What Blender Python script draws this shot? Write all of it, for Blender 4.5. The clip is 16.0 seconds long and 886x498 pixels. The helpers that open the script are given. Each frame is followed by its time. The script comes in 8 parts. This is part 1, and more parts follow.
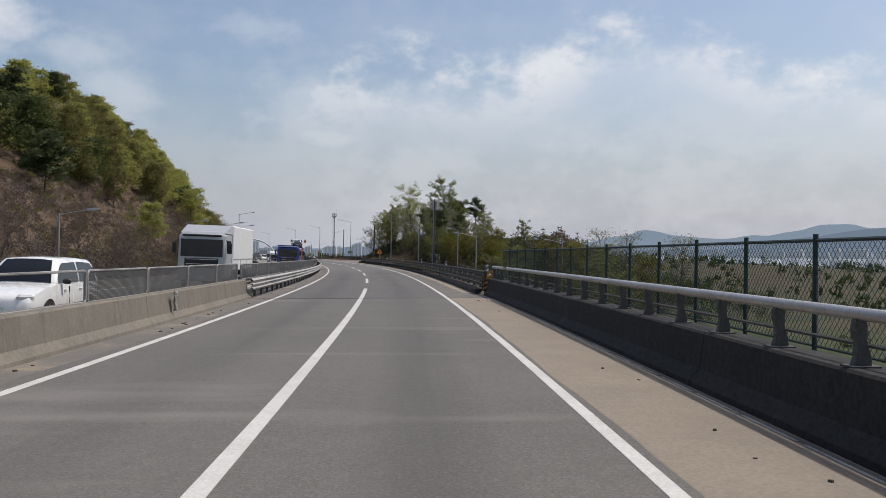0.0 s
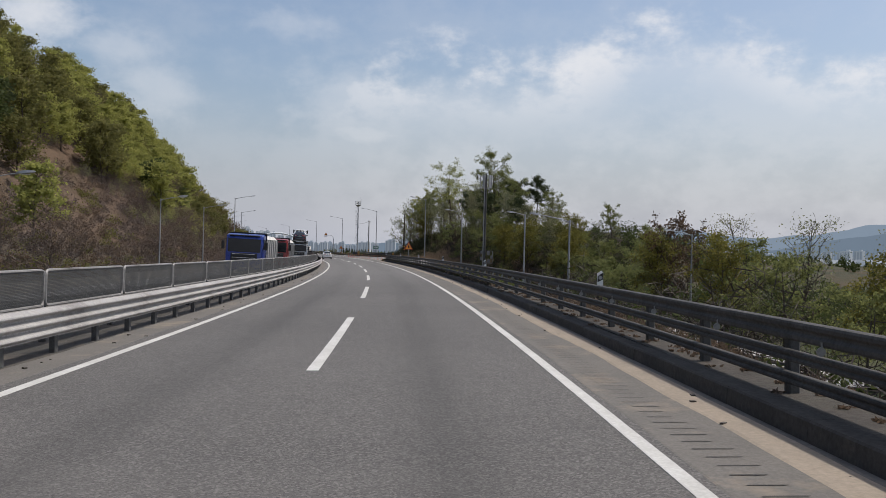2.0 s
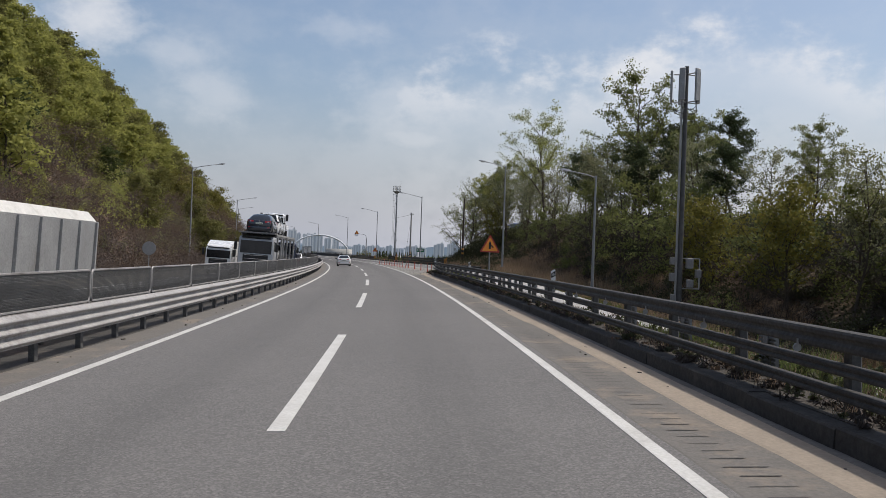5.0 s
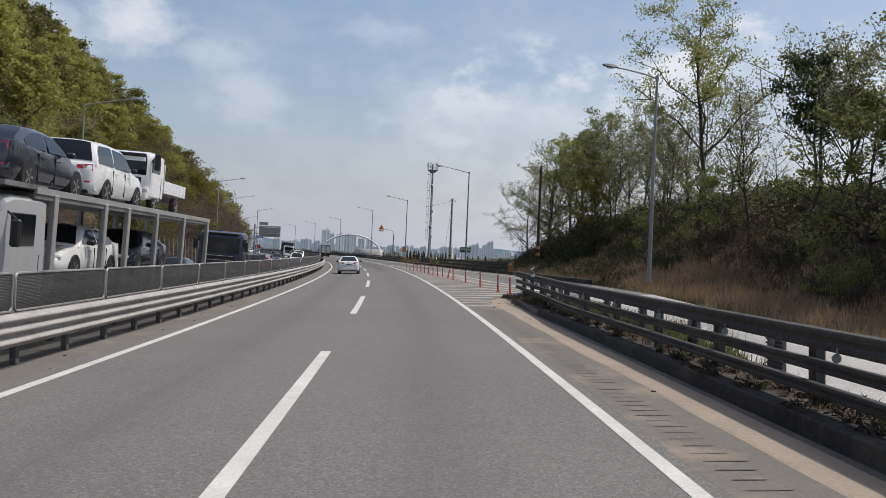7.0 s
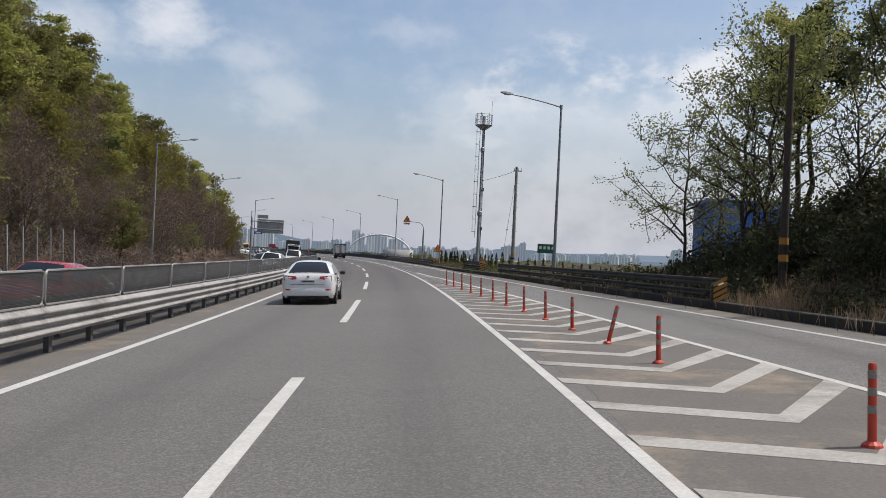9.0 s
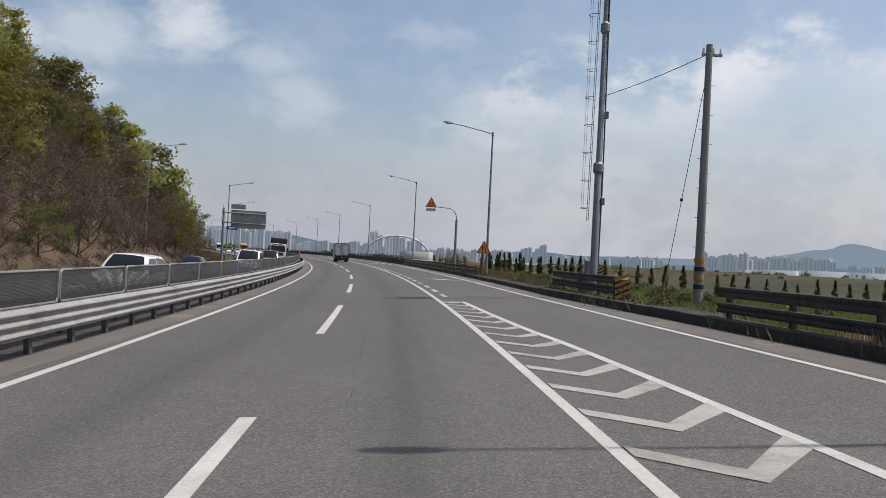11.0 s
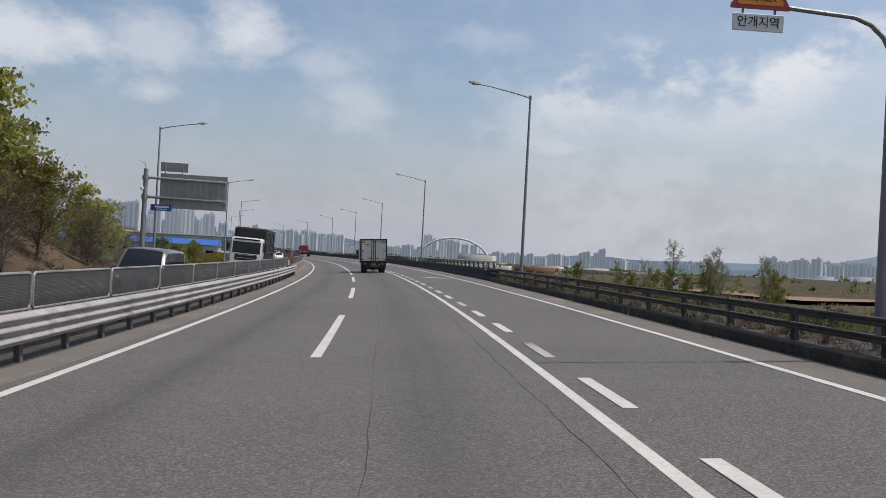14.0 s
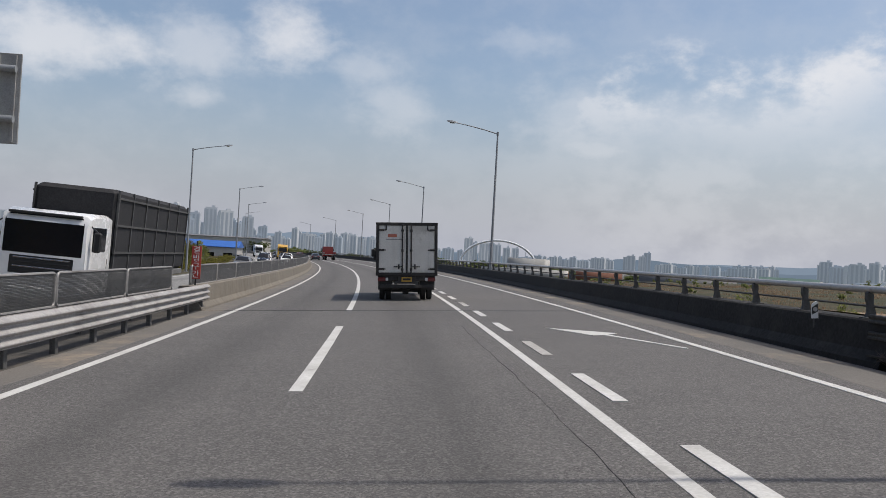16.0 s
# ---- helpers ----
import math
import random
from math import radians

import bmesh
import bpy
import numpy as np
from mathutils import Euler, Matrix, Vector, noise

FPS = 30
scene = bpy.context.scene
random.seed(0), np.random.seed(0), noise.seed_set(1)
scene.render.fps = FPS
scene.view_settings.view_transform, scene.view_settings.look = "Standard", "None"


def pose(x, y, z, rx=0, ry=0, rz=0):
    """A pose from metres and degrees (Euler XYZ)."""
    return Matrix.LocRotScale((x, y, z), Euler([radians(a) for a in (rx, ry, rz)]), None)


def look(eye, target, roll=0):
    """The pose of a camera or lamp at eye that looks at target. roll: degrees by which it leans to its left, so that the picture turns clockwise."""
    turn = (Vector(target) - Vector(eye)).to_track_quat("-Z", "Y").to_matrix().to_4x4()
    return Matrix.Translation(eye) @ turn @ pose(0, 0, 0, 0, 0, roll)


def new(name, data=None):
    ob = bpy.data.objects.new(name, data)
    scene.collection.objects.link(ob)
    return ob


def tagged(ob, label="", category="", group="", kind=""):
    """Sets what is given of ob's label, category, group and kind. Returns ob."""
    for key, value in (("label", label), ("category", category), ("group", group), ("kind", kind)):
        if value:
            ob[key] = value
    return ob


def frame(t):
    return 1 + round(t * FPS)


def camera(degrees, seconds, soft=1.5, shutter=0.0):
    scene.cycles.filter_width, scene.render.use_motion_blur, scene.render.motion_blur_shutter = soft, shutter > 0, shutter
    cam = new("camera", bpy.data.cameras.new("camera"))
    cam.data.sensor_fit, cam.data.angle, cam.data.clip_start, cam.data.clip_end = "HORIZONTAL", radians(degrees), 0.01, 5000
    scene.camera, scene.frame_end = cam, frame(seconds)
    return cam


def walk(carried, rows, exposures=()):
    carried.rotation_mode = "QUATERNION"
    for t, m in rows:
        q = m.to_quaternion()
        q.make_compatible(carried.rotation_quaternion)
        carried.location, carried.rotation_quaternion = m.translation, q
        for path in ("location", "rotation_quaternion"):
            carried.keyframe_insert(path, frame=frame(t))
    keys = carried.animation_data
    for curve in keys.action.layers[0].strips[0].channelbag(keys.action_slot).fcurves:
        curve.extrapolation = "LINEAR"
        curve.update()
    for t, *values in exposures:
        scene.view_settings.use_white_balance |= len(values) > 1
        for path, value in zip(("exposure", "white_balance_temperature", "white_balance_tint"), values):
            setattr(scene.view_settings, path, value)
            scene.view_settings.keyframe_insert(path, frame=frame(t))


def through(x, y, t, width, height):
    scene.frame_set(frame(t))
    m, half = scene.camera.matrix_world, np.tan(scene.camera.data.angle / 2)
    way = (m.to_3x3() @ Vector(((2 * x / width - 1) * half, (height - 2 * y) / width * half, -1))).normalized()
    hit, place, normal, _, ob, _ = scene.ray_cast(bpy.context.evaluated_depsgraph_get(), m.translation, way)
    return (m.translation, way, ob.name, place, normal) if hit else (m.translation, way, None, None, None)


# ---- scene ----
# The road is laid out by s (metres along the lane) and d (metres to the right of it).
cam = camera(53.74, 16.0, soft=0.85)
KS, KV = [-50, 50, 125, 200, 275, 350, 450], [0.7165, 0.9933, 0.8167, 0.7920, 1.0594, 0.8547, 0.8647]
BS, BV = [-30, 60, 150, 340], [0.00592, 0.02766, 0.03939, 0.04967]
SS = np.arange(-300, 1500, 1.0)
PSI = np.cumsum(np.interp(SS, KS, KV) * 0.001)
PSI -= np.interp(0, SS, PSI)
PX, PY = np.cumsum(-np.sin(PSI)), np.cumsum(np.cos(PSI))
PX -= np.interp(0, SS, PX)
PY -= np.interp(0, SS, PY)


def heading(s):
    return np.interp(s, SS, PSI)


def bank(s):
    return np.interp(s, BS, BV)


def P(s, d, h=0.0):
    """The world place of a point h above the banked road."""
    a = heading(s)
    return Vector((np.interp(s, SS, PX) + d * np.cos(a), np.interp(s, SS, PY) + d * np.sin(a), d * np.tan(bank(s)) + h))


def PA(s, d, h=0.0):
    """The same for arrays."""
    s, d, h = np.broadcast_arrays(np.asarray(s, float), np.asarray(d, float), np.asarray(h, float))
    a = heading(s)
    return np.stack([np.interp(s, SS, PX) + d * np.cos(a), np.interp(s, SS, PY) + d * np.sin(a), d * np.tan(bank(s)) + h], -1)


def stand(s, d, h=0.0, turn=0.0, tilt=True):
    """A pose on the road: x to the right, y ahead; leaning with the road's bank when tilt is set."""
    m = Matrix.Translation(P(s, d, h)) @ Matrix.Rotation(heading(s) + radians(turn), 4, "Z")
    return m @ Matrix.Rotation(-bank(s), 4, "Y") if tilt else m


# the drive: seconds, s, d, and the camera's yaw and pitch against the road
DRIVE = [
    (0.0, -21.58, 0.147, -1.995, 0.464),
    (0.5, -10.79, 0.114, -1.941, 0.346),
    (1.0, -0.00, 0.107, -1.810, 0.255),
    (1.5, 10.82, 0.056, -1.902, 0.237),
    (2.5, 32.48, -0.031, -1.808, 0.161),
    (3.0, 43.18, -0.055, -1.850, 0.226),
    (5.5, 96.60, -0.119, -2.204, 0.372),
    (6.0, 107.46, -0.080, -2.109, 0.289),
    (6.5, 118.36, -0.053, -2.089, 0.246),
    (7.0, 129.15, -0.011, -2.121, 0.348),
    (8.0, 150.74, 0.059, -2.012, 0.288),
    (8.5, 161.63, 0.053, -2.127, 0.299),
    (9.0, 172.52, 0.096, -2.098, 0.320),
    (11.5, 226.09, 0.126, -3.101, 0.398),
    (12.5, 247.46, 0.086, -3.207, 0.466),
    (13.0, 258.12, 0.050, -3.052, 0.439),
    (13.5, 268.87, -0.057, -2.942, 0.433),
    (14.5, 290.43, -0.134, -2.868, 0.369),
    (15.0, 301.31, -0.119, -2.851, 0.298),
    (15.5, 312.14, -0.112, -2.841, 0.404),
    (16.0, 323.18, -0.118, -2.737, 0.501),
]
EYE_HEIGHT, CAMERA_ROLL = 1.737, 0.399


def eye_pose(s, d, yaw, pitch):
    m = stand(s, d) @ Matrix.Translation((0, 0, EYE_HEIGHT)) @ Matrix.Rotation(radians(yaw), 4, "Z")
    return m @ Matrix.Rotation(radians(90 + pitch), 4, "X") @ Matrix.Rotation(radians(CAMERA_ROLL), 4, "Z")


walk(cam, [(t, eye_pose(*row)) for t, *row in DRIVE], [(0.0, 0.0), (5.5, 0.0), (7.0, 0.1), (9.0, 0.12), (11.5, 0.0), (16.0, 0.0)])

# ---- world, sun ----
SUN_EL, SUN_AZ = 62.0, 74.0
world = bpy.data.worlds.new("sky")
scene.world = world
world.use_nodes = True
wn, wl = world.node_tree.nodes, world.node_tree.links
wn.clear()
w_out, w_bg, w_sky = wn.new("ShaderNodeOutputWorld"), wn.new("ShaderNodeBackground"), wn.new("ShaderNodeTexSky")
w_sky.sky_type, w_sky.sun_disc = "NISHITA", False
w_sky.sun_elevation, w_sky.sun_rotation = radians(SUN_EL), radians(SUN_AZ)
w_sky.air_density, w_sky.dust_density, w_sky.ozone_density = 1.0, 3.0, 1.0
w_co = wn.new("ShaderNodeTexCoord")


def w_math(op, a, b=None, clamp=False):
    n = wn.new("ShaderNodeMath")
    n.operation, n.use_clamp = op, clamp
    for i, v in enumerate((a, b)):
        if v is None:
            continue
        if isinstance(v, (int, float)):
            n.inputs[i].default_value = v
        else:
            wl.new(v, n.inputs[i])
    return n.outputs[0]


def w_noise(scale, detail, rough, stretch):
    mp = wn.new("ShaderNodeMapping")
    mp.inputs["Scale"].default_value = stretch
    wl.new(w_co.outputs["Generated"], mp.inputs["Vector"])
    n = wn.new("ShaderNodeTexNoise")
    n.inputs["Scale"].default_value, n.inputs["Detail"].default_value, n.inputs["Roughness"].default_value = scale, detail, rough
    wl.new(mp.outputs[0], n.inputs["Vector"])
    return n.outputs["Fac"]


def w_ramp(fac, lo, hi):
    n = wn.new("ShaderNodeMapRange")
    n.interpolation_type = "SMOOTHSTEP"
    n.inputs["From Min"].default_value, n.inputs["From Max"].default_value = lo, hi
    wl.new(fac, n.inputs["Value"])
    return n.outputs[0]


def w_mix(fac, a, b):
    n = wn.new("ShaderNodeMix")
    n.data_type = "RGBA"
    wl.new(fac, n.inputs["Factor"])
    for i, v in ((6, a), (7, b)):
        if isinstance(v, tuple):
            n.inputs[i].default_value = (*v, 1)
        else:
            wl.new(v, n.inputs[i])
    return n.outputs[2]


w_xyz = wn.new("ShaderNodeSeparateXYZ")
wl.new(w_co.outputs["Generated"], w_xyz.inputs[0])
w_scaled = wn.new("ShaderNodeVectorMath")
w_scaled.operation = "SCALE"
w_scaled.inputs["Scale"].default_value = 0.13
wl.new(w_sky.outputs[0], w_scaled.inputs[0])
# soft cumulus over the horizon, placed by bearing and height in degrees
w_az = w_math("MULTIPLY", w_math("ARCTAN2", w_xyz.outputs[0], w_xyz.outputs[1]), 57.2958)
w_el = w_math("MULTIPLY", w_math("ARCSINE", w_xyz.outputs[2]), 57.2958)
bank_noise = w_noise(6.5, 4.0, 0.55, (1.0, 1.0, 1.6))
fine_noise = w_noise(19.0, 7.0, 0.62, (1.0, 1.0, 1.5))
lump = w_math("ADD", w_math("MULTIPLY", bank_noise, 0.5), w_math("MULTIPLY", fine_noise, 0.5))
ragged = w_math("SUBTRACT", lump, 0.5)
# the long bank: its upper edge by bearing
BANK_TOP = ((-60, 1.0), (-16, 3.0), (-11, 7.6), (-8, 10.0), (-4, 11.9), (0, 13.0), (5, 12.6), (9, 12.9), (11, 13.9), (14, 15.2), (18, 15.2), (22, 13.2), (25, 12.6), (28, 12.5), (32, 11.0), (45, 13.0), (60, 12.0))
w_edge = wn.new("ShaderNodeValToRGB")
while len(w_edge.color_ramp.elements) < len(BANK_TOP):
    w_edge.color_ramp.elements.new(0.5)
for stop, (az, el) in zip(w_edge.color_ramp.elements, BANK_TOP):
    stop.position, stop.color = (az + 60) / 120, (el / 20, el / 20, el / 20, 1)
wl.new(w_math("DIVIDE", w_math("ADD", w_az, 60.0), 120.0, clamp=True), w_edge.inputs[0])
below = w_math("SUBTRACT", w_math("ADD", w_math("MULTIPLY", w_edge.outputs[0], 20.0), w_math("MULTIPLY", ragged, 12.0)), w_el)
bank_mask = w_math("MULTIPLY", w_ramp(below, -0.8, 2.6), w_math("SUBTRACT", 1.0, w_math("MULTIPLY", w_ramp(below, 0.8, 6.0), 0.78)))
bank_mask = w_math("MULTIPLY", bank_mask, w_math("ADD", 0.36, w_math("MULTIPLY", w_ramp(lump, 0.40, 0.60), 0.64)))
bank_mask = w_math("MULTIPLY", bank_mask, w_ramp(w_az, -12.0, 0.0))
# single clouds: bearing, height, half width, half height, thickness
CLOUDS = ((-24.8, 13.4, 3.2, 2.0, 0.72), (-30.3, 12.5, 4.4, 1.7, 0.42), (-38.5, 11.9, 7.0, 2.1, 0.7), (-6.5, 9.8, 3.2, 2.2, 0.3), (-30.4, 9.3, 1.5, 0.8, 0.4), (-4.6, 7.6, 2.4, 0.8, 0.35), (-17.6, 9.5, 2.4, 1.9, 0.3), (-20.0, 12.0, 2.6, 1.2, 0.3), (-9.5, 14.2, 3.0, 1.0, 0.22), (2.0, 6.0, 5.0, 0.8, 0.22), (-26.5, 16.6, 5.0, 1.0, 0.4))
banks = bank_mask
for az, el, wide, high, thick in CLOUDS:
    dx = w_math("DIVIDE", w_math("SUBTRACT", w_az, az), wide)
    dy = w_math("DIVIDE", w_math("SUBTRACT", w_el, el), high)
    off = w_math("SQRT", w_math("ADD", w_math("MULTIPLY", dx, dx), w_math("MULTIPLY", dy, dy)))
    off = w_math("SUBTRACT", off, w_math("MULTIPLY", ragged, 3.4))
    banks = w_math("MAXIMUM", banks, w_math("MULTIPLY", w_math("SUBTRACT", 1.0, w_ramp(off, 0.15, 1.4)), thick))
cloud_mask = w_math("MULTIPLY", banks, 0.92)
veil = w_math("MULTIPLY", w_ramp(lump, 0.40, 0.62), 0.13)
haze_mask = w_math("MULTIPLY", w_math("SUBTRACT", 1.0, w_ramp(w_xyz.outputs[2], -0.03, 0.22)), 0.92)
sky_col = w_mix(haze_mask, w_scaled.outputs[0], (0.472, 0.492, 0.575))
sky_col = w_mix(veil, sky_col, (0.70, 0.71, 0.75))
sky_col = w_mix(cloud_mask, sky_col, (0.85, 0.845, 0.865))
wl.new(sky_col, w_bg.inputs[0])
w_bg.inputs[1].default_value = 1.0
wl.new(w_bg.outputs[0], w_out.inputs[0])

sun_data = bpy.data.lights.new("sun", "SUN")
sun_data.energy, sun_data.angle, sun_data.color = 3.1, radians(0.6), (1.0, 0.94, 0.865)
sun = new("sun", sun_data)
_az, _el = radians(SUN_AZ), radians(SUN_EL)
sun.matrix_world = look((0, 0, 60), Vector((0, 0, 60)) - Vector((math.sin(_az) * math.cos(_el), math.cos(_az) * math.cos(_el), math.sin(_el))))
scene.view_settings.exposure = 0.0


# ---- materials ----
def node_mat(name):
    m = bpy.data.materials.new(name)
    m.use_nodes = True
    nt = m.node_tree
    return m, nt, nt.nodes["Principled BSDF"], nt.nodes, nt.links


def noise_node(nt, vec, scale, detail=4.0, rough=0.6):
    n = nt.nodes.new("ShaderNodeTexNoise")
    n.inputs["Scale"].default_value, n.inputs["Detail"].default_value, n.inputs["Roughness"].default_value = scale, detail, rough
    nt.links.new(vec, n.inputs["Vector"])
    return n.outputs["Fac"]


def step_node(nt, fac, lo, hi, to_lo=0.0, to_hi=1.0):
    n = nt.nodes.new("ShaderNodeMapRange")
    n.inputs["From Min"].default_value, n.inputs["From Max"].default_value = lo, hi
    n.inputs["To Min"].default_value, n.inputs["To Max"].default_value = to_lo, to_hi
    nt.links.new(fac, n.inputs["Value"])
    return n.outputs[0]


def mix_node(nt, fac, a, b, mode="MIX"):
    n = nt.nodes.new("ShaderNodeMix")
    n.data_type, n.blend_type = "RGBA", mode
    if isinstance(fac, (int, float)):
        n.inputs[0].default_value = fac
    else:
        nt.links.new(fac, n.inputs[0])
    for i, v in ((6, a), (7, b)):
        if isinstance(v, tuple):
            n.inputs[i].default_value = (*v[:3], 1)
        else:
            nt.links.new(v, n.inputs[i])
    return n.outputs[2]


def bump_node(nt, height, strength, dist):
    n = nt.nodes.new("ShaderNodeBump")
    n.inputs["Strength"].default_value, n.inputs["Distance"].default_value = strength, dist
    nt.links.new(height, n.inputs["Height"])
    return n.outputs[0]


def surface(name, base, dark, coarse=1.5, fine=30.0, rough=0.8, metal=0.0, bump=0.25, depth=0.01, stain=None, amount=0.4, each=0.0, spec=0.4, drip=0.0):
    """A worn surface: two colours broken up at a coarse and a fine scale, with relief; stain adds patches of a third colour."""
    m, nt, b, nodes, links = node_mat(name)
    co = nodes.new("ShaderNodeTexCoord").outputs["Object"]
    big, small = noise_node(nt, co, coarse, 5.0, 0.65), noise_node(nt, co, fine, 3.0, 0.7)
    col = mix_node(nt, step_node(nt, big, 0.3, 0.7), base, dark)
    col = mix_node(nt, step_node(nt, small, 0.35, 0.75, 0.0, 0.55), col, tuple(c * 0.72 for c in dark))
    if stain:
        spots = noise_node(nt, co, coarse * 0.6, 6.0, 0.75)
        col = mix_node(nt, step_node(nt, spots, 0.62 - amount * 0.3, 0.80 - amount * 0.3), col, stain)
    if drip:
        # run-off streaks down the face
        mp = nodes.new("ShaderNodeMapping")
        mp.inputs["Scale"].default_value = (3.2, 3.2, 0.22)
        links.new(co, mp.inputs["Vector"])
        run = noise_node(nt, mp.outputs[0], 1.0, 4.0, 0.7)
        col = mix_node(nt, step_node(nt, run, 0.5, 0.72, 0.0, drip), col, tuple(c * 0.45 for c in dark))
    if each:
        info = nodes.new("ShaderNodeObjectInfo").outputs["Random"]
        col = mix_node(nt, step_node(nt, info, 0, 1, 0.0, each), col, tuple(c * 0.45 for c in dark))
    links.new(col, b.inputs["Base Color"])
    links.new(step_node(nt, small, 0.3, 0.7, max(rough - 0.12, 0.05), min(rough + 0.12, 1.0)), b.inputs["Roughness"])
    b.inputs["Metallic"].default_value = metal
    b.inputs["Specular IOR Level"].default_value = spec
    if bump:
        links.new(bump_node(nt, small, bump, depth), b.inputs["Normal"])
    return m


def plain(name, base, rough=0.5, metal=0.0, coat=0.0, wear=0.12):
    """Paint, plastic or glass trim with faint dirt."""
    m, nt, b, nodes, links = node_mat(name)
    co = nodes.new("ShaderNodeTexCoord").outputs["Object"]
    n = noise_node(nt, co, 3.0, 5.0, 0.7)
    links.new(mix_node(nt, step_node(nt, n, 0.35, 0.75, 0.0, wear * 3), base, tuple(c * 0.7 for c in base)), b.inputs["Base Color"])
    links.new(step_node(nt, n, 0.3, 0.7, max(rough - 0.08, 0.03), rough + 0.1), b.inputs["Roughness"])
    b.inputs["Metallic"].default_value, b.inputs["Coat Weight"].default_value = metal, coat
    return m


def pavement_mat(name, base, dark, lanes, older=None, bands=0.12, grain=1.0):
    """Road surface in road coordinates (UV: d, s): aggregate, patchy wear, the darker oiled strip along each lane's middle, fine cracks."""
    m, nt, b, nodes, links = node_mat(name)
    tc = nodes.new("ShaderNodeTexCoord")
    co, uv = tc.outputs["Object"], tc.outputs["UV"]
    sep = nodes.new("ShaderNodeSeparateXYZ")
    links.new(uv, sep.inputs[0])
    big, mid, grit = noise_node(nt, co, 0.16, 5.0, 0.65), noise_node(nt, co, 2.2, 4.0, 0.6), noise_node(nt, co, 52.0, 2.0, 0.85)
    col = mix_node(nt, step_node(nt, big, 0.32, 0.68), base, dark)
    col = mix_node(nt, step_node(nt, mid, 0.4, 0.8, 0.0, 0.35), col, tuple(c * 0.8 for c in dark))
    vor = nodes.new("ShaderNodeTexVoronoi")
    vor.inputs["Scale"].default_value = 44.0
    links.new(co, vor.inputs["Vector"])
    col = mix_node(nt, step_node(nt, vor.outputs["Color"], 0.40, 0.92, 0.0, 0.72 * grain), col, tuple(min(c * 1.95, 0.6) for c in base))
    col = mix_node(nt, step_node(nt, grit, 0.52, 0.66, 0.0, 0.8 * grain), col, tuple(c * 0.4 for c in dark))
    # paler bands across the lanes
    mp2 = nodes.new("ShaderNodeMapping")
    mp2.inputs["Scale"].default_value = (0.10, 0.55, 1)
    links.new(uv, mp2.inputs["Vector"])
    across = noise_node(nt, mp2.outputs[0], 1.0, 3.0, 0.55)
    col = mix_node(nt, step_node(nt, across, 0.56, 0.72, 0.0, bands), col, tuple(min(c * 1.6, 0.5) for c in base))
    # streaks drawn out along the lane
    mp = nodes.new("ShaderNodeMapping")
    mp.inputs["Scale"].default_value = (1.6, 0.035, 1)
    links.new(uv, mp.inputs["Vector"])
    streak = noise_node(nt, mp.outputs[0], 1.0, 4.0, 0.6)
    for centre in lanes:
        off = nodes.new("ShaderNodeMath")
        off.operation = "SUBTRACT"
        off.inputs[1].default_value = centre
        links.new(sep.outputs[0], off.inputs[0])
        sq = nodes.new("ShaderNodeMath")
        sq.operation = "ABSOLUTE"
        links.new(off.outputs[0], sq.inputs[0])
        strip = step_node(nt, sq.outputs[0], 0.75, 0.1, 0.0, 1.0)
        both = nodes.new("ShaderNodeMath")
        both.operation = "MULTIPLY"
        links.new(strip, both.inputs[0])
        links.new(step_node(nt, streak, 0.3, 0.65, 0.08, 0.42), both.inputs[1])
        col = mix_node(nt, both.outputs[0], col, tuple(c * 0.45 for c in dark))
    if older:
        # a paler, older stretch of surfacing between two places along the road
        a = step_node(nt, sep.outputs[1], older[0], older[0] + 25)
        e = step_node(nt, sep.outputs[1], older[1] + 25, older[1])
        both = nodes.new("ShaderNodeMath")
        both.operation = "MULTIPLY"
        links.new(a, both.inputs[0])
        links.new(e, both.inputs[1])
        lift = nodes.new("ShaderNodeMath")
        lift.operation = "MULTIPLY"
        lift.inputs[1].default_value = 0.16
        links.new(both.outputs[0], lift.inputs[0])
        col = mix_node(nt, lift.outputs[0], col, (0.30, 0.295, 0.285))
    links.new(col, b.inputs["Base Color"])
    links.new(step_node(nt, grit, 0.3, 0.7, 0.72, 0.92), b.inputs["Roughness"])
    b.inputs["Specular IOR Level"].default_value = 0.35
    links.new(bump_node(nt, grit, 0.35, 0.008), b.inputs["Normal"])
    return m


def leaf_mat(name, base, alt, through=0.35):
    m, nt, b, nodes, links = node_mat(name)
    isl = nodes.new("ShaderNodeNewGeometry").outputs["Random Per Island"]
    info = nodes.new("ShaderNodeObjectInfo").outputs["Random"]
    col = mix_node(nt, step_node(nt, isl, 0, 1), base, alt)
    col = mix_node(nt, step_node(nt, info, 0, 1, 0.0, 0.5), col, tuple(c * f for c, f in zip(alt, (1.12, 1.0, 0.8))))
    links.new(col, b.inputs["Base Color"])
    b.inputs["Roughness"].default_value = 0.75
    b.inputs["Specular IOR Level"].default_value = 0.25
    tr = nodes.new("ShaderNodeBsdfTranslucent")
    links.new(col, tr.inputs[0])
    mx = nodes.new("ShaderNodeMixShader")
    mx.inputs[0].default_value = through
    links.new(b.outputs[0], mx.inputs[1])
    links.new(tr.outputs[0], mx.inputs[2])
    links.new(mx.outputs[0], nodes["Material Output"].inputs[0])
    return m


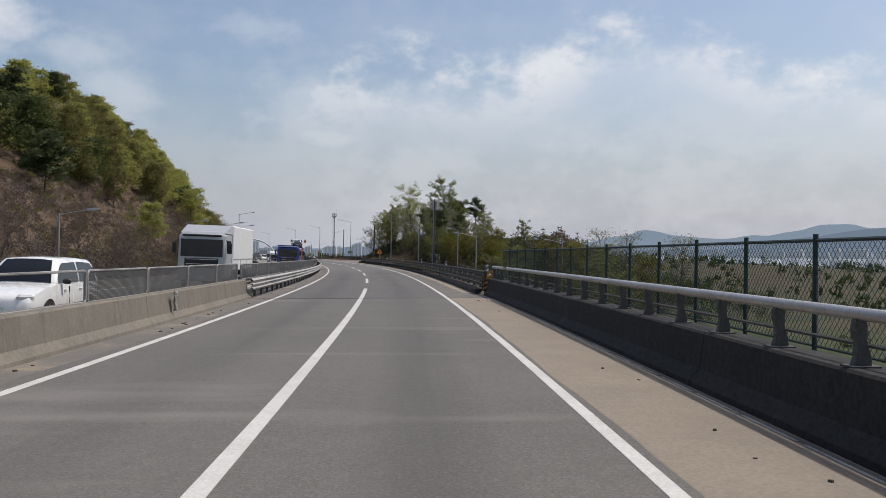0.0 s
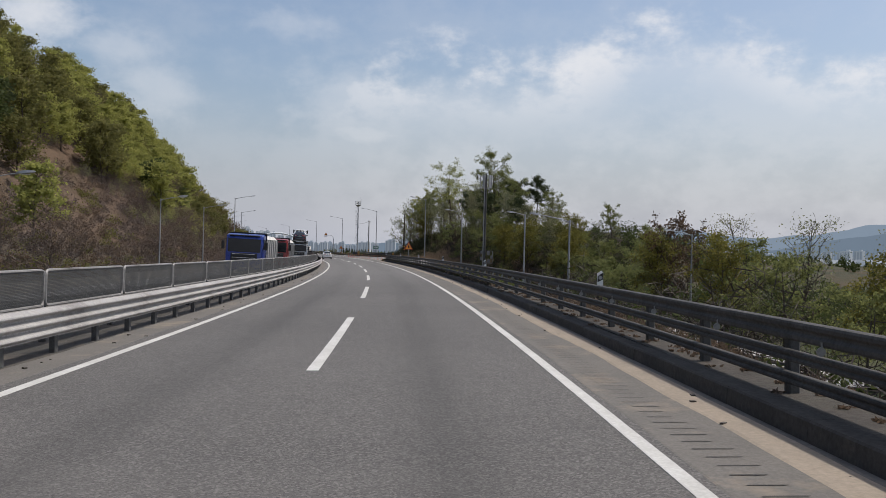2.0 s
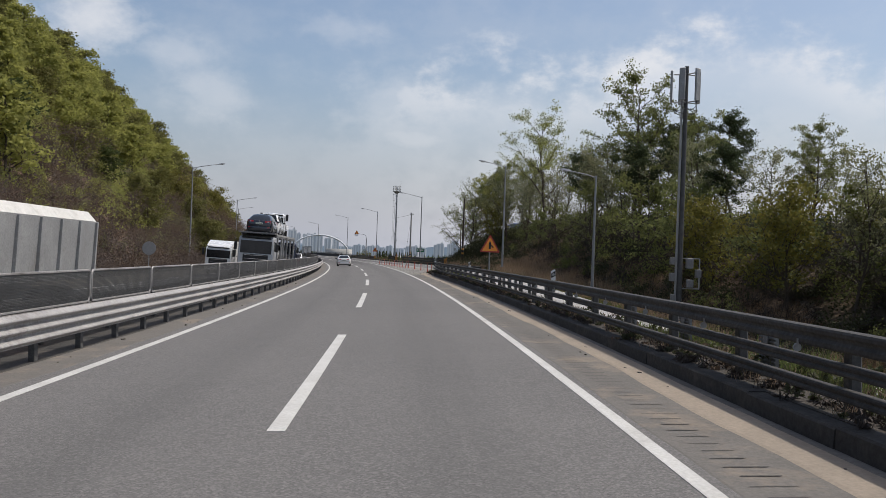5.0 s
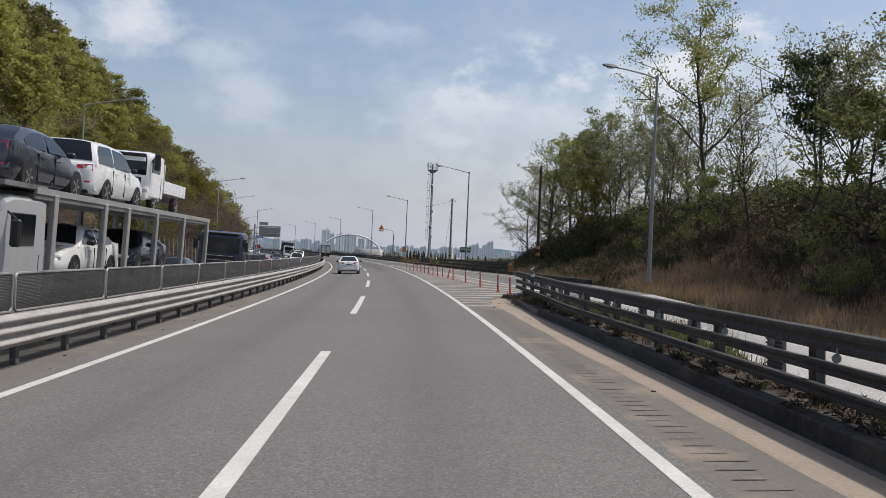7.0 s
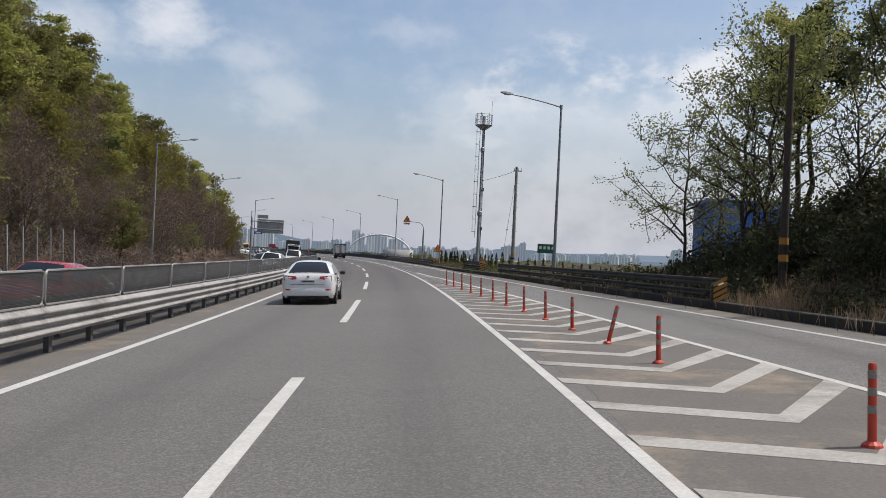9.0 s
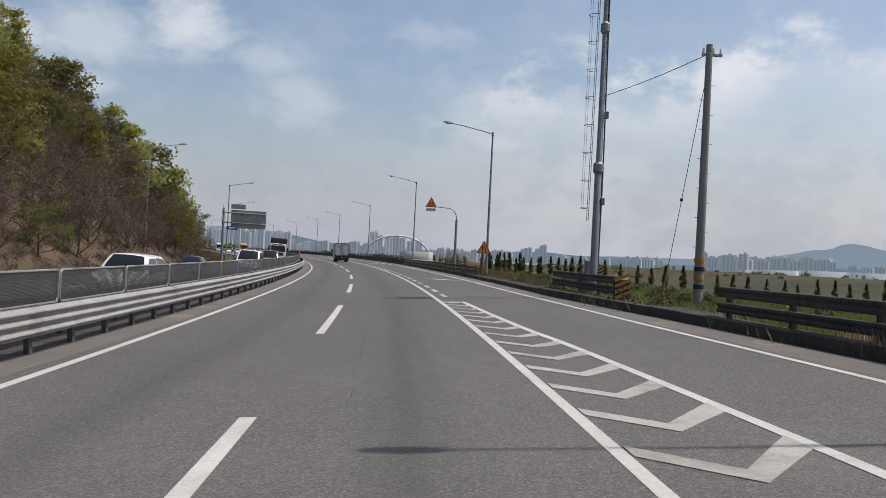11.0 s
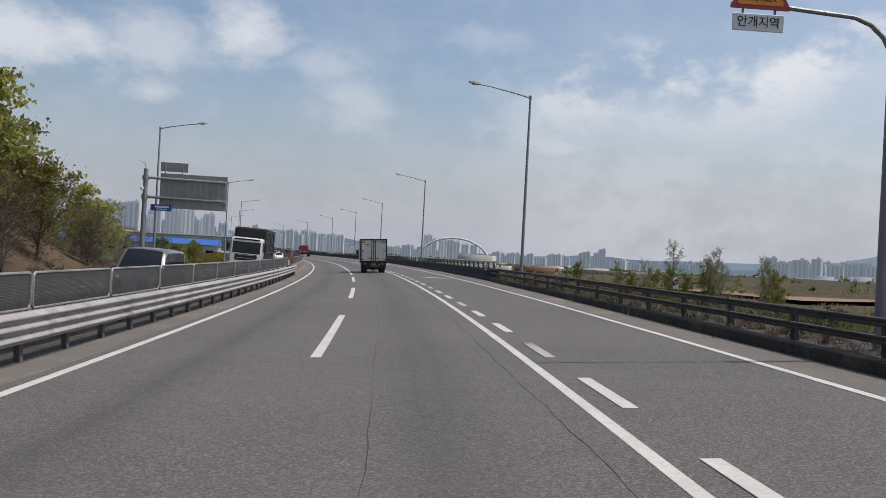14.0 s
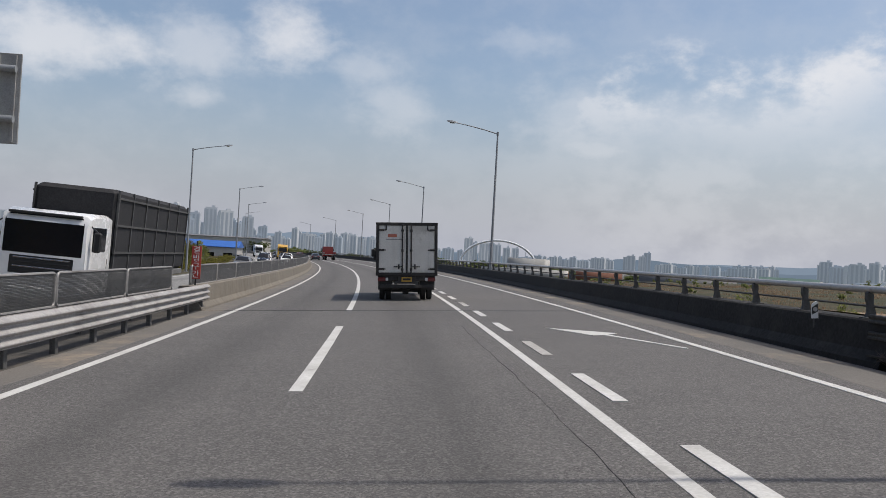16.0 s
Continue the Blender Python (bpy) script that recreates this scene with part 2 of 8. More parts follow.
def ground_mat():
    m, nt, b, nodes, links = node_mat("earth_and_grass")
    co = nodes.new("ShaderNodeTexCoord").outputs["Object"]
    big, mid, fine = noise_node(nt, co, 0.012, 6.0, 0.65), noise_node(nt, co, 0.16, 6.0, 0.7), noise_node(nt, co, 3.5, 5.0, 0.75)
    level = mix_node(nt, step_node(nt, big, 0.42, 0.58), (0.066, 0.066, 0.046), (0.046, 0.056, 0.036))
    bank_col = mix_node(nt, step_node(nt, big, 0.42, 0.58), (0.15, 0.10, 0.074), (0.095, 0.068, 0.051))
    nrm = nodes.new("ShaderNodeSeparateXYZ")
    links.new(nodes.new("ShaderNodeNewGeometry").outputs["Normal"], nrm.inputs[0])
    col = mix_node(nt, step_node(nt, nrm.outputs[2], 0.97, 0.88), level, bank_col)
    col = mix_node(nt, step_node(nt, mid, 0.42, 0.66, 0.0, 0.8), col, (0.11, 0.078, 0.052))
    col = mix_node(nt, step_node(nt, fine, 0.45, 0.75, 0.0, 0.7), col, (0.05, 0.05, 0.025))
    # green fields over the low plain south of the fields of dry grass
    where = nodes.new("ShaderNodeSeparateXYZ")
    links.new(co, where.inputs[0])
    area = None
    for sock, lo, hi in ((where.outputs[0], 14.0, 30.0), (where.outputs[2], -3.0, -6.0), (noise_node(nt, co, 0.05, 5.0, 0.7), 0.3, 0.55)):
        mul = nodes.new("ShaderNodeMath")
        mul.operation = "MULTIPLY"
        links.new(step_node(nt, sock, lo, hi), mul.inputs[0])
        if area is None:
            mul.inputs[1].default_value = 1.0
        else:
            links.new(area, mul.inputs[1])
        area = mul.outputs[0]
    col = mix_node(nt, area, col, mix_node(nt, step_node(nt, mid, 0.4, 0.6), (0.038, 0.056, 0.027), (0.062, 0.08, 0.038)))
    links.new(col, b.inputs["Base Color"])
    b.inputs["Roughness"].default_value = 0.95
    b.inputs["Specular IOR Level"].default_value = 0.1
    links.new(bump_node(nt, fine, 0.6, 0.15), b.inputs["Normal"])
    return m


ASPHALT = pavement_mat("asphalt", (0.108, 0.102, 0.096), (0.078, 0.074, 0.070), (0.36, -3.14), (65, 205))
ASPHALT_OLD = pavement_mat("asphalt_pale", (0.20, 0.195, 0.185), (0.15, 0.147, 0.14), (-9.9, -13.4))
ASPHALT_SLIP = pavement_mat("asphalt_slip", (0.158, 0.153, 0.145), (0.12, 0.117, 0.112), (7.9,))
RAMP_PALE = pavement_mat("pale_ramp_concrete", (0.36, 0.35, 0.33), (0.29, 0.28, 0.265), (9.0,))
DECK = pavement_mat("concrete_deck", (0.124, 0.116, 0.106), (0.098, 0.092, 0.084), (0.36, -3.14), bands=0.75, grain=0.45)
PAINT = surface("road_paint", (0.62, 0.615, 0.585), (0.47, 0.46, 0.43), 1.2, 25.0, 0.7, bump=0.15, stain=(0.30, 0.29, 0.27), amount=0.12)
PAINT_WORN = surface("worn_road_paint", (0.48, 0.465, 0.43), (0.34, 0.325, 0.295), 1.0, 18.0, 0.75, bump=0.15, stain=(0.20, 0.185, 0.165), amount=0.42)
SAND = surface("sand_drift", (0.27, 0.225, 0.175), (0.215, 0.18, 0.142), 0.8, 22.0, 0.95, bump=0.4, stain=(0.19, 0.165, 0.14), amount=0.25)
SAND_PALE = surface("pale_sand", (0.345, 0.285, 0.222), (0.27, 0.227, 0.18), 0.9, 20.0, 0.95, bump=0.4, stain=(0.20, 0.17, 0.14), amount=0.2)
DUST = surface("dusty_shoulder", (0.165, 0.152, 0.136), (0.128, 0.12, 0.109), 0.7, 26.0, 0.93, bump=0.3, stain=(0.27, 0.22, 0.165), amount=0.3)
CONCRETE = surface("barrier_concrete", (0.215, 0.19, 0.152), (0.15, 0.134, 0.11), 0.9, 18.0, 0.88, bump=0.3, stain=(0.135, 0.122, 0.105), amount=0.36, drip=0.45)
# near-black base: the parapet's shaded face put into the colour, with stains
CONCRETE_DARK = surface("shaded_stained_concrete", (0.027, 0.025, 0.024), (0.017, 0.016, 0.0155), 0.7, 14.0, 0.9, bump=0.35, stain=(0.045, 0.041, 0.037), amount=0.2, drip=0.3)
# grime, and the shade on the kerb's road face put into the colour
KERB_DARK = surface("shaded_grimy_kerb", (0.062, 0.056, 0.05), (0.034, 0.031, 0.028), 1.2, 16.0, 0.9, bump=0.4, stain=(0.10, 0.088, 0.072), amount=0.3)
KERB = surface("kerb_concrete", (0.19, 0.172, 0.15), (0.12, 0.11, 0.098), 1.2, 16.0, 0.9, bump=0.4, stain=(0.10, 0.09, 0.08), amount=0.4)
RAIL = surface("weathered_rail_steel", (0.44, 0.425, 0.41), (0.31, 0.297, 0.287), 1.0, 18.0, 0.7, metal=0.15, bump=0.1, stain=(0.17, 0.155, 0.145), amount=0.32, drip=0.1)
GALV = surface("galvanised_steel", (0.40, 0.40, 0.39), (0.30, 0.30, 0.295), 1.4, 22.0, 0.6, metal=0.25, bump=0.08, stain=(0.24, 0.225, 0.205), amount=0.25)
RAIL_GRIMY = surface("grimy_rail_steel", (0.105, 0.098, 0.092), (0.066, 0.062, 0.058), 1.1, 20.0, 0.56, metal=0.2, bump=0.1, stain=(0.045, 0.042, 0.038), amount=0.35)
GALV_DIRTY = surface("grimy_steel", (0.30, 0.295, 0.29), (0.20, 0.197, 0.193), 1.1, 20.0, 0.62, metal=0.4, bump=0.1, stain=(0.10, 0.09, 0.08), amount=0.35)
POST = surface("dark_post", (0.12, 0.12, 0.118), (0.075, 0.074, 0.072), 3.0, 30.0, 0.7, metal=0.3, bump=0.1)
POLE = surface("pole_paint", (0.34, 0.35, 0.36), (0.26, 0.27, 0.28), 1.0, 25.0, 0.5, metal=0.35, bump=0.05)
ALU = surface("aluminium_rail", (0.52, 0.50, 0.49), (0.40, 0.385, 0.375), 2.0, 25.0, 0.42, metal=0.6, bump=0.05, stain=(0.28, 0.25, 0.22), amount=0.2)
MESH_DARK = surface("screen_mesh", (0.09, 0.09, 0.09), (0.058, 0.058, 0.058), 2.0, 40.0, 0.6, metal=0.3, bump=0.05)
GREEN_POST = surface("green_fence_steel", (0.038, 0.062, 0.06), (0.026, 0.042, 0.042), 2.0, 30.0, 0.6, metal=0.2, bump=0.05)
EARTH = ground_mat()
BARK = surface("bark", (0.10, 0.078, 0.058), (0.055, 0.043, 0.034), 1.5, 14.0, 0.95, bump=0.6, depth=0.03)
RUBBER = plain("tyre_rubber", (0.018, 0.018, 0.018), 0.85)
BLACK = plain("black_plastic", (0.015, 0.015, 0.016), 0.55)
GLASS_DARK = plain("dark_glass", (0.008, 0.010, 0.013), 0.06, wear=0.03)


# ---- mesh helpers ----
def mesh_of(name, verts, faces, mats, smooth=False, uv=None, index=None):
    me = bpy.data.meshes.new(name)
    me.from_pydata([tuple(v) for v in verts], [], faces)
    for m in mats if isinstance(mats, (list, tuple)) else [mats]:
        me.materials.append(m)
    if uv is not None:
        lay = me.uv_layers.new(name="road")
        li = np.empty(len(me.loops), dtype=np.int32)
        me.loops.foreach_get("vertex_index", li)
        lay.data.foreach_set("uv", np.asarray(uv, dtype=np.float32)[li].ravel())
    if index is not None:
        me.polygons.foreach_set("material_index", np.asarray(index, dtype=np.int32))
    if smooth:
        me.polygons.foreach_set("use_smooth", [True] * len(me.polygons))
    me.update()
    return me


def strip(name, s0, s1, d0, d1, h, mat, step=4.0, edges=None):
    """A sheet along the road between d0 and d1 (numbers, or functions of s), h above it, with thickness at its rim."""
    n = max(int((s1 - s0) / step), 1)
    s = np.linspace(s0, s1, n + 1)
    a = np.array([d0(v) for v in s]) if callable(d0) else np.full(n + 1, float(d0))
    b = np.array([d1(v) for v in s]) if callable(d1) else np.full(n + 1, float(d1))
    hh = np.array([h(v) for v in s]) if callable(h) else np.full(n + 1, float(h))
    e = 0.16 if name.endswith(("dust", "drift", "dirt")) else 0.0
    v = np.concatenate([PA(s, a, hh), PA(s, b, hh), PA(s, a - e, hh - 0.03), PA(s, b + e, hh - 0.03)])
    uv = np.concatenate([np.stack([a, s], -1), np.stack([b, s], -1)] * 2)
    m = n + 1
    f = [(i, m + i, m + 1 + i, i + 1) for i in range(n)]
    f += [(2 * m + i, i, i + 1, 2 * m + i + 1) for i in range(n)] + [(m + i, 3 * m + i, 3 * m + i + 1, m + i + 1) for i in range(n)]
    f += [(0, 2 * m, 3 * m, m), (n, m + n, 3 * m + n, 2 * m + n)]
    return mesh_of(name, v, f, mat, uv=uv)


def sweep(name, profile, s0, s1, mat, step=2.0, closed=True, smooth=False, path=None):
    """A profile of (d, h) points carried along the road; path(s) gives an added (d, h)."""
    n = max(int(round((s1 - s0) / step)), 1)
    s = np.linspace(s0, s1, n + 1)
    k = len(profile)
    v = []
    for q in s:
        od, oh = path(q) if path else (0, 0)
        v.append(PA(np.full(k, q), [p[0] + od for p in profile], [p[1] + oh for p in profile]))
    v = np.concatenate(v)
    m = k if closed else k - 1
    f = [(i * k + j, i * k + (j + 1) % k, (i + 1) * k + (j + 1) % k, (i + 1) * k + j) for i in range(n) for j in range(m)]
    if closed:
        f += [tuple(reversed(range(k))), tuple(range(n * k, n * k + k))]
    return mesh_of(name, v, f, mat, smooth=smooth)


class Shape:
    """Collects boxes, tubes and lofts, and links them as one mesh object."""

    def __init__(self):
        self.v, self.f, self.i = [], [], []

    def add(self, v, f, k=0):
        o = len(self.v)
        self.v += [tuple(p) for p in v]
        self.f += [tuple(o + q for q in p) for p in f]
        self.i += [k] * len(f)
        return self

    def box(self, c, size, m=None, k=0, bevel=0.0):
        x, y, z = (q / 2 for q in size)
        b = min(bevel, x * 0.9, y * 0.9, z * 0.9)
        if b <= 0:
            v = [(sx * x, sy * y, sz * z) for sz in (-1, 1) for sx, sy in ((-1, -1), (1, -1), (1, 1), (-1, 1))]
            f = [(3, 2, 1, 0), (4, 5, 6, 7), (0, 1, 5, 4), (1, 2, 6, 5), (2, 3, 7, 6), (3, 0, 4, 7)]
        else:
            ring = [(x - b, -y), (x, -y + b), (x, y - b), (x - b, y), (-x + b, y), (-x, y - b), (-x, -y + b), (-x + b, -y)]
            top = [(p * (x - b) / x, q * (y - b) / y) for p, q in ring]
            v = [(p, q, -z) for p, q in top] + [(p, q, -z + b) for p, q in ring] + [(p, q, z - b) for p, q in ring] + [(p, q, z) for p, q in top]
            f = [tuple(reversed(range(8))), tuple(range(24, 32))]
            f += [(r * 8 + j, r * 8 + (j + 1) % 8, r * 8 + 8 + (j + 1) % 8, r * 8 + 8 + j) for r in range(3) for j in range(8)]
        v = [Vector(p) for p in v]
        if m is not None:
            v = [m @ p for p in v]
        return self.add([p + Vector(c) for p in v], f, k)

    def tube(self, pts, radii, n=8, k=0, caps=True):
        pts = [Vector(p) for p in pts]
        if isinstance(radii, (int, float)):
            radii = [radii] * len(pts)
        v = []
        for i, p in enumerate(pts):
            t = (pts[min(i + 1, len(pts) - 1)] - pts[max(i - 1, 0)]).normalized()
            a = t.orthogonal().normalized() if i == 0 else (a - t * a.dot(t)).normalized()
            b = t.cross(a)
            v += [p + (a * math.cos(q) + b * math.sin(q)) * radii[i] for q in (2 * math.pi * j / n for j in range(n))]
        f = [(i * n + j, i * n + (j + 1) % n, (i + 1) * n + (j + 1) % n, (i + 1) * n + j) for i in range(len(pts) - 1) for j in range(n)]
        if caps:
            f += [tuple(reversed(range(n))), tuple(range((len(pts) - 1) * n, len(pts) * n))]
        return self.add(v, f, k)

    def loft(self, rings, k=0, caps=True):
        n = len(rings[0])
        v = [p for r in rings for p in r]
        f = [(i * n + j, i * n + (j + 1) % n, (i + 1) * n + (j + 1) % n, (i + 1) * n + j) for i in range(len(rings) - 1) for j in range(n)]
        if caps:
            f += [tuple(reversed(range(n))), tuple(range((len(rings) - 1) * n, len(rings) * n))]
        return self.add(v, f, k)

    def prism(self, outline, depth, m=None, k=0):
        """A flat outline in x, z with its depth in y."""
        n = len(outline)
        v = [Vector((x, -depth / 2, z)) for x, z in outline] + [Vector((x, depth / 2, z)) for x, z in outline]
        if m is not None:
            v = [m @ p for p in v]
        f = [tuple(range(n)), tuple(reversed(range(n, 2 * n)))] + [(j, n + j, n + (j + 1) % n, (j + 1) % n) for j in range(n)]
        return self.add(v, f, k)

    def mesh(self, name, mats, smooth=False):
        me = mesh_of(name, self.v, self.f, mats, index=self.i)
        if smooth:
            bm = bmesh.new()
            bm.from_mesh(me)
            for e in bm.edges:
                e.smooth = len(e.link_faces) == 2 and e.calc_face_angle(0) < 0.7
            for q in bm.faces:
                q.smooth = True
            bm.to_mesh(me)
            bm.free()
        return me


def part(name, shape, mat, parent, label="", smooth=False, at=None):
    """Links a Shape (or a mesh) as one object under a thing or a part."""
    ob = new(name, shape.mesh(name, mat, smooth) if isinstance(shape, Shape) else shape)
    ob.parent = parent
    if at is not None:
        ob.matrix_basis = at
    return tagged(ob, label) if label else ob


def thing(name, label, category, m=None, group="", kind=""):
    ob = new(name)
    ob.empty_display_size = 0.2
    if m is not None:
        ob.matrix_basis = m
    return tagged(ob, label, category, group, kind)


def structure(name, me, label, category):
    return tagged(new(name, me), label, category, kind="structure")


def interp(table):
    xs, ys = [q[0] for q in table], [q[1] for q in table]
    return lambda s: float(np.interp(s, xs, ys))


# ---- plan of the road's edges ----
LINE_L, LINE_C, LINE_R = -4.888, -1.388, 2.112
GORE_R = interp([(150, 8.6), (168, 6.75), (176, 6.55), (183, 6.1), (191, 5.66), (202, 5.2), (217, 4.3), (232.4, 3.53), (235.5, 3.29), (240.6, 3.08), (247.1, 2.91)])
RAMP_R = interp([(60, 30.0), (80, 21.0), (100, 15.2), (120, 11.6), (140, 10.1), (150, 9.9), (165, 9.9), (180, 9.85), (190, 9.4), (202, 8.5), (215, 7.5), (237, 6.5), (255, 6.0), (300, 5.85), (345, 5.85), (420, 5.8), (520, 5.9)])
EDGE_R = interp([(60, 31.5), (80, 22.5), (100, 16.6), (120, 12.8), (140, 11.3), (150, 11.0), (165, 11.0), (180, 11.0), (190, 10.65), (202, 9.8), (215, 8.8), (237, 7.75), (242, 7.45), (251, 6.98), (300, 6.95), (330, 7.2), (345, 7.5), (700, 7.6)])
RAMP_L = interp([(60, 25.0), (80, 15.6), (100, 9.2), (120, 6.6), (140, 6.0), (164, 5.6), (170, 4.4)])
RAMP_H = interp([(60, -6.0), (80, -4.4), (100, -2.9), (120, -1.6), (140, -0.8), (158, -0.2), (166, 0.0)])


def smooth01(x):
    x = np.clip(x, 0, 1)
    return x * x * (3 - 2 * x)


def terrain(s, d):
    """Height of the ground over the banked road plane, for arrays."""
    tab = lambda pts: np.interp(s, [q[0] for q in pts], [q[1] for q in pts])
    wav = np.sin(s * 0.071 + d * 0.05) * 0.5 + np.sin(s * 0.19 - d * 0.13 + 1.3) * 0.3 + np.sin(s * 0.043 + d * 0.21 + 0.4) * 0.4
    z = np.full(np.shape(s), -0.35)
    # left: cut slope and wooded ridge, then low fields
    hill = tab([(-300, 15), (-60, 15), (40, 17), (110, 25.5), (160, 34.5), (200, 38.5), (260, 38), (305, 30.5), (335, 21), (352, 11), (366, 3), (374, 0)])
    ridge = hill * smooth01((-d - 18.0) / tab([(0, 50), (250, 46), (310, 32), (340, 25), (365, 22)])) ** 0.85
    left = np.where(hill > 0.5, ridge + wav * smooth01((-d - 20) / 14) * 1.2, 0)
    low = -4.0 * smooth01((-d - 19) / 22) * smooth01((s - 325) / 45)
    z = np.where(d < -17.6, left + low - 0.15, z)
    back = smooth01((-d - 110) / 200)
    z = np.where(d < -110, z * (1 - back) - 5.0 * back, z)
    # right: embankment down to the plain, ramp ledge, wooded mound
    edge = np.interp(s, [-300, 16, 60, 80, 100, 120, 140, 165, 190, 215, 237, 700], [4.4, 4.6, 4.6, 4.6, 4.6, 4.6, 4.6, 11.1, 10.75, 8.9, 7.9, 7.9])
    deep = tab([(-300, -11), (10, -11), (40, -7.0), (75, -6.0), (110, -4.5), (150, -2.5), (215, -1.5), (260, -2.0), (430, -2.5), (600, -7)])
    near = tab([(-300, -3), (10, -2.5), (25, -0.2), (160, -0.1), (700, -0.05)])
    run = tab([(-300, 7), (10, 7), (40, 12), (130, 14), (220, 20), (300, 26), (400, 22)])
    right = near + (deep - near) * smooth01((d - edge) / run) + wav * 0.25 * smooth01((d - edge - 2) / 8)
    mound = 5.5 * smooth01((s - 104) / 34) * smooth01((227 - s) / 26) * smooth01((d - tab([(100, 18), (120, 13.6), (140, 12.3), (165, 11.9), (190, 11.3), (215, 9.6), (240, 9)])) / 13) * smooth01((56 - d) / 20)
    right = right + mound * 1.15 + np.where(mound > 0.2, wav * 0.3, 0)
    rl, rr = np.interp(s, [60, 80, 100, 120, 140, 164], [25, 15.6, 9.2, 6.6, 6.0, 5.6]), np.interp(s, [60, 80, 100, 120, 140, 165], [31.5, 22.5, 16.6, 12.8, 11.3, 11.0])
    rh = np.interp(s, [60, 80, 100, 120, 140, 158, 166], [-6.0, -4.4, -2.9, -1.6, -0.8, -0.2, 0.0]) - 0.3
    on = smooth01(1 - np.maximum(np.maximum(rl - d, d - rr), 0) / 4.0) * ((s > 56) & (s < 172))
    right = right * (1 - on) + rh * on
    z = np.where(d > edge, right, z)
    far = smooth01((np.abs(d) - 150) / 250)
    return z * (1 - far) - 9.0 * far


def locate(x, y):
    """s and d of world points, for arrays."""
    out_s, out_d = np.empty(x.shape), np.empty(x.shape)
    q = np.arange(-290, 1100, 4.0)
    qx, qy, qa = np.interp(q, SS, PX), np.interp(q, SS, PY), heading(q)
    for i in range(0, x.size, 4000):
        xs, ys = x.flat[i:i + 4000], y.flat[i:i + 4000]
        j = np.argmin((xs[:, None] - qx) ** 2 + (ys[:, None] - qy) ** 2, axis=1)
        ds = -(xs - qx[j]) * np.sin(qa[j]) + (ys - qy[j]) * np.cos(qa[j])
        s = q[j] + np.clip(ds, -3, 3)
        a = heading(s)
        out_s.flat[i:i + 4000] = s
        out_d.flat[i:i + 4000] = (xs - np.interp(s, SS, PX)) * np.cos(a) + (ys - np.interp(s, SS, PY)) * np.sin(a)
    return out_s, out_d


def ground_z(s, d):
    s, d = np.asarray(s, float), np.asarray(d, float)
    fade = 1 - smooth01((np.abs(d) - 60) / 120)
    return terrain(s, d) + d * np.tan(bank(s)) * fade


def on_ground(s, d, sink=0.0):
    p = P(s, d)
    p.z = float(ground_z(s, d)) - sink
    return p


# the ground: one sheet, close-meshed by the road
gx = np.concatenate([np.linspace(-4200, -400, 20), np.arange(-380, -170, 14.0), np.arange(-165, 60, 2.5), np.arange(62, 160, 7.0), np.linspace(180, 4200, 26)])
gy = np.concatenate([np.linspace(-1500, -140, 10), np.arange(-120, 440, 3.5), np.arange(445, 800, 14.0), np.linspace(830, 4800, 26)])
GX, GY = np.meshgrid(gx, gy)
gs, gd = locate(GX.ravel(), GY.ravel())
gz = ground_z(gs, gd)
nx, ny = len(gx), len(gy)
structure("ground", mesh_of("ground", np.stack([GX.ravel(), GY.ravel(), gz], -1),
    [(j * nx + i, j * nx + i + 1, (j + 1) * nx + i + 1, (j + 1) * nx + i) for j in range(ny - 1) for i in range(nx - 1)], EARTH, smooth=True),
    "brown and green earth, slopes and fields beside the road", "ground")

# carriageways
# ground under the median rails, with their shade painted in as a dark tone
MEDIAN_SHADE_DIRT = surface("median_dirt", (0.075, 0.068, 0.06), (0.045, 0.042, 0.038), 0.9, 14.0, 0.95, bump=0.5, depth=0.02, stain=(0.12, 0.10, 0.08), amount=0.3)
JOINT_A, JOINT_B = 14.2, 350.9
structure("road", strip("road", JOINT_A, 900, -6.6, lambda s: 3.75 if s < 160 else RAMP_L(s) + 0.3 if s < 166 else EDGE_R(s) + 0.1, 0.0, ASPHALT, 2.0), "grey worn asphalt carriageway of a motorway", "road")
structure("bridge_deck", strip("bridge_deck", -300, JOINT_A, -6.6, 4.1, 0.0, DECK), "pale concrete bridge deck carriageway", "road")
structure("opposite_road", strip("opposite_road", -300, 900, -15.9, -7.3, 0.0, ASPHALT_OLD), "pale asphalt carriageway of the opposite direction", "road")
structure("slip_lane", strip("slip_lane", 166, 219, GORE_R, lambda s: EDGE_R(s) + 0.05, 0.004, ASPHALT_SLIP, 2.0), "pale worn asphalt of the joining slip lane", "road")
structure("median_strip", strip("median_strip", -300, 900, -7.35, -6.55, -0.02, MEDIAN_SHADE_DIRT), "dusty strip under the median rails, darkened for their shade", "pavement")
structure("slip_road", strip("slip_road", 66, 166, RAMP_L, EDGE_R, RAMP_H, RAMP_PALE, 2.0), "pale asphalt slip road climbing to the motorway", "road")


def paint(name, s0, s1, d, width, mat, label, h=0.006, step=4.0):
    f = (lambda off: (lambda s: d(s) + off)) if callable(d) else (lambda off: d + off)
    return structure(name, strip(name, s0, s1, f(-width / 2), f(width / 2), h, mat, step), label, "road marking")


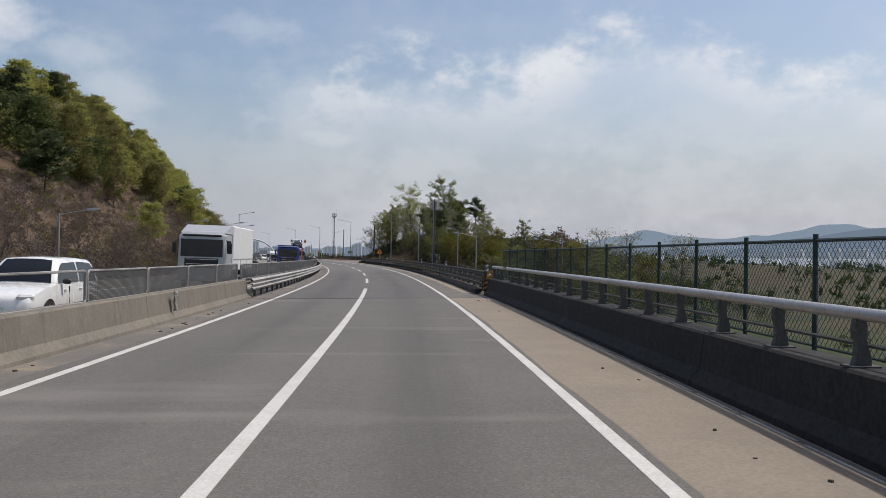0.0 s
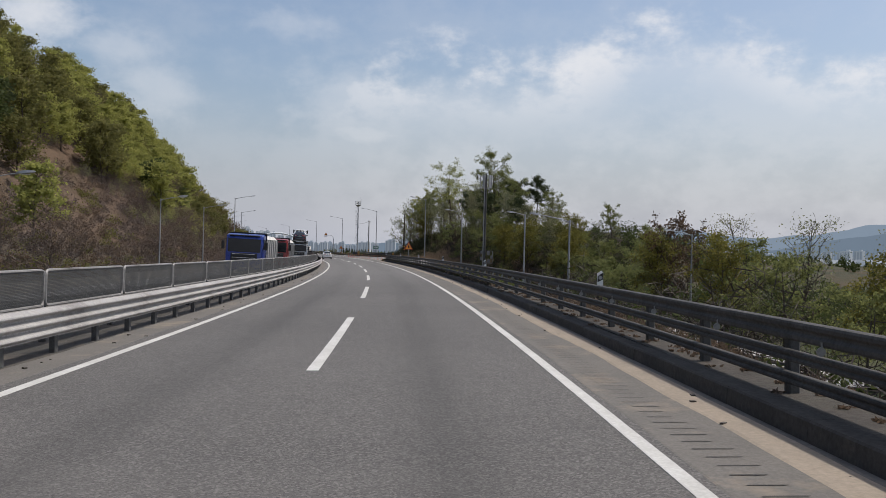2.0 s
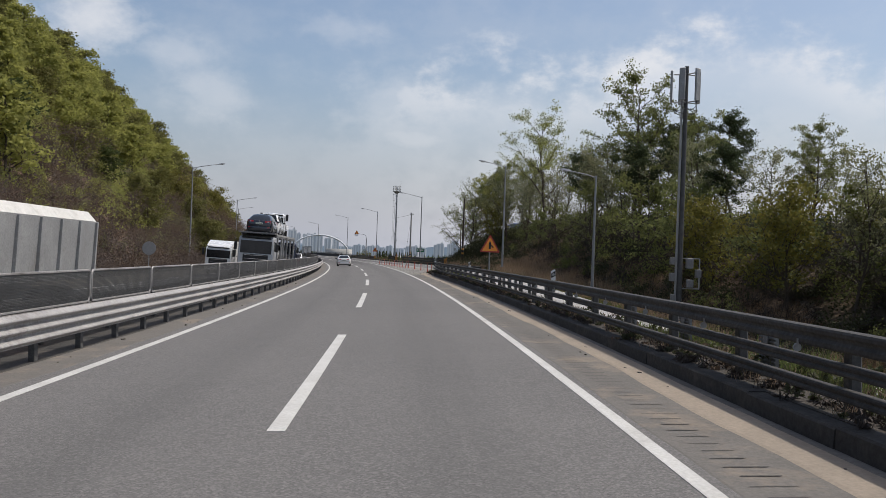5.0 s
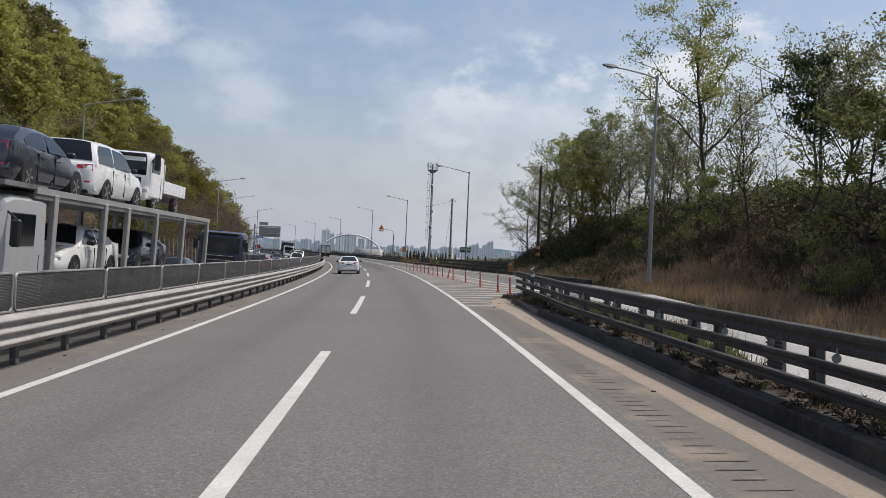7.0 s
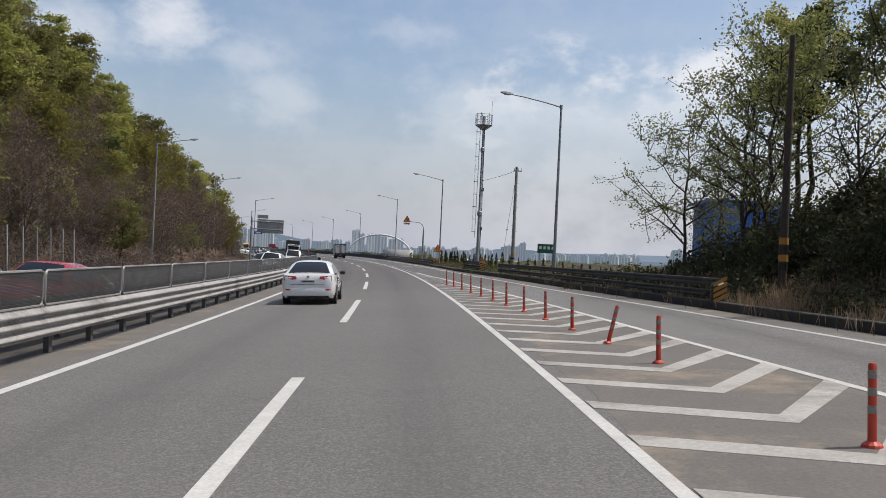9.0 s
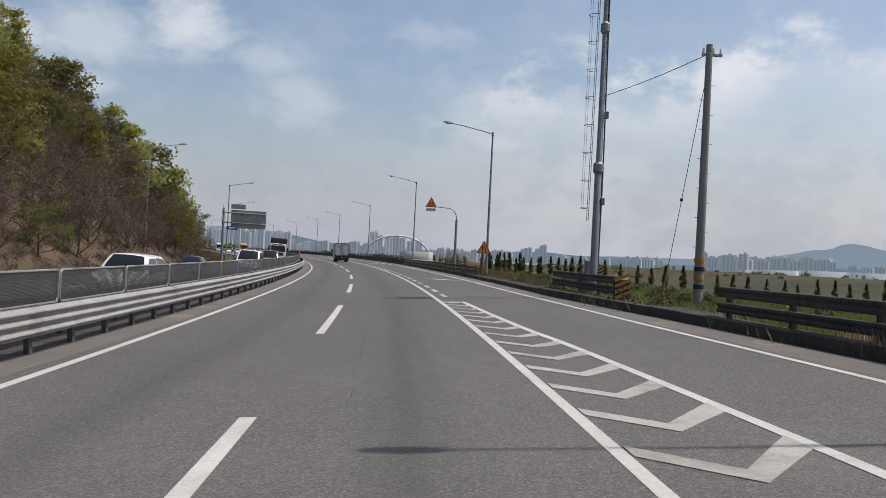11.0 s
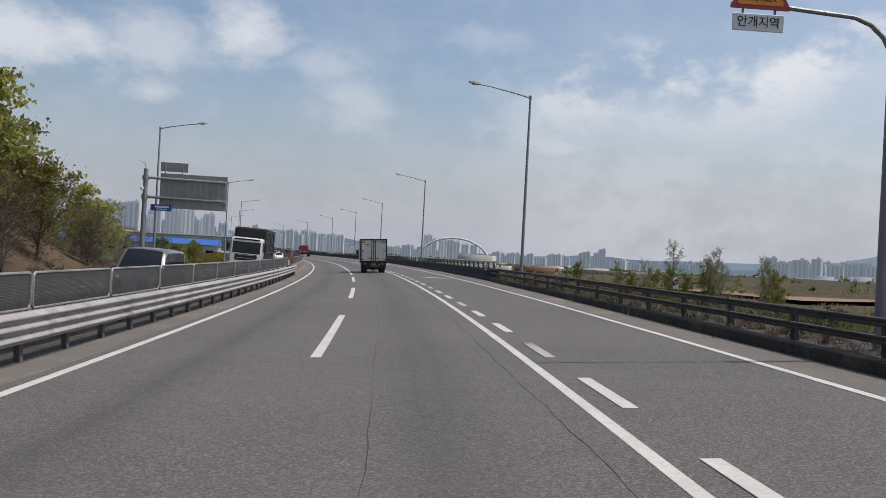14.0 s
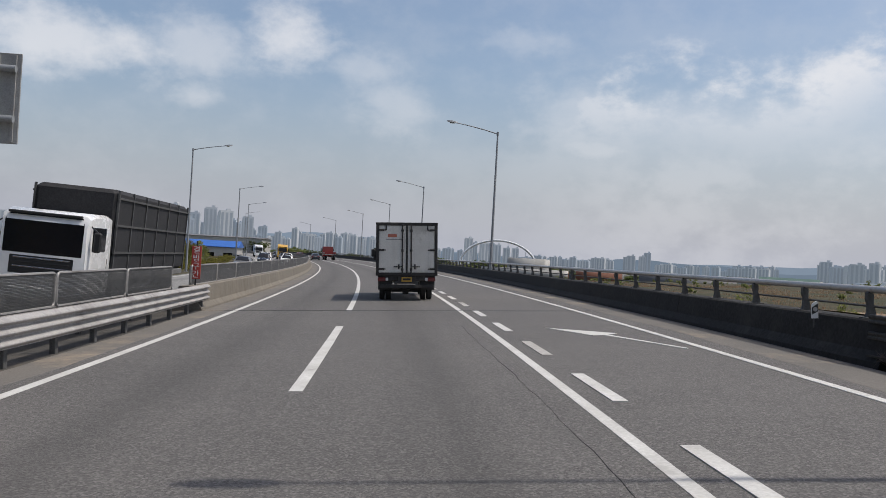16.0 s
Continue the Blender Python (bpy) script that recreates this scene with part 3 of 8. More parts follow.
paint("edge_line", -200, 900, LINE_L, 0.16, PAINT, "white solid edge line beside the median")
paint("edge_line", -200, 900, LINE_R, 0.155, PAINT, "white solid line beside the shoulder")
paint("lane_line", -200, 24.75, LINE_C, 0.18, PAINT, "white solid lane line on the bridge")
paint("lane_line", JOINT_B, 900, LINE_C, 0.18, PAINT, "white solid lane line on the far bridge")
for k in range(2, 18):
    far_end = 4.75 + 20 * k
    paint("lane_dash", far_end - 10.3, far_end, LINE_C, 0.18, PAINT, "white lane dash on grey asphalt", step=2.0)
paint("gore_line", 166, 247.1, GORE_R, 0.17, PAINT, "white line along the gore beside the slip road", h=0.009, step=2.0)
paint("ramp_edge_line", 166, 900, RAMP_R, 0.16, PAINT, "white outer edge line of the slip lane", h=0.009, step=3.0)
for k in range(36):
    paint("merge_dash", 250.2 + 4.905 * k, 252.65 + 4.905 * k, 2.585, 0.19, PAINT_WORN if k % 3 == 0 else PAINT, "short white dash along the merging lane", h=0.012, step=2.5)
for d, n in ((-8.15, "edge_line"), (-15.2, "edge_line")):
    paint(n, -200, 900, d, 0.15, PAINT, "white solid line of the opposite carriageway")
for k in range(-8, 44):
    paint("opposite_dash", 20.0 * k, 20.0 * k + 10, -11.7, 0.15, PAINT, "white lane dash of the opposite carriageway", step=5.0)


def flat(name, pts, mat, label, category="road marking", h=0.01, thick=None):
    """A flat piece on the road from (s, d) corners."""
    n = len(pts)
    v = [P(s, d, h) for s, d in pts] + [P(s, d, h - 0.03) for s, d in pts]
    f = [tuple(reversed(range(n)))] + [(i, (i + 1) % n, n + (i + 1) % n, n + i) for i in range(n)]
    return structure(name, mesh_of(name, v, f, mat), label, category)


# hatching in the gore: arms from the solid line, bent back to the slip road's line
TIP = interp([(150, 3.1), (160, 3.15), (162, 3.3), (164, 3.9), (166, 4.55), (176, 4.35), (183, 4.13), (190, 3.85), (204, 3.55), (220, 3.05), (232, 2.84), (247, 2.72)])
for k in range(47):
    s = float(np.interp(k, [0, 8, 14, 39, 42, 46], [157.86, 172.68, 184.23, 232.51, 238.2, 245.1]))
    w = 0.48 if s < 205 else 0.42
    t, dt = TIP(s), max(GORE_R(s + 3) - TIP(s), 0)
    lead = min(1.0, (s - 157) / 25) * 0.9
    if s > 245.5:
        break
    flat("hatch_arm", [(s, LINE_R + 0.1), (s + w, LINE_R + 0.1), (s - lead + w, t), (s - lead, t)], PAINT_WORN, "dusty white hatching arm in the gore")
    if s > 164.5 and dt > 0.15:
        e = s - lead + min(dt * 1.35, 3.2)
        flat("hatch_arm", [(s - lead, t), (s - lead + w, t), (e + w * 1.4, GORE_R(e) - 0.08), (e, GORE_R(e) - 0.08)], PAINT_WORN, "worn white hatching arm by the slip road")
flat("hatch_arm", [(246.6, LINE_R + 0.1), (247.08, LINE_R + 0.1), (247.08, 2.98), (246.75, 2.98), (246.2, 2.55)], PAINT_WORN, "white closing bar at the end of the gore")
for s in (270.1, 339.5):
    flat("merge_arrow", [(s, 5.45), (s + 0.12, 5.52), (s + 2.95, 4.68), (s + 3.3, 4.98), (s + 4.8, 3.6), (s + 2.75, 4.3), (s + 2.9, 4.55)], PAINT, "slim white merging arrow on the asphalt")

# joints and shoulder
structure("expansion_joint", strip("expansion_joint", JOINT_A - 0.12, JOINT_A + 0.12, -6.5, 3.7, 0.008, POST, 0.2), "dark steel expansion joint across the road", "joint")
structure("expansion_joint", strip("expansion_joint", JOINT_B - 0.08, JOINT_B + 0.08, -6.5, 7.5, 0.008, POST, 0.2), "thin dark expansion joint across the road", "joint")
WIG = lambda s, a: a * (math.sin(s * 0.9) * 0.4 + math.sin(s * 0.37 + 1) * 0.5 + math.sin(s * 2.3) * 0.2)
structure("shoulder_dust", strip("shoulder_dust", -300, JOINT_A - 0.13, lambda s: 2.3 + WIG(s, 0.04), 3.98, 0.004, SAND, 0.7), "sandy beige dust over the bridge shoulder", "pavement")
structure("shoulder_dust", strip("shoulder_dust", JOINT_A + 0.13, 158, lambda s: 2.32 + WIG(s, 0.03), 3.6, 0.004, DUST, 0.7), "grey dusty asphalt shoulder", "pavement")
structure("sand_drift", strip("sand_drift", 18.2, 160, lambda s: float(np.interp(s, [18.2, 19.2], [3.4, 3.17])) + WIG(s, 0.06), lambda s: float(np.interp(s, [17, 40, 130, 161], [3.56, 3.57, 3.66, 3.70])) + WIG(s + 4, 0.02), 0.012, SAND_PALE, 0.7), "beige sand drift along the kerb", "pavement")
structure("sand_drift", strip("sand_drift", 158, 165, lambda s: np.interp(s, [158, 161, 165], [3.1, 3.3, 4.6]), lambda s: np.interp(s, [158, 162, 165], [3.75, 4.6, 4.9]), 0.013, SAND_PALE, 0.7), "beige sand drift at the gore nose", "pavement")
# dark sheet that imitates the shade below the beam
structure("median_dirt", strip("median_dirt", 14.9, JOINT_B, -6.6, lambda s: -5.93 + WIG(s, 0.04), 0.008, MEDIAN_SHADE_DIRT, 1.0), "dirt strip darkened for the shade under the median rail", "pavement")
structure("median_dust", strip("median_dust", -300, 900, lambda s: -5.95, lambda s: -5.25 + WIG(s, 0.08), 0.004, DUST, 1.0), "dusty strip at the foot of the median rail", "pavement")
structure("verge_dust", strip("verge_dust", 178, 900, lambda s: EDGE_R(s) - 0.95 + WIG(s, 0.1), lambda s: EDGE_R(s) + 0.02, 0.005, DUST, 1.2), "dusty strip along the slip lane kerb", "pavement")
structure("gore_dust", strip("gore_dust", 160, 216, lambda s: np.interp(s, [160, 170, 200, 216], [2.4, 2.3, 2.5, 3.2]) + WIG(s, 0.2), lambda s: GORE_R(s) - 0.12, 0.005, DUST, 0.8), "dust gathered on the hatching beside the slip road", "pavement")
# milled rumble strip
RUMBLE = Shape()
for k in range(int((157 - 20) / 0.3)):
    s = 20 + 0.3 * k
    a0, b0, gw = random.uniform(-0.03, 0.03), random.uniform(-0.05, 0.05), random.uniform(0.014, 0.03)
    q = [P(s + a, b, 0.009) for a, b in ((0, 2.47 + a0), (gw, 2.50 + a0), (gw, 2.84 + b0), (0, 2.80 + b0))]
    RUMBLE.add(q, [(3, 2, 1, 0)])
structure("rumble_strip", RUMBLE.mesh("rumble_strip", surface("milled_groove", (0.075, 0.07, 0.065), (0.055, 0.052, 0.048), 2.0, 30, 0.9)), "milled rumble grooves across the shoulder", "rumble strip")
tagged(bpy.data.objects["rumble_strip"], kind="stuff")

# cracks run along the lanes
CRACK = surface("crack_filler", (0.035, 0.034, 0.033), (0.025, 0.024, 0.024), 2.0, 30, 0.9)
for s0, s1, d in ((226, 318, -0.38), (262, 345, 1.62)):
    jig = lambda s, d=d: d + 0.02 * math.sin(s * 0.4) + 0.012 * math.sin(s * 2.3 + 1) + 0.008 * math.sin(s * 6.1)
    structure("crack", strip("crack", s0, s1, jig, lambda s, j=jig: j(s) + 0.004 + 0.004 * math.sin(s * 0.9), 0.004, CRACK, 0.35), "thin dark crack running along the lane", "crack")

# kerbs: separate precast stones
def kerb_run(name, s0, s1, path, label, height=0.14, stone=2.0, mat=KERB):
    root = structure(name, None, label, "kerb")
    s = s0
    while s < s1:
        e = min(s + stone, s1)
        wob = random.uniform(-0.008, 0.008)
        me = sweep("kerb_stone", [(0, -0.1), (0.012, height - 0.02), (0.03, height), (0.26, height + 0.004), (0.26, -0.1)], s + 0.004, e - 0.004, mat, step=2.0, path=lambda q: (path(q) + wob, wob))
        part("kerb_stone", me, mat, root)
        s = e
    return root


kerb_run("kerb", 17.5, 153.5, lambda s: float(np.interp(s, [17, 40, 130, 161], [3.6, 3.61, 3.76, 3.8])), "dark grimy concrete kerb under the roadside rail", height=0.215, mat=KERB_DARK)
kerb_run("kerb", 153.5, 161, lambda s: 3.78 + 0.05 * (s - 153.5), "low broken kerb sunk in dirt at the rail's end", height=0.12)
structure("kerb_dirt", strip("kerb_dirt", 17.5, 160, lambda s: float(np.interp(s, [17, 40, 130, 161], [3.55, 3.56, 3.68, 3.72])) + WIG(s * 1.7, 0.025), lambda s: float(np.interp(s, [17, 40, 130, 161], [3.62, 3.63, 3.78, 3.82])), 0.017, KERB, 0.6), "dark dirt gathered along the kerb's foot", "pavement")
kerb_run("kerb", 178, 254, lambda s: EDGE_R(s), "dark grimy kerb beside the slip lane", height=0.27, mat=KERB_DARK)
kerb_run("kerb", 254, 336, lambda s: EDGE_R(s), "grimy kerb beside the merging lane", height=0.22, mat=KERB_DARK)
structure("verge", strip("verge", 17.5, 161, lambda s: float(np.interp(s, [0, 153, 161], [3.86, 3.95, 4.3])), lambda s: 4.75 + WIG(s, 0.15), lambda s: float(np.interp(s, [0, 151, 155, 161], [0.222, 0.222, 0.12, 0.08])), surface("gritty_verge", (0.072, 0.06, 0.048), (0.032, 0.028, 0.024), 1.0, 12.0, 0.95, bump=0.6, depth=0.03, stain=(0.06, 0.055, 0.04), amount=0.4), 1.0), "gritty dirt verge with litter behind the kerb", "ground")
structure("drain_slot", strip("drain_slot", -120, JOINT_A - 0.2, 3.83, 3.89, 0.012, KERB, 4.0), "dark drain slot at the parapet's foot", "drain")
for k in range(32):
    paint("drain_cover", -30.0 + 1.5 * k, -28.65 + 1.5 * k, 3.80, 0.035, PAINT_WORN, "thin pale drain edge along the parapet", h=0.016, step=1.5)
structure("outer_parapet", sweep("outer_parapet", [(-16.5, -0.6), (-16.5, 0.42), (-16.25, 0.42), (-16.0, 0.0), (-16.0, -0.6)], -300, 345, CONCRETE, 4.0), "pale low concrete wall along the opposite carriageway", "wall")


# ---- barriers and rails ----
def barrier_run(name, profile, s0, s1, mat, label, path=None, unit=10.0):
    root = structure(name, None, label, "barrier")
    s = s0
    while s < s1 - 0.1:
        e = min(s + unit, s1)
        part("barrier_unit", sweep("barrier_unit", profile, s + 0.01, e - 0.01, mat, 1.0 if s > -40 and s < 60 else 2.5, path=path), mat, root)
        s = e
    return root


LEFT_PROFILE = [(-5.90, -0.05), (-5.92, 0.07), (-6.05, 0.22), (-6.12, 0.735), (-6.16, 0.77), (-6.62, 0.77), (-6.66, 0.735), (-6.75, 0.28), (-6.94, 0.09), (-6.96, -0.05)]
barrier_run("median_barrier", LEFT_PROFILE, -120, 14.9, CONCRETE, "stained beige concrete median barrier on the bridge")
barrier_run("median_barrier", LEFT_PROFILE, JOINT_B - 0.2, 700, CONCRETE, "clean beige concrete median barrier on the far bridge")
RIGHT_PROFILE = [(3.92, -0.05), (3.93, 0.08), (4.06, 0.24), (4.12, 0.70), (4.15, 0.73), (4.55, 0.73), (4.58, 0.70), (4.6, -1.5), (4.0, -1.5)]
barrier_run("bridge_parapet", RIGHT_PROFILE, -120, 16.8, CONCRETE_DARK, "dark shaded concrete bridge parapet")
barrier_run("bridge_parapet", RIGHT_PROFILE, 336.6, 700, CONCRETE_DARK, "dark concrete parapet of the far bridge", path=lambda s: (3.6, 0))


def parapet_rail(s0, s1, d, h0, label, gap=1.75):
    """A tube rail on cast aluminium brackets."""
    root = structure("parapet_rail", None, label, "rail")
    s = s0
    while s < s1 - 0.5:
        e = min(s + 10.5, s1)
        n = 10
        sh = Shape().tube([P(q, d - 0.02, h0 + 0.49) for q in np.linspace(s, e, 8)], 0.062, n)
        part("tube", sh, ALU, root, smooth=True)
        part("lower_bar", Shape().tube([P(q, d + 0.06, h0 + 0.2) for q in np.linspace(s, e, 8)], 0.022, 6), POST, root)
        s = e
    q = s0 + 0.6
    me = None
    while q < s1:
        if me is None:
            sh = Shape()
            out = [(-0.11, 0.0), (0.11, 0.0), (0.10, 0.10), (0.05, 0.24), (0.055, 0.38), (0.03, 0.46), (-0.03, 0.48), (-0.085, 0.43), (-0.10, 0.33), (-0.06, 0.22), (-0.07, 0.10)]
            sh.prism([(x * 0.8, z) for x, z in out], 0.085)
            sh.box((0, 0, 0.008), (0.28, 0.22, 0.016))
            me = sh.mesh("bracket", POST)
        part("bracket", me, GALV_DIRTY, root, at=stand(q, d, h0))
        q += gap
    return root


parapet_rail(-100, 12.2, 4.32, 0.73, "silver tube rail on cast brackets over the parapet")
parapet_rail(13.2, 16.5, 4.32, 0.73, "short silver tube rail at the parapet's end", gap=1.1)
parapet_rail(337, 620, 7.92, 0.73, "silver tube rail on the far bridge parapet", gap=2.3)


def thrie(face, top, out):
    """Profile of a three-wave beam; out is -1 or 1, the side that it bulges to."""
    pts = [(0.0, 0.0)]
    for k in range(3):
        z = -0.17 * k
        pts += [(0.0, z - 0.014), (0.088, z - 0.075), (0.095, z - 0.095), (0.086, z - 0.112), (0.0, z - 0.150)]
    pts.append((0.0, -0.51))
    pts = [(face - out * 0.085 + out * x, top + z) for x, z in pts]
    return pts + [(p[0] - out * 0.006, p[1]) for p in reversed(pts)]


def beam_rail(name, s0, s1, face, top, out, label, post_gap=2.0, path=None, mat=None, first=0.3):
    root = structure(name, None, label, "guard rail")
    prof = thrie(face, top, out)
    s = s0
    while s < s1 - 0.3:
        e = min(s + 8.0, s1)
        part("beam", sweep("beam", prof, s, e + 0.02, mat or GALV, 2.0 if s < 420 else 4.0, path=path), mat or GALV, root)
        s = e
    post = Shape().box((0, 0, top / 2 - 0.1), (0.10, 0.14, top + 0.05), bevel=0.008).box((-0.0, 0, top - 0.2), (0.16, 0.10, 0.3)).mesh("post", POST)
    q = s0 + first
    while q < s1:
        od, oh = path(q) if path else (0, 0)
        part("post", post, POST, root, at=stand(q, face - out * 0.19 + od, oh))
        q += post_gap
    return root


beam_rail("median_rail", 14.6, JOINT_B + 0.4, -5.80, 0.82, 1, "weathered three-wave steel guard rail along the median", mat=RAIL, post_gap=2.04, first=1.8)
beam_rail("median_rail", 14.6, JOINT_B, -7.20, 0.82, -1, "guard rail of the opposite carriageway along the median", post_gap=4.0)


def tube_rail(name, s0, s1, d, label, post_gap=3.0, heights=((0.83, 0.105), (0.56, 0.06), (0.325, 0.062)), path=None, mat=None, first=0.2):
    """Roadside rail: one broad and two slim rounded beams on posts."""
    root = structure(name, None, label, "guard rail")
    for h, r in heights:
        ring = [(-0.010, 1.0), (-0.048, 0.93), (-0.060, 0.72), (-0.058, 0.40), (-0.034, 0.12), (-0.034, -0.10), (-0.056, -0.38), (-0.058, -0.72), (-0.046, -0.94), (-0.010, -1.0), (0.045, -1.0), (0.052, 0.0), (0.045, 1.0)]
        ring = [(d + x * (1.0 if r > 0.08 else 0.8), h + z * r) for x, z in reversed(ring)]
        s = s0
        while s < s1 - 0.3:
            e = min(s + 9.0, s1)
            part("beam", sweep("beam", ring, s, e, mat or RAIL_GRIMY, 1.5, path=path), mat or RAIL_GRIMY, root)
            s = e
    post = Shape().box((0, 0, (heights[0][0] - 0.1) / 2), (0.13, 0.14, heights[0][0] + 0.1), bevel=0.02).box((-0.06, 0, heights[0][0]), (0.06, 0.12, 0.12)).box((-0.06, 0, heights[1][0]), (0.06, 0.1, 0.09)).mesh("post", POST)
    q = s0 + first
    while q < s1:
        od, oh = path(q) if path else (0, 0)
        part("post", post, POST, root, at=stand(q, d + 0.15 + od, oh))
        q += post_gap
    return root


RAIL_GRIMY = surface("grimy_rail", (0.085, 0.08, 0.074), (0.045, 0.042, 0.039), 1.2, 18.0, 0.75, metal=0.2, bump=0.2, drip=0.4)
tube_rail("roadside_rail", 17.0, 164.2, 4.02, "grimy three-bar steel guard rail on the kerb", post_gap=2.74, first=0.34, path=lambda s: (float(np.interp(s, [17, 150, 164.2], [0, 0, 0.75])), 0.1))
tube_rail("ramp_rail", 66, 96, 0.35, "grey guard rail along the slip road's inner edge", path=lambda s: (RAMP_L(s) - 0.2, RAMP_H(s)), post_gap=4.0)
tube_rail("ramp_rail", 200.0, 236.5, 0.45, "grimy steel guard rail beside the slip lane", heights=((0.80, 0.13), (0.42, 0.12)), path=lambda s: (EDGE_R(s), 0.05))
tube_rail("ramp_rail", 245.2, 256.0, 0.45, "short weathered double guard rail before the mast", heights=((0.80, 0.14), (0.44, 0.14)), path=lambda s: (7.7, 0.05), mat=RAIL_GRIMY)
tube_rail("ramp_rail", 277.4, 337.2, 0.36, "low grimy two-bar guard rail beside the merging lane", heights=((0.70, 0.072), (0.43, 0.065)), path=lambda s: (EDGE_R(s), 0.05))
structure("verge", strip("verge", 232, 337, lambda s: EDGE_R(s) + 0.2, lambda s: 8.7 + WIG(s, 0.2), lambda s: 0.2 if s < 254 else 0.18, bpy.data.materials["gritty_verge"], 1.0), "dark dirt verge behind the kerb of the merging lane", "ground")


# screen panels over the median: rounded silver frames, wire infill that can be seen through
def screen_run(s0, s1, base, label, pitch=4.446, H=0.62, bare=-1e9):
    root = structure("glare_screen", None, label, "screen fence")
    L, r = pitch - 0.13, 0.10
    loop = []
    for cy, cz, a0 in ((L - r, H - r, 0.0), (r, H - r, 0.5), (r, r, 1.0), (L - r, r, 1.5)):
        loop += [(0, 0.065 + cy + r * math.cos(math.pi * (a0 + q / 8)), cz + r * math.sin(math.pi * (a0 + q / 8))) for q in range(5)]
    loop.append(loop[0])
    frame_me = Shape().tube(loop, 0.026, 6, caps=False).mesh("screen_frame", SCREEN_FRAME, True)
    posts = Shape()
    for y in (0.0, pitch):
        posts.box((-0.03, y, H / 2 - 0.06), (0.045, 0.045, H + 0.10), bevel=0.006)
        for z in (0.12, H - 0.12):
            posts.box((-0.012, y, z), (0.02, 0.16, 0.035))
    post_me = posts.mesh("screen_post", GALV_DIRTY)
    sl = Shape()
    n = 24
    for k in range(n):
        z = 0.035 + (H - 0.07) * k / (n - 1)
        inset = 0.05 if 2 < k < n - 3 else 0.13
        sl.box((0.004 * (k % 2), pitch / 2, z), (0.010, L - inset, 0.0205))
    slat_me = sl.mesh("louvre", MESH_DARK)
    s = s0
    while s + pitch < s1 + 0.01:
        a, b = P(s, -6.40, base), P(s + pitch, -6.40, base)
        m = Matrix.Translation(a) @ (b - a).to_track_quat("Y", "Z").to_matrix().to_4x4()
        f = part("screen_frame", frame_me, SCREEN_FRAME, root, at=m)
        part("screen_post", post_me, GALV_DIRTY, f)
        if s > bare:
            part("louvre", slat_me, MESH_DARK, f, "dark wire infill")
        s += pitch
    return root


SCREEN_FRAME = surface("screen_frame_paint", (0.36, 0.35, 0.34), (0.24, 0.23, 0.22), 1.2, 22.0, 0.55, metal=0.2, bump=0.06, stain=(0.13, 0.12, 0.11), amount=0.38)
screen_run(-34.1, 14.4, 0.76, "silver framed glare screen on the median barrier, some panels without infill", 4.4, 0.65, -3.5)
for s0, s1, pitch in ((15.25, 134.7, 4.424), (134.7, 188.5, 4.483), (188.5, 351.0, 4.448)):
    screen_run(s0, s1, 0.77, "silver framed glare screen with dark wire infill over the median rail", pitch)
screen_run(351.2, 560, 0.78, "silver framed glare screen on the far bridge barrier")


# ---- lamp posts ----
def lamp_post(s, d, h0, height, arm, label, toward=-1, lean=0.0):
    base = P(s, d, h0)
    root = thing("street_lamp", label, "street lamp", Matrix.Translation(base) @ Matrix.Rotation(heading(s), 4, "Z") @ Matrix.Rotation(radians(lean), 4, "Y"), group="lamps along the road")
    key = (round(height, 2), arm, toward)
    if key not in LAMP:
        slim = 0.62 if height < 7 else 1.0
        pole = Shape().tube([(0, 0, 0), (0, 0, 0.5), (0, 0, height)], [0.115 * slim, 0.105 * slim, 0.062 * slim], 10).tube([(0, 0, 0.0), (0, 0, 0.03)], [0.2, 0.2], 10)
        pole.tube([(0, 0, height - 0.18), (0, 0, height + 0.06)], [0.085 * slim, 0.085 * slim], 8)
        x = toward * arm
        ar = Shape().tube([(0, 0, height - 0.08), (x * 0.3, 0, height + 0.14 * arm / 3), (x * 0.75, 0, height + 0.40 * arm / 3), (x, 0, height + 0.50 * arm / 3)], [0.045 * slim, 0.04 * slim, 0.034 * slim, 0.03 * slim], 8)
        hd = Shape()
        rings = []
        for u, w, z0, z1 in ((0, 0.05, 0.0, 0.05), (0.15, 0.13, -0.03, 0.08), (0.45, 0.15, -0.04, 0.09), (0.68, 0.11, -0.03, 0.06), (0.78, 0.04, 0.0, 0.03)):
            xx, zz = x + toward * (u - 0.1), height + 0.50 * arm / 3 + u * 0.12
            rings.append([(xx, -w, zz + z0), (xx, w, zz + z0), (xx, w * 0.7, zz + z1), (xx, -w * 0.7, zz + z1)])
        hd.loft(rings)
        gl = Shape().box((x + toward * 0.28, 0, height + 0.50 * arm / 3 - 0.03), (0.34, 0.2, 0.03), bevel=0.01)
        LAMP[key] = [pole.mesh("pole", POLE, True), ar.mesh("arm", POLE, True), hd.mesh("lamp_head", POLE), gl.mesh("lens", LENS)]
    a, b, c, e = LAMP[key]
    part("pole", a, POLE, root)
    part("arm", b, POLE, root)
    hd = part("lamp_head", c, POLE, root)
    part("lens", e, LENS, hd, "frosted glass lens")
    return root


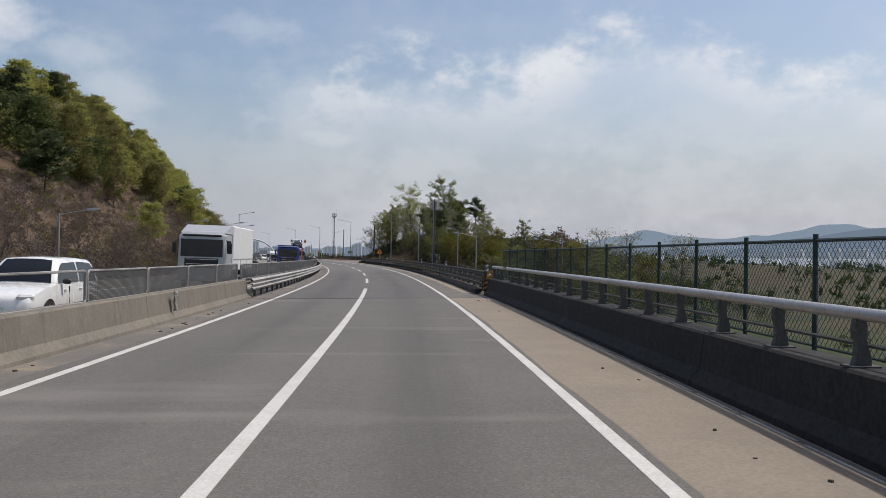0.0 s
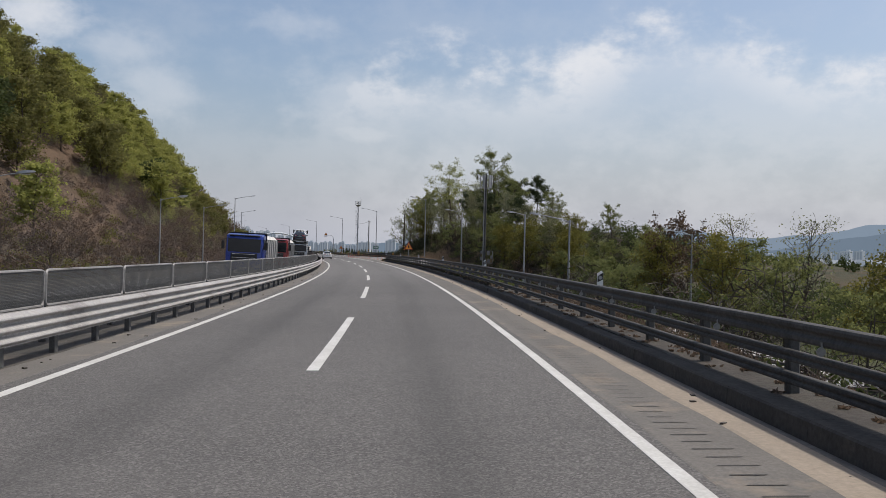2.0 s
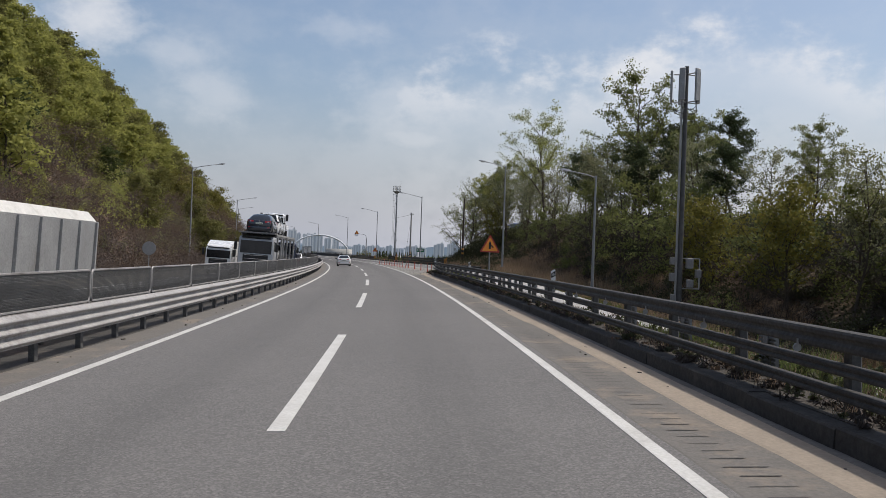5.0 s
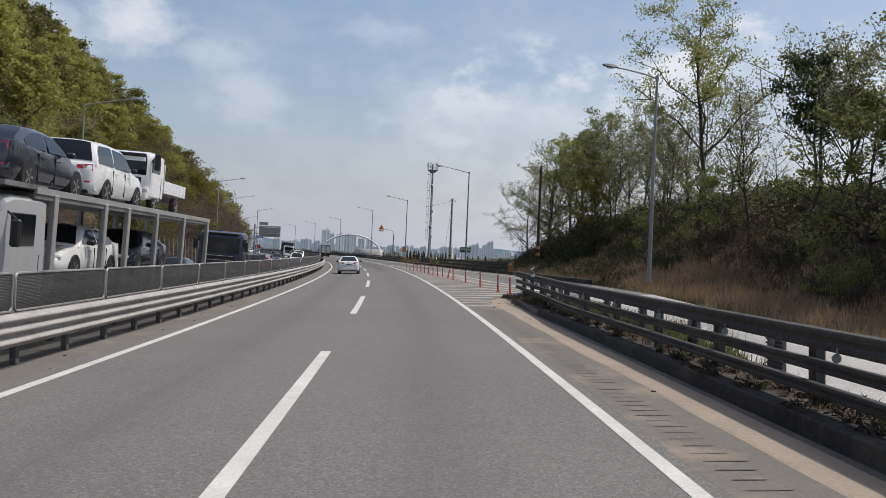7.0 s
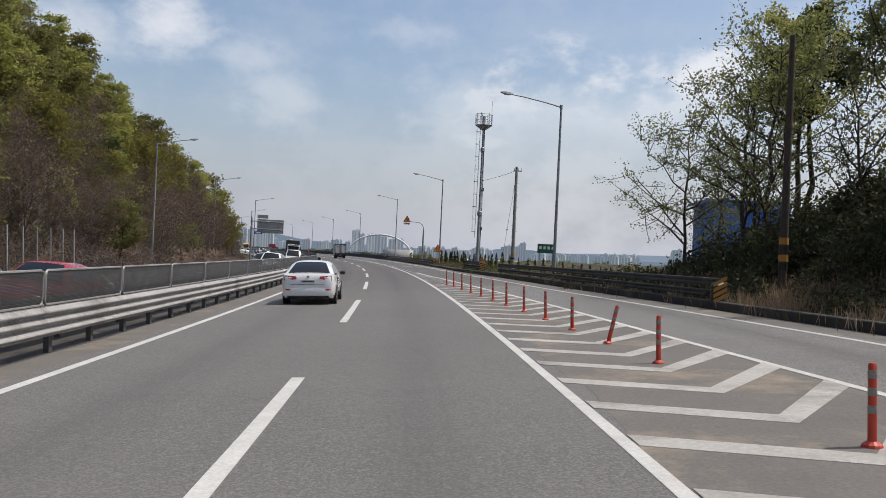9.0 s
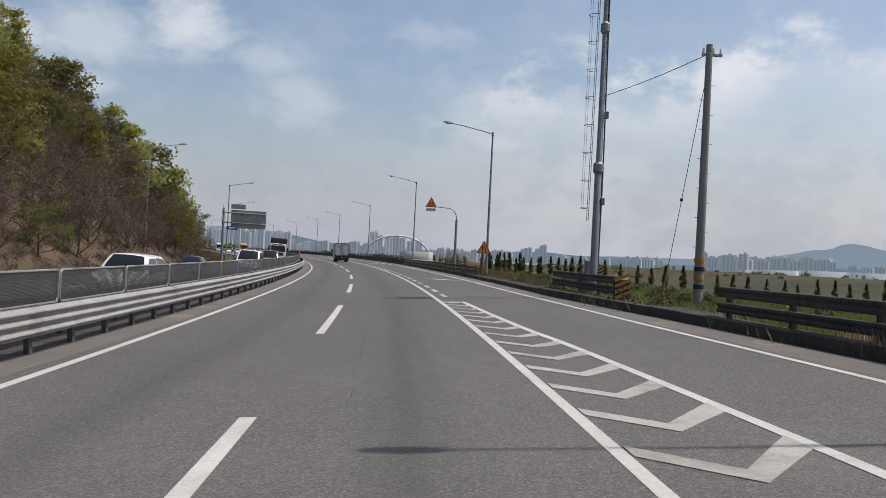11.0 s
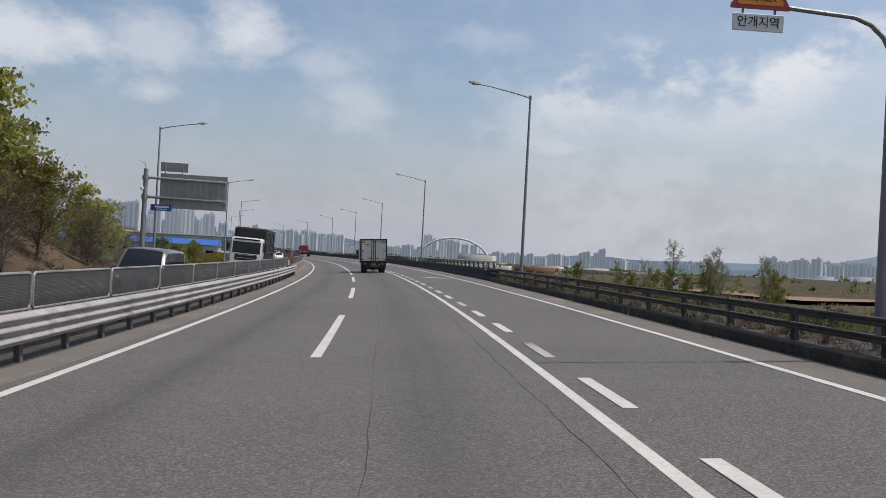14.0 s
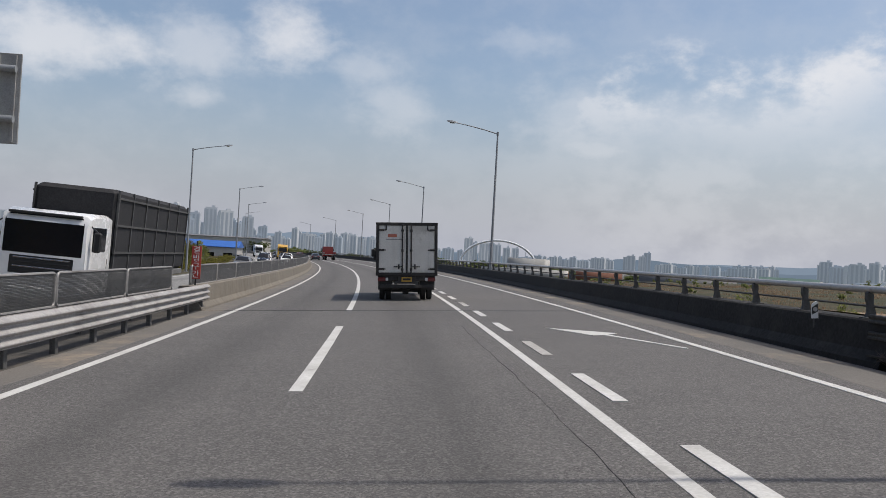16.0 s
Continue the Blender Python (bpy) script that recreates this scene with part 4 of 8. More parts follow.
LAMP = {}
LENS = plain("lamp_lens", (0.55, 0.55, 0.52), 0.2)
for s, d in ((223.7, 9.6), (278.2, 8.3), (329.8, 8.25), (384.6, 7.86), (435.9, 7.86), (478.0, 7.86), (521.2, 7.86), (572.0, 7.86), (624.0, 7.86)):
    lamp_post(s, d, 0.73 if s > 340 else 0.1, 9.75 if s > 340 else (10.85 if s > 300 else 10.4), 3.0, "tall grey steel street lamp beside the merging lane")
for s, d in ((190.0, -21.0), (255.7, -21.0), (308.0, -21.8), (351.7, -17.2), (409.2, -17.4), (463.2, -17.4), (512.0, -17.4), (562.0, -17.4), (612.0, -17.4)):
    lamp_post(s, d, 0.0, 12.4 if 300 < s < 320 else 11.75, 3.0, "tall grey street lamp on the opposite verge", toward=1)
for s, h in ((26.0, 4.3), (60.0, 5.2), (92.0, 6.2), (113.0, 6.6)):
    lamp_post(s, -17.6, -0.3, h, 1.4, "small grey lamp post at the foot of the wooded slope", toward=1)
lamp_post(82.0, 12.6, -4.6, 8.4, 2.2, "grey lamp post beside the slip road")
lamp_post(107.0, 14.4, -3.0, 8.2, 1.2, "grey lamp post beside the climbing slip road")
lamp_post(143.3, 13.6, -0.6, 7.5, 1.8, "grey lamp post on the grassy verge of the slip road")
lamp_post(170.0, 12.0, 0.4, 9.8, 2.0, "tall grey lamp post on the mound's slope")
lamp_post(97.0, 27.5, -6.0, 9.0, 2.0, "grey lamp post on the lower road")


# ---- vegetation ----
def quads_mesh(name, centre, axis_u, axis_v, mat, tri=False):
    """Many small leaves from centre, half-width and half-height vectors; each a bent diamond of two faces."""
    n = len(centre)
    v = np.empty((n, 4, 3), np.float32)
    v[:, 0], v[:, 2] = centre - axis_v, centre + axis_v
    v[:, 1], v[:, 3] = centre + axis_u * 0.9 + axis_v * 0.15, centre - axis_u + axis_v * 0.1
    me = bpy.data.meshes.new(name)
    me.vertices.add(4 * n)
    me.vertices.foreach_set("co", v.ravel())
    me.loops.add(4 * n)
    me.loops.foreach_set("vertex_index", np.arange(4 * n, dtype=np.int32))
    me.polygons.add(n)
    me.polygons.foreach_set("loop_start", np.arange(0, 4 * n, 4, dtype=np.int32))
    me.materials.append(mat)
    me.update(calc_edges=True)
    return me


def unit(a):
    return a / np.maximum(np.linalg.norm(a, axis=-1, keepdims=True), 1e-6)


def leaves_at(rng, tips, spread, count, size, flat=0.6):
    """Leaves scattered in clumps round the twigs' ends."""
    tips = np.asarray(tips)
    idx = rng.integers(0, len(tips), count)
    c = tips[idx] + rng.normal(0, 1, (count, 3)) * spread * np.array([1, 1, flat])
    u = unit(rng.normal(0, 1, (count, 3)))
    w = unit(np.cross(u, rng.normal(0, 1, (count, 3))))
    k = size * rng.uniform(0.55, 1.25, (count, 1))
    return c, u * k, w * k * 1.25


def grow(rng, height, spread, first=0.3, limbs=9, droop=0.0, forks=4, lean=0.06, base_r=0.16, upright=0.5):
    """Trunk, limbs and twigs as tapered tubes; gives the wood's Shape and the twigs' ends."""
    wood, tips = Shape(), []
    pts = [Vector((0, 0, -0.4))]
    for i in range(1, 8):
        q = pts[-1] + Vector((rng.normal(0, lean) * height / 7, rng.normal(0, lean) * height / 7, height * 0.92 / 7))
        pts.append(q)
    pts[0].z = -0.5
    wood.tube(pts, [base_r * (1.25 if i == 0 else 1 - 0.86 * i / 7) for i in range(8)], 7, caps=False)
    tips.append(tuple(pts[-1]))
    for j in range(limbs):
        u = first + (0.97 - first) * (j + rng.uniform(0, 0.8)) / limbs
        f = u * 7
        i = min(int(f), 6)
        p = pts[i].lerp(pts[i + 1], f - i)
        a = j * 2.4 + rng.uniform(-0.5, 0.5)
        reach = spread * (1.15 - 0.75 * u) * rng.uniform(0.7, 1.2)
        rise = upright * rng.uniform(0.6, 1.3) - droop
        way = Vector((math.cos(a), math.sin(a), rise)).normalized()
        limb = [p]
        for k in range(1, 5):
            w = (way + Vector(rng.normal(0, 0.22, 3)) + Vector((0, 0, 0.10 * k * upright))).normalized()
            limb.append(limb[-1] + w * reach / 4)
        r0 = base_r * (1 - 0.86 * u) * 0.55 + 0.012
        wood.tube(limb, [r0 * (1 - 0.2 * k) for k in range(5)], 5, caps=False)
        tips += [tuple(limb[-1]), tuple(limb[-2])]
        for k in range(forks):
            b = limb[rng.integers(1, 5)]
            w = (way * 0.5 + Vector(rng.normal(0, 0.7, 3)) + Vector((0, 0, 0.35))).normalized() * reach * rng.uniform(0.22, 0.45)
            m = b + w * 0.55 + Vector(rng.normal(0, 0.06, 3))
            wood.tube([b, m, b + w], [r0 * 0.45, r0 * 0.32, 0.008], 4, caps=False)
            tips += [tuple(b + w), tuple(m)]
    return wood, tips


LEAF_OLIVE = leaf_mat("olive_leaves", (0.22, 0.24, 0.09), (0.145, 0.165, 0.064), 0.62)
LEAF_OPEN = leaf_mat("oak_leaves", (0.36, 0.365, 0.125), (0.21, 0.235, 0.078), 0.62)
LEAF_FRESH = leaf_mat("fresh_leaves", (0.36, 0.36, 0.125), (0.25, 0.26, 0.085), 0.64)
LEAF_DEEP = leaf_mat("deep_green_leaves", (0.11, 0.135, 0.05), (0.07, 0.09, 0.036), 0.45)
LEAF_PINE = leaf_mat("pine_needles", (0.082, 0.102, 0.048), (0.052, 0.07, 0.032), 0.4)
LEAF_BROWN = leaf_mat("dry_leaves", (0.18, 0.13, 0.096), (0.12, 0.09, 0.068), 0.4)
LEAF_YELLOW = leaf_mat("yellow_green_leaves", (0.22, 0.19, 0.045), (0.14, 0.14, 0.035), 0.45)
# darker copy of the twigs, the mound's shade put into its colour
TWIG_DARK = surface("dark_twigs", (0.085, 0.068, 0.058), (0.052, 0.043, 0.037), 2.0, 20.0, 0.95, bump=0.3)
LEAF_GREY = leaf_mat("budding_leaves", (0.28, 0.29, 0.17), (0.20, 0.21, 0.125), 0.65)
# leaf colour lowered to imitate the shade on the mound's slope
LEAF_SHADE = leaf_mat("shaded_ivy_leaves", (0.078, 0.085, 0.042), (0.052, 0.056, 0.03), 0.3)
TWIG = surface("bare_twigs", (0.16, 0.125, 0.108), (0.10, 0.08, 0.07), 2.0, 20.0, 0.95, bump=0.3)
GRASS_DRY = leaf_mat("dry_grass", (0.40, 0.30, 0.21), (0.25, 0.185, 0.13), 0.5)
GRASS_LUSH = leaf_mat("lush_grass", (0.12, 0.165, 0.05), (0.16, 0.175, 0.065), 0.6)
GRASS_GREEN = leaf_mat("verge_grass", (0.078, 0.105, 0.034), (0.105, 0.11, 0.05), 0.35)

WOOD_OLIVE = leaf_mat("woodland_olive", (0.22, 0.215, 0.074), (0.125, 0.128, 0.046), 0.5)
WOOD_FRESH = leaf_mat("woodland_fresh", (0.385, 0.395, 0.125), (0.255, 0.275, 0.085), 0.6)
WOOD_DEEP = leaf_mat("woodland_deep", (0.085, 0.11, 0.036), (0.055, 0.075, 0.026), 0.4)
WOOD_RUSSET = leaf_mat("russet_leaves", (0.13, 0.085, 0.055), (0.08, 0.058, 0.04), 0.4)

TREES = {}


def tree_kind(key, seed, height, spread, leaf, count, size, clump, bark=None, **kw):
    rng = np.random.default_rng(seed)
    wood, tips = grow(rng, height, spread, **kw)
    trunk = wood.mesh("trunk", bark or BARK, True)
    c, u, v = leaves_at(rng, tips, clump, count, size)
    TREES[key] = (trunk, quads_mesh("crown", c, u, v, leaf), height)


# open-grown trees on the mound
tree_kind("oak_tall", 3, 12.5, 4.8, LEAF_OLIVE, 11500, 0.058, 0.20, first=0.36, limbs=15, forks=9, base_r=0.17, upright=0.7)
tree_kind("oak_open", 4, 14.2, 6.2, LEAF_OPEN, 9000, 0.058, 0.27, first=0.36, limbs=11, forks=9, base_r=0.19, upright=0.75, lean=0.08)
tree_kind("oak_fresh", 5, 11.0, 4.5, LEAF_FRESH, 8200, 0.060, 0.19, first=0.38, limbs=14, forks=9, base_r=0.155, upright=0.8)
tree_kind("ash_thin", 8, 9.5, 3.3, LEAF_GREY, 3200, 0.052, 0.17, first=0.28, limbs=14, forks=9, base_r=0.085, upright=1.0, lean=0.09)
tree_kind("spread_low", 11, 6.5, 3.6, LEAF_OLIVE, 4400, 0.066, 0.18, first=0.18, limbs=13, forks=8, base_r=0.10, upright=0.4)
tree_kind("pine", 14, 11.5, 3.2, LEAF_PINE, 9000, 0.07, 0.22, first=0.52, limbs=14, forks=8, base_r=0.15, upright=0.35, lean=0.09)
tree_kind("bare", 17, 7.5, 2.8, LEAF_GREY, 1100, 0.055, 0.4, first=0.22, limbs=15, forks=10, base_r=0.085, upright=0.9, lean=0.09)
tree_kind("yellowing", 19, 7.0, 3.2, LEAF_YELLOW, 5200, 0.068, 0.27, first=0.2, limbs=13, forks=9, base_r=0.10, upright=0.8)
# slope woodland, seen from farther off
tree_kind("slope_olive", 23, 7.8, 3.0, WOOD_OLIVE, 2600, 0.12, 0.36, first=0.16, limbs=12, forks=4, base_r=0.10, upright=0.8)
tree_kind("slope_fresh", 29, 8.2, 2.9, WOOD_FRESH, 2600, 0.12, 0.36, first=0.16, limbs=12, forks=4, base_r=0.10, upright=0.9)
tree_kind("slope_deep", 31, 7.6, 2.8, WOOD_DEEP, 2500, 0.125, 0.36, first=0.14, limbs=12, forks=4, base_r=0.11, upright=0.7)
tree_kind("slope_brown", 37, 5.6, 2.5, LEAF_BROWN, 1500, 0.045, 0.20, bark=TWIG, first=0.10, limbs=18, forks=13, base_r=0.06, upright=0.9)
tree_kind("slope_pine", 41, 8.5, 2.4, LEAF_PINE, 1800, 0.17, 0.4, first=0.35, limbs=10, forks=4, base_r=0.12, upright=0.3)


tree_kind("locust", 61, 9.5, 4.6, LEAF_OLIVE, 5200, 0.046, 0.19, first=0.2, limbs=15, forks=10, base_r=0.11, upright=0.55, lean=0.08)
tree_kind("russet", 47, 7.5, 3.0, WOOD_RUSSET, 1500, 0.075, 0.16, first=0.22, limbs=14, forks=8, base_r=0.10, upright=0.8)
tree_kind("far_clump", 71, 6.0, 3.4, LEAF_DEEP, 260, 0.55, 0.9, first=0.1, limbs=8, forks=2, base_r=0.12, upright=0.6)
tree_kind("far_fresh", 73, 6.0, 3.4, LEAF_OLIVE, 260, 0.55, 0.9, first=0.1, limbs=8, forks=2, base_r=0.12, upright=0.6)


def cypress_kind():
    rng = np.random.default_rng(43)
    n = 1500
    tiers = np.sort(rng.uniform(0.02, 1.0, 26))
    pick = rng.integers(0, 26, n)
    lean = rng.uniform(0, 2 * math.pi, 26)
    z = np.clip(tiers[pick] + rng.normal(0, 0.045, n), 0, 1.03)
    wide = 0.30 * np.minimum(z * 3.0 + 0.55, 1.0) * np.clip((1.04 - z) * 2.2, 0.12, 1) ** 0.7 * rng.uniform(0.75, 1.15, 26)[pick]
    a = lean[pick] + rng.normal(0, 0.75, n)
    r = wide * np.sqrt(rng.uniform(0.0, 1.2, n))
    c = np.stack([r * np.cos(a), r * np.sin(a), 0.42 + z * 2.85], -1)
    u = unit(rng.normal(0, 1, (n, 3))) * 0.045
    v = unit(rng.normal(0, 0.5, (n, 3)) + np.array([0, 0, 1])) * 0.10
    TREES["cypress"] = (Shape().tube([(0, 0, -0.2), (0, 0, 1.2), (0, 0, 2.6)], [0.05, 0.04, 0.015], 6).mesh("trunk", BARK), quads_mesh("crown", c, u, v, LEAF_DEEP), 2.9)


cypress_kind()
LABELS = {"oak_open": "large oak with an open clumped green crown", "oak_tall": "tall broadleaf tree with an open olive crown", "oak_fresh": "tall tree with fresh light green leaves", "ash_thin": "slender tree with thin olive foliage",
    "spread_low": "low spreading tree with sparse spring foliage", "pine": "dark pine with a bare lower trunk", "bare": "half-bare brown tree with a few dry leaves",
    "yellowing": "young tree with yellow-green spring leaves", "slope_olive": "olive green tree on the steep slope", "slope_fresh": "light green spring tree on the steep slope",
    "slope_deep": "deep green tree on the steep slope", "slope_brown": "leafless brown thicket tree on the slope", "slope_pine": "dark pine on the wooded slope", "locust": "spreading tree with fine airy olive foliage", "russet": "tree with thin reddish-brown young leaves", "cypress": "small dark cypress in a planted row"}


def plant(key, s, d, scale=1.0, turn=0.0, group="", squash=1.0):
    trunk, crown, _ = TREES[key]
    m = Matrix.Translation(on_ground(s, d, 0.1)) @ Matrix.Rotation(turn, 4, "Z") @ Matrix.Diagonal((scale * squash, scale * squash, scale, 1))
    root = thing("tree", LABELS[key], "tree", m, group=group)
    part("trunk", trunk, BARK, root)
    part("crown", crown, None, root)
    return root


def join_meshes(name, items, label, category):
    """Many placed copies of a few meshes as one mesh object of kind stuff."""
    co, loops, starts, mi, mats, nv, nl = [], [], [], [], [], 0, 0
    for me, m in items:
        v = np.empty(len(me.vertices) * 3, np.float32)
        me.vertices.foreach_get("co", v)
        mm = np.array(m)
        co.append(v.reshape(-1, 3) @ mm[:3, :3].T + mm[:3, 3])
        li, st = np.empty(len(me.loops), np.int32), np.empty(len(me.polygons), np.int32)
        me.loops.foreach_get("vertex_index", li)
        me.polygons.foreach_get("loop_start", st)
        loops.append(li + nv), starts.append(st + nl)
        if me.materials[0] not in mats:
            mats.append(me.materials[0])
        mi.append(np.full(len(st), mats.index(me.materials[0]), np.int32))
        nv, nl = nv + len(me.vertices), nl + len(li)
    out = bpy.data.meshes.new(name)
    out.vertices.add(nv)
    out.vertices.foreach_set("co", np.concatenate(co).astype(np.float32).ravel())
    out.loops.add(nl)
    out.loops.foreach_set("vertex_index", np.concatenate(loops))
    starts = np.concatenate(starts)
    out.polygons.add(len(starts))
    out.polygons.foreach_set("loop_start", starts)
    for m in mats:
        out.materials.append(m)
    out.polygons.foreach_set("material_index", np.concatenate(mi))
    out.update(calc_edges=True)
    return tagged(new(name, out), label, category, kind="stuff")


def tree_pose(s, d, scale, turn, squash):
    return Matrix.Translation(on_ground(s, d, 0.1)) @ Matrix.Rotation(turn, 4, "Z") @ Matrix.Diagonal((scale * squash, scale * squash, scale, 1))


WOOD = []
rnd = random.Random(7)
# left slope: brown thicket at the foot, green woodland above
for row, d in enumerate((-22.0, -26.5, -31.0, -36.0, -41.0, -47.0, -54.0)):
    s = -40.0 + rnd.uniform(0, 5)
    while s < 372:
        dd = d + rnd.uniform(-2.0, 2.0)
        bare = 22 < s < 140 and (-44 if s < 92 else -38) < dd < -25 and rnd.random() < 0.85
        ends = s > 352 and row > 2
        early = s < 10 and row > 3
        if not (bare or ends or early):
            p = rnd.random()
            if row == 0:
                key = "slope_brown" if p < 0.9 or s < 100 else "slope_olive"
            elif row == 1:
                key = "slope_brown" if p < (0.95 if 15 < s < 185 else 0.6) else ("slope_olive" if p < 0.84 else "slope_fresh")
            elif row == 2:
                key = "slope_brown" if p < (0.7 if s < 185 else 0.28) else "slope_olive" if p < 0.62 else "slope_fresh" if p < 0.88 else "slope_deep"
            elif s > 255:
                key = "slope_brown" if p < 0.5 else "slope_olive" if p < 0.72 else "slope_fresh"
            elif s > 150:
                key = "slope_fresh" if p < 0.7 else "slope_olive" if p < 0.9 else "slope_brown"
            else:
                key = "slope_olive" if p < 0.28 else "slope_fresh" if p < (0.34 if s < 120 else 0.62) else "slope_deep" if p < 0.82 else "slope_brown" if p < 0.94 else "slope_pine"
            if s < 60 and row >= 4:
                key = "slope_deep" if p < 0.4 else "slope_olive" if p < 0.8 else "slope_pine"
            k = rnd.uniform(0.72, 1.12) * (0.72 if row == 0 else 0.9 if row == 1 else 1.0) * (1.12 if s > 318 else 1.0) * (0.85 if s < 60 and row > 3 else 1.0)
            turn = rnd.uniform(0, 6.28)
            if row < 2 and s > 250 and key == "slope_olive":
                key = "spread_low"
            if row < 2:
                plant(key, s, dd, k, turn, "woodland on the left slope", 1.2)
            else:
                WOOD += [(me, tree_pose(s, dd, k, turn, 1.25)) for me in TREES[key][:2]]
        s += rnd.uniform(6.2, 9.2) * (0.85 if row < 3 else 0.62)

# tall leafless thicket closing the slope's far end
for k in range(78):
    s = 228 + 1.62 * k
    key = "yellowing" if k % 9 == 4 else "slope_brown"
    at = (s + rnd.uniform(-1, 1), -20.5 - rnd.uniform(0, 13), rnd.uniform(0.9, 1.45) * (1.0 if s < 345 else 0.75), rnd.uniform(0, 6.28))
    if k % 2:
        plant(key, *at, "woodland on the left slope", 1.15)
    else:
        WOOD += [(me, tree_pose(*at, 1.15)) for me in TREES[key][:2]]
for key, s, d, k in (("slope_fresh", 333, -23, 1.3), ("slope_olive", 330, -25.5, 1.4), ("slope_fresh", 326, -27, 1.3), ("slope_olive", 338, -24, 1.0)):
    plant(key, s, d, k, rnd.uniform(0, 6.28), "woodland on the left slope", 1.1)
join_meshes("woodland", WOOD, "green spring woodland covering the upper slope", "trees")

# right: trees below the embankment, then the wooded mound
for key, s, d, k in (("bare", 88, 33, 1.35), ("yellowing", 92, 28, 1.2), ("spread_low", 79, 27, 1.2), ("yellowing", 72, 30, 1.1), ("spread_low", 100, 34, 1.3), ("bare", 84, 39, 1.3), ("yellowing", 104, 27, 1.15),
        ("spread_low", 66, 25, 0.95), ("bare", 110, 38, 1.3), ("ash_thin", 112, 24, 0.5), ("yellowing", 118, 22, 0.95), ("ash_thin", 124, 20.5, 0.95), ("spread_low", 96, 21, 0.9), ("spread_low", 106, 22, 0.95),
        ("ash_thin", 133, 21, 0.85), ("oak_tall", 128, 30, 0.5), ("ash_thin", 137, 25, 0.7), ("ash_thin", 145, 20.5, 0.98), ("pine", 152, 27, 0.85), ("ash_thin", 140, 20.0, 0.8), ("spread_low", 126, 22, 1.0),
        ("oak_tall", 158, 21.0, 1.17), ("pine", 152.5, 23, 0.85), ("pine", 158, 24.5, 0.85), ("ash_thin", 161, 20.0, 1.05), ("ash_thin", 154, 18.8, 0.9), ("bare", 158, 18.0, 0.85),
        ("oak_open", 180, 18.2, 1.03), ("pine", 169.5, 19.6, 0.86), ("oak_tall", 165, 24, 0.72), ("ash_thin", 167, 19.2, 1.05), ("bare", 173, 18.0, 1.1), ("bare", 176, 23, 1.25), ("ash_thin", 184, 21.5, 0.95),
        ("ash_thin", 189, 18.5, 0.9), ("bare", 190, 22, 1.25), ("bare", 186, 17.8, 1.0), ("oak_tall", 194, 20.5, 0.72), ("ash_thin", 197, 17.5, 1.15), ("ash_thin", 200, 21, 1.1), ("oak_tall", 204, 18.5, 0.86), ("ash_thin", 207, 22, 1.0),
        ("oak_fresh", 210, 17.4, 1.0), ("pine", 213, 19.0, 1.12), ("locust", 207, 15.0, 1.1), ("locust", 216.5, 15.0, 1.0), ("locust", 213, 16.6, 1.2), ("locust", 219, 17.5, 0.85), ("bare", 214, 17.5, 1.2), ("bare", 203, 16.5, 1.0),
        ("bare", 206, 27, 0.95), ("ash_thin", 164, 22.5, 0.85), ("bare", 212, 24, 1.0),
        ("russet", 104, 28.5, 1.4), ("russet", 107, 31, 1.3), ("spread_low", 108, 27, 1.05), ("yellowing", 112, 30, 1.0), ("spread_low", 117, 31, 0.9), ("spread_low", 122, 33, 0.85), ("ash_thin", 115, 28, 0.42), ("ash_thin", 121, 27, 0.45), ("yellowing", 124, 24, 0.95), ("ash_thin", 149, 21.5, 0.8), ("ash_thin", 193, 17.0, 0.95), ("ash_thin", 182, 16.8, 0.85)):
    plant(key, s, d, k, rnd.uniform(0, 6.28), "trees right of the road")
for key, s, d, k in (("oak_tall", 134, 24, 0.6), ("pine", 140, 21.5, 0.7), ("spread_low", 131, 20.5, 0.85), ("oak_tall", 147, 22, 0.78), ("spread_low", 140, 19.0, 1.1), ("ash_thin", 129, 23.5, 0.65), ("pine", 152, 19.8, 0.85),
        ("spread_low", 147, 18.6, 1.15), ("bare", 150, 20.5, 1.1), ("spread_low", 121, 23.5, 0.85), ("spread_low", 118, 26, 0.8), ("yellowing", 128, 19.5, 1.0), ("spread_low", 115, 20.5, 0.85), ("yellowing", 136, 18.2, 0.9), ("bare", 160, 21.5, 1.0),
        ("spread_low", 163, 18.6, 1.1), ("ash_thin", 167, 20.5, 0.9), ("spread_low", 176, 18.0, 0.75), ("bare", 187, 20, 1.1), ("yellowing", 197.5, 16.6, 1.0)):
    plant(key, s, d, k, rnd.uniform(0, 6.28), "trees right of the road")
BEHIND = []
for i in range(9):
    key = ("bare", "spread_low", "ash_thin", "bare", "yellowing", "ash_thin")[rnd.randrange(6)]
    BEHIND += [(me, tree_pose(168 + 5.4 * i + rnd.uniform(-2, 2), rnd.uniform(24, 34), rnd.uniform(0.45, 0.65), rnd.uniform(0, 6.28), 1.1)) for me in TREES[key][:2]]
join_meshes("mound_wood", BEHIND, "mixed spring wood on the back of the mound", "trees")
for i in range(40):
    s = float(np.interp(i, [0, 12, 18, 22, 40], [299.5, 285, 278, 274.5, 269])) + rnd.uniform(-0.15, 0.15)
    d = float(np.interp(i, [0, 12, 18, 22, 40], [11.7, 14.0, 16.0, 19.4, 38])) + rnd.uniform(-0.15, 0.15)
    plant("cypress", s, d, rnd.uniform(0.50, 0.66), rnd.uniform(0, 6), "planted cypress row", rnd.uniform(0.95, 1.25))
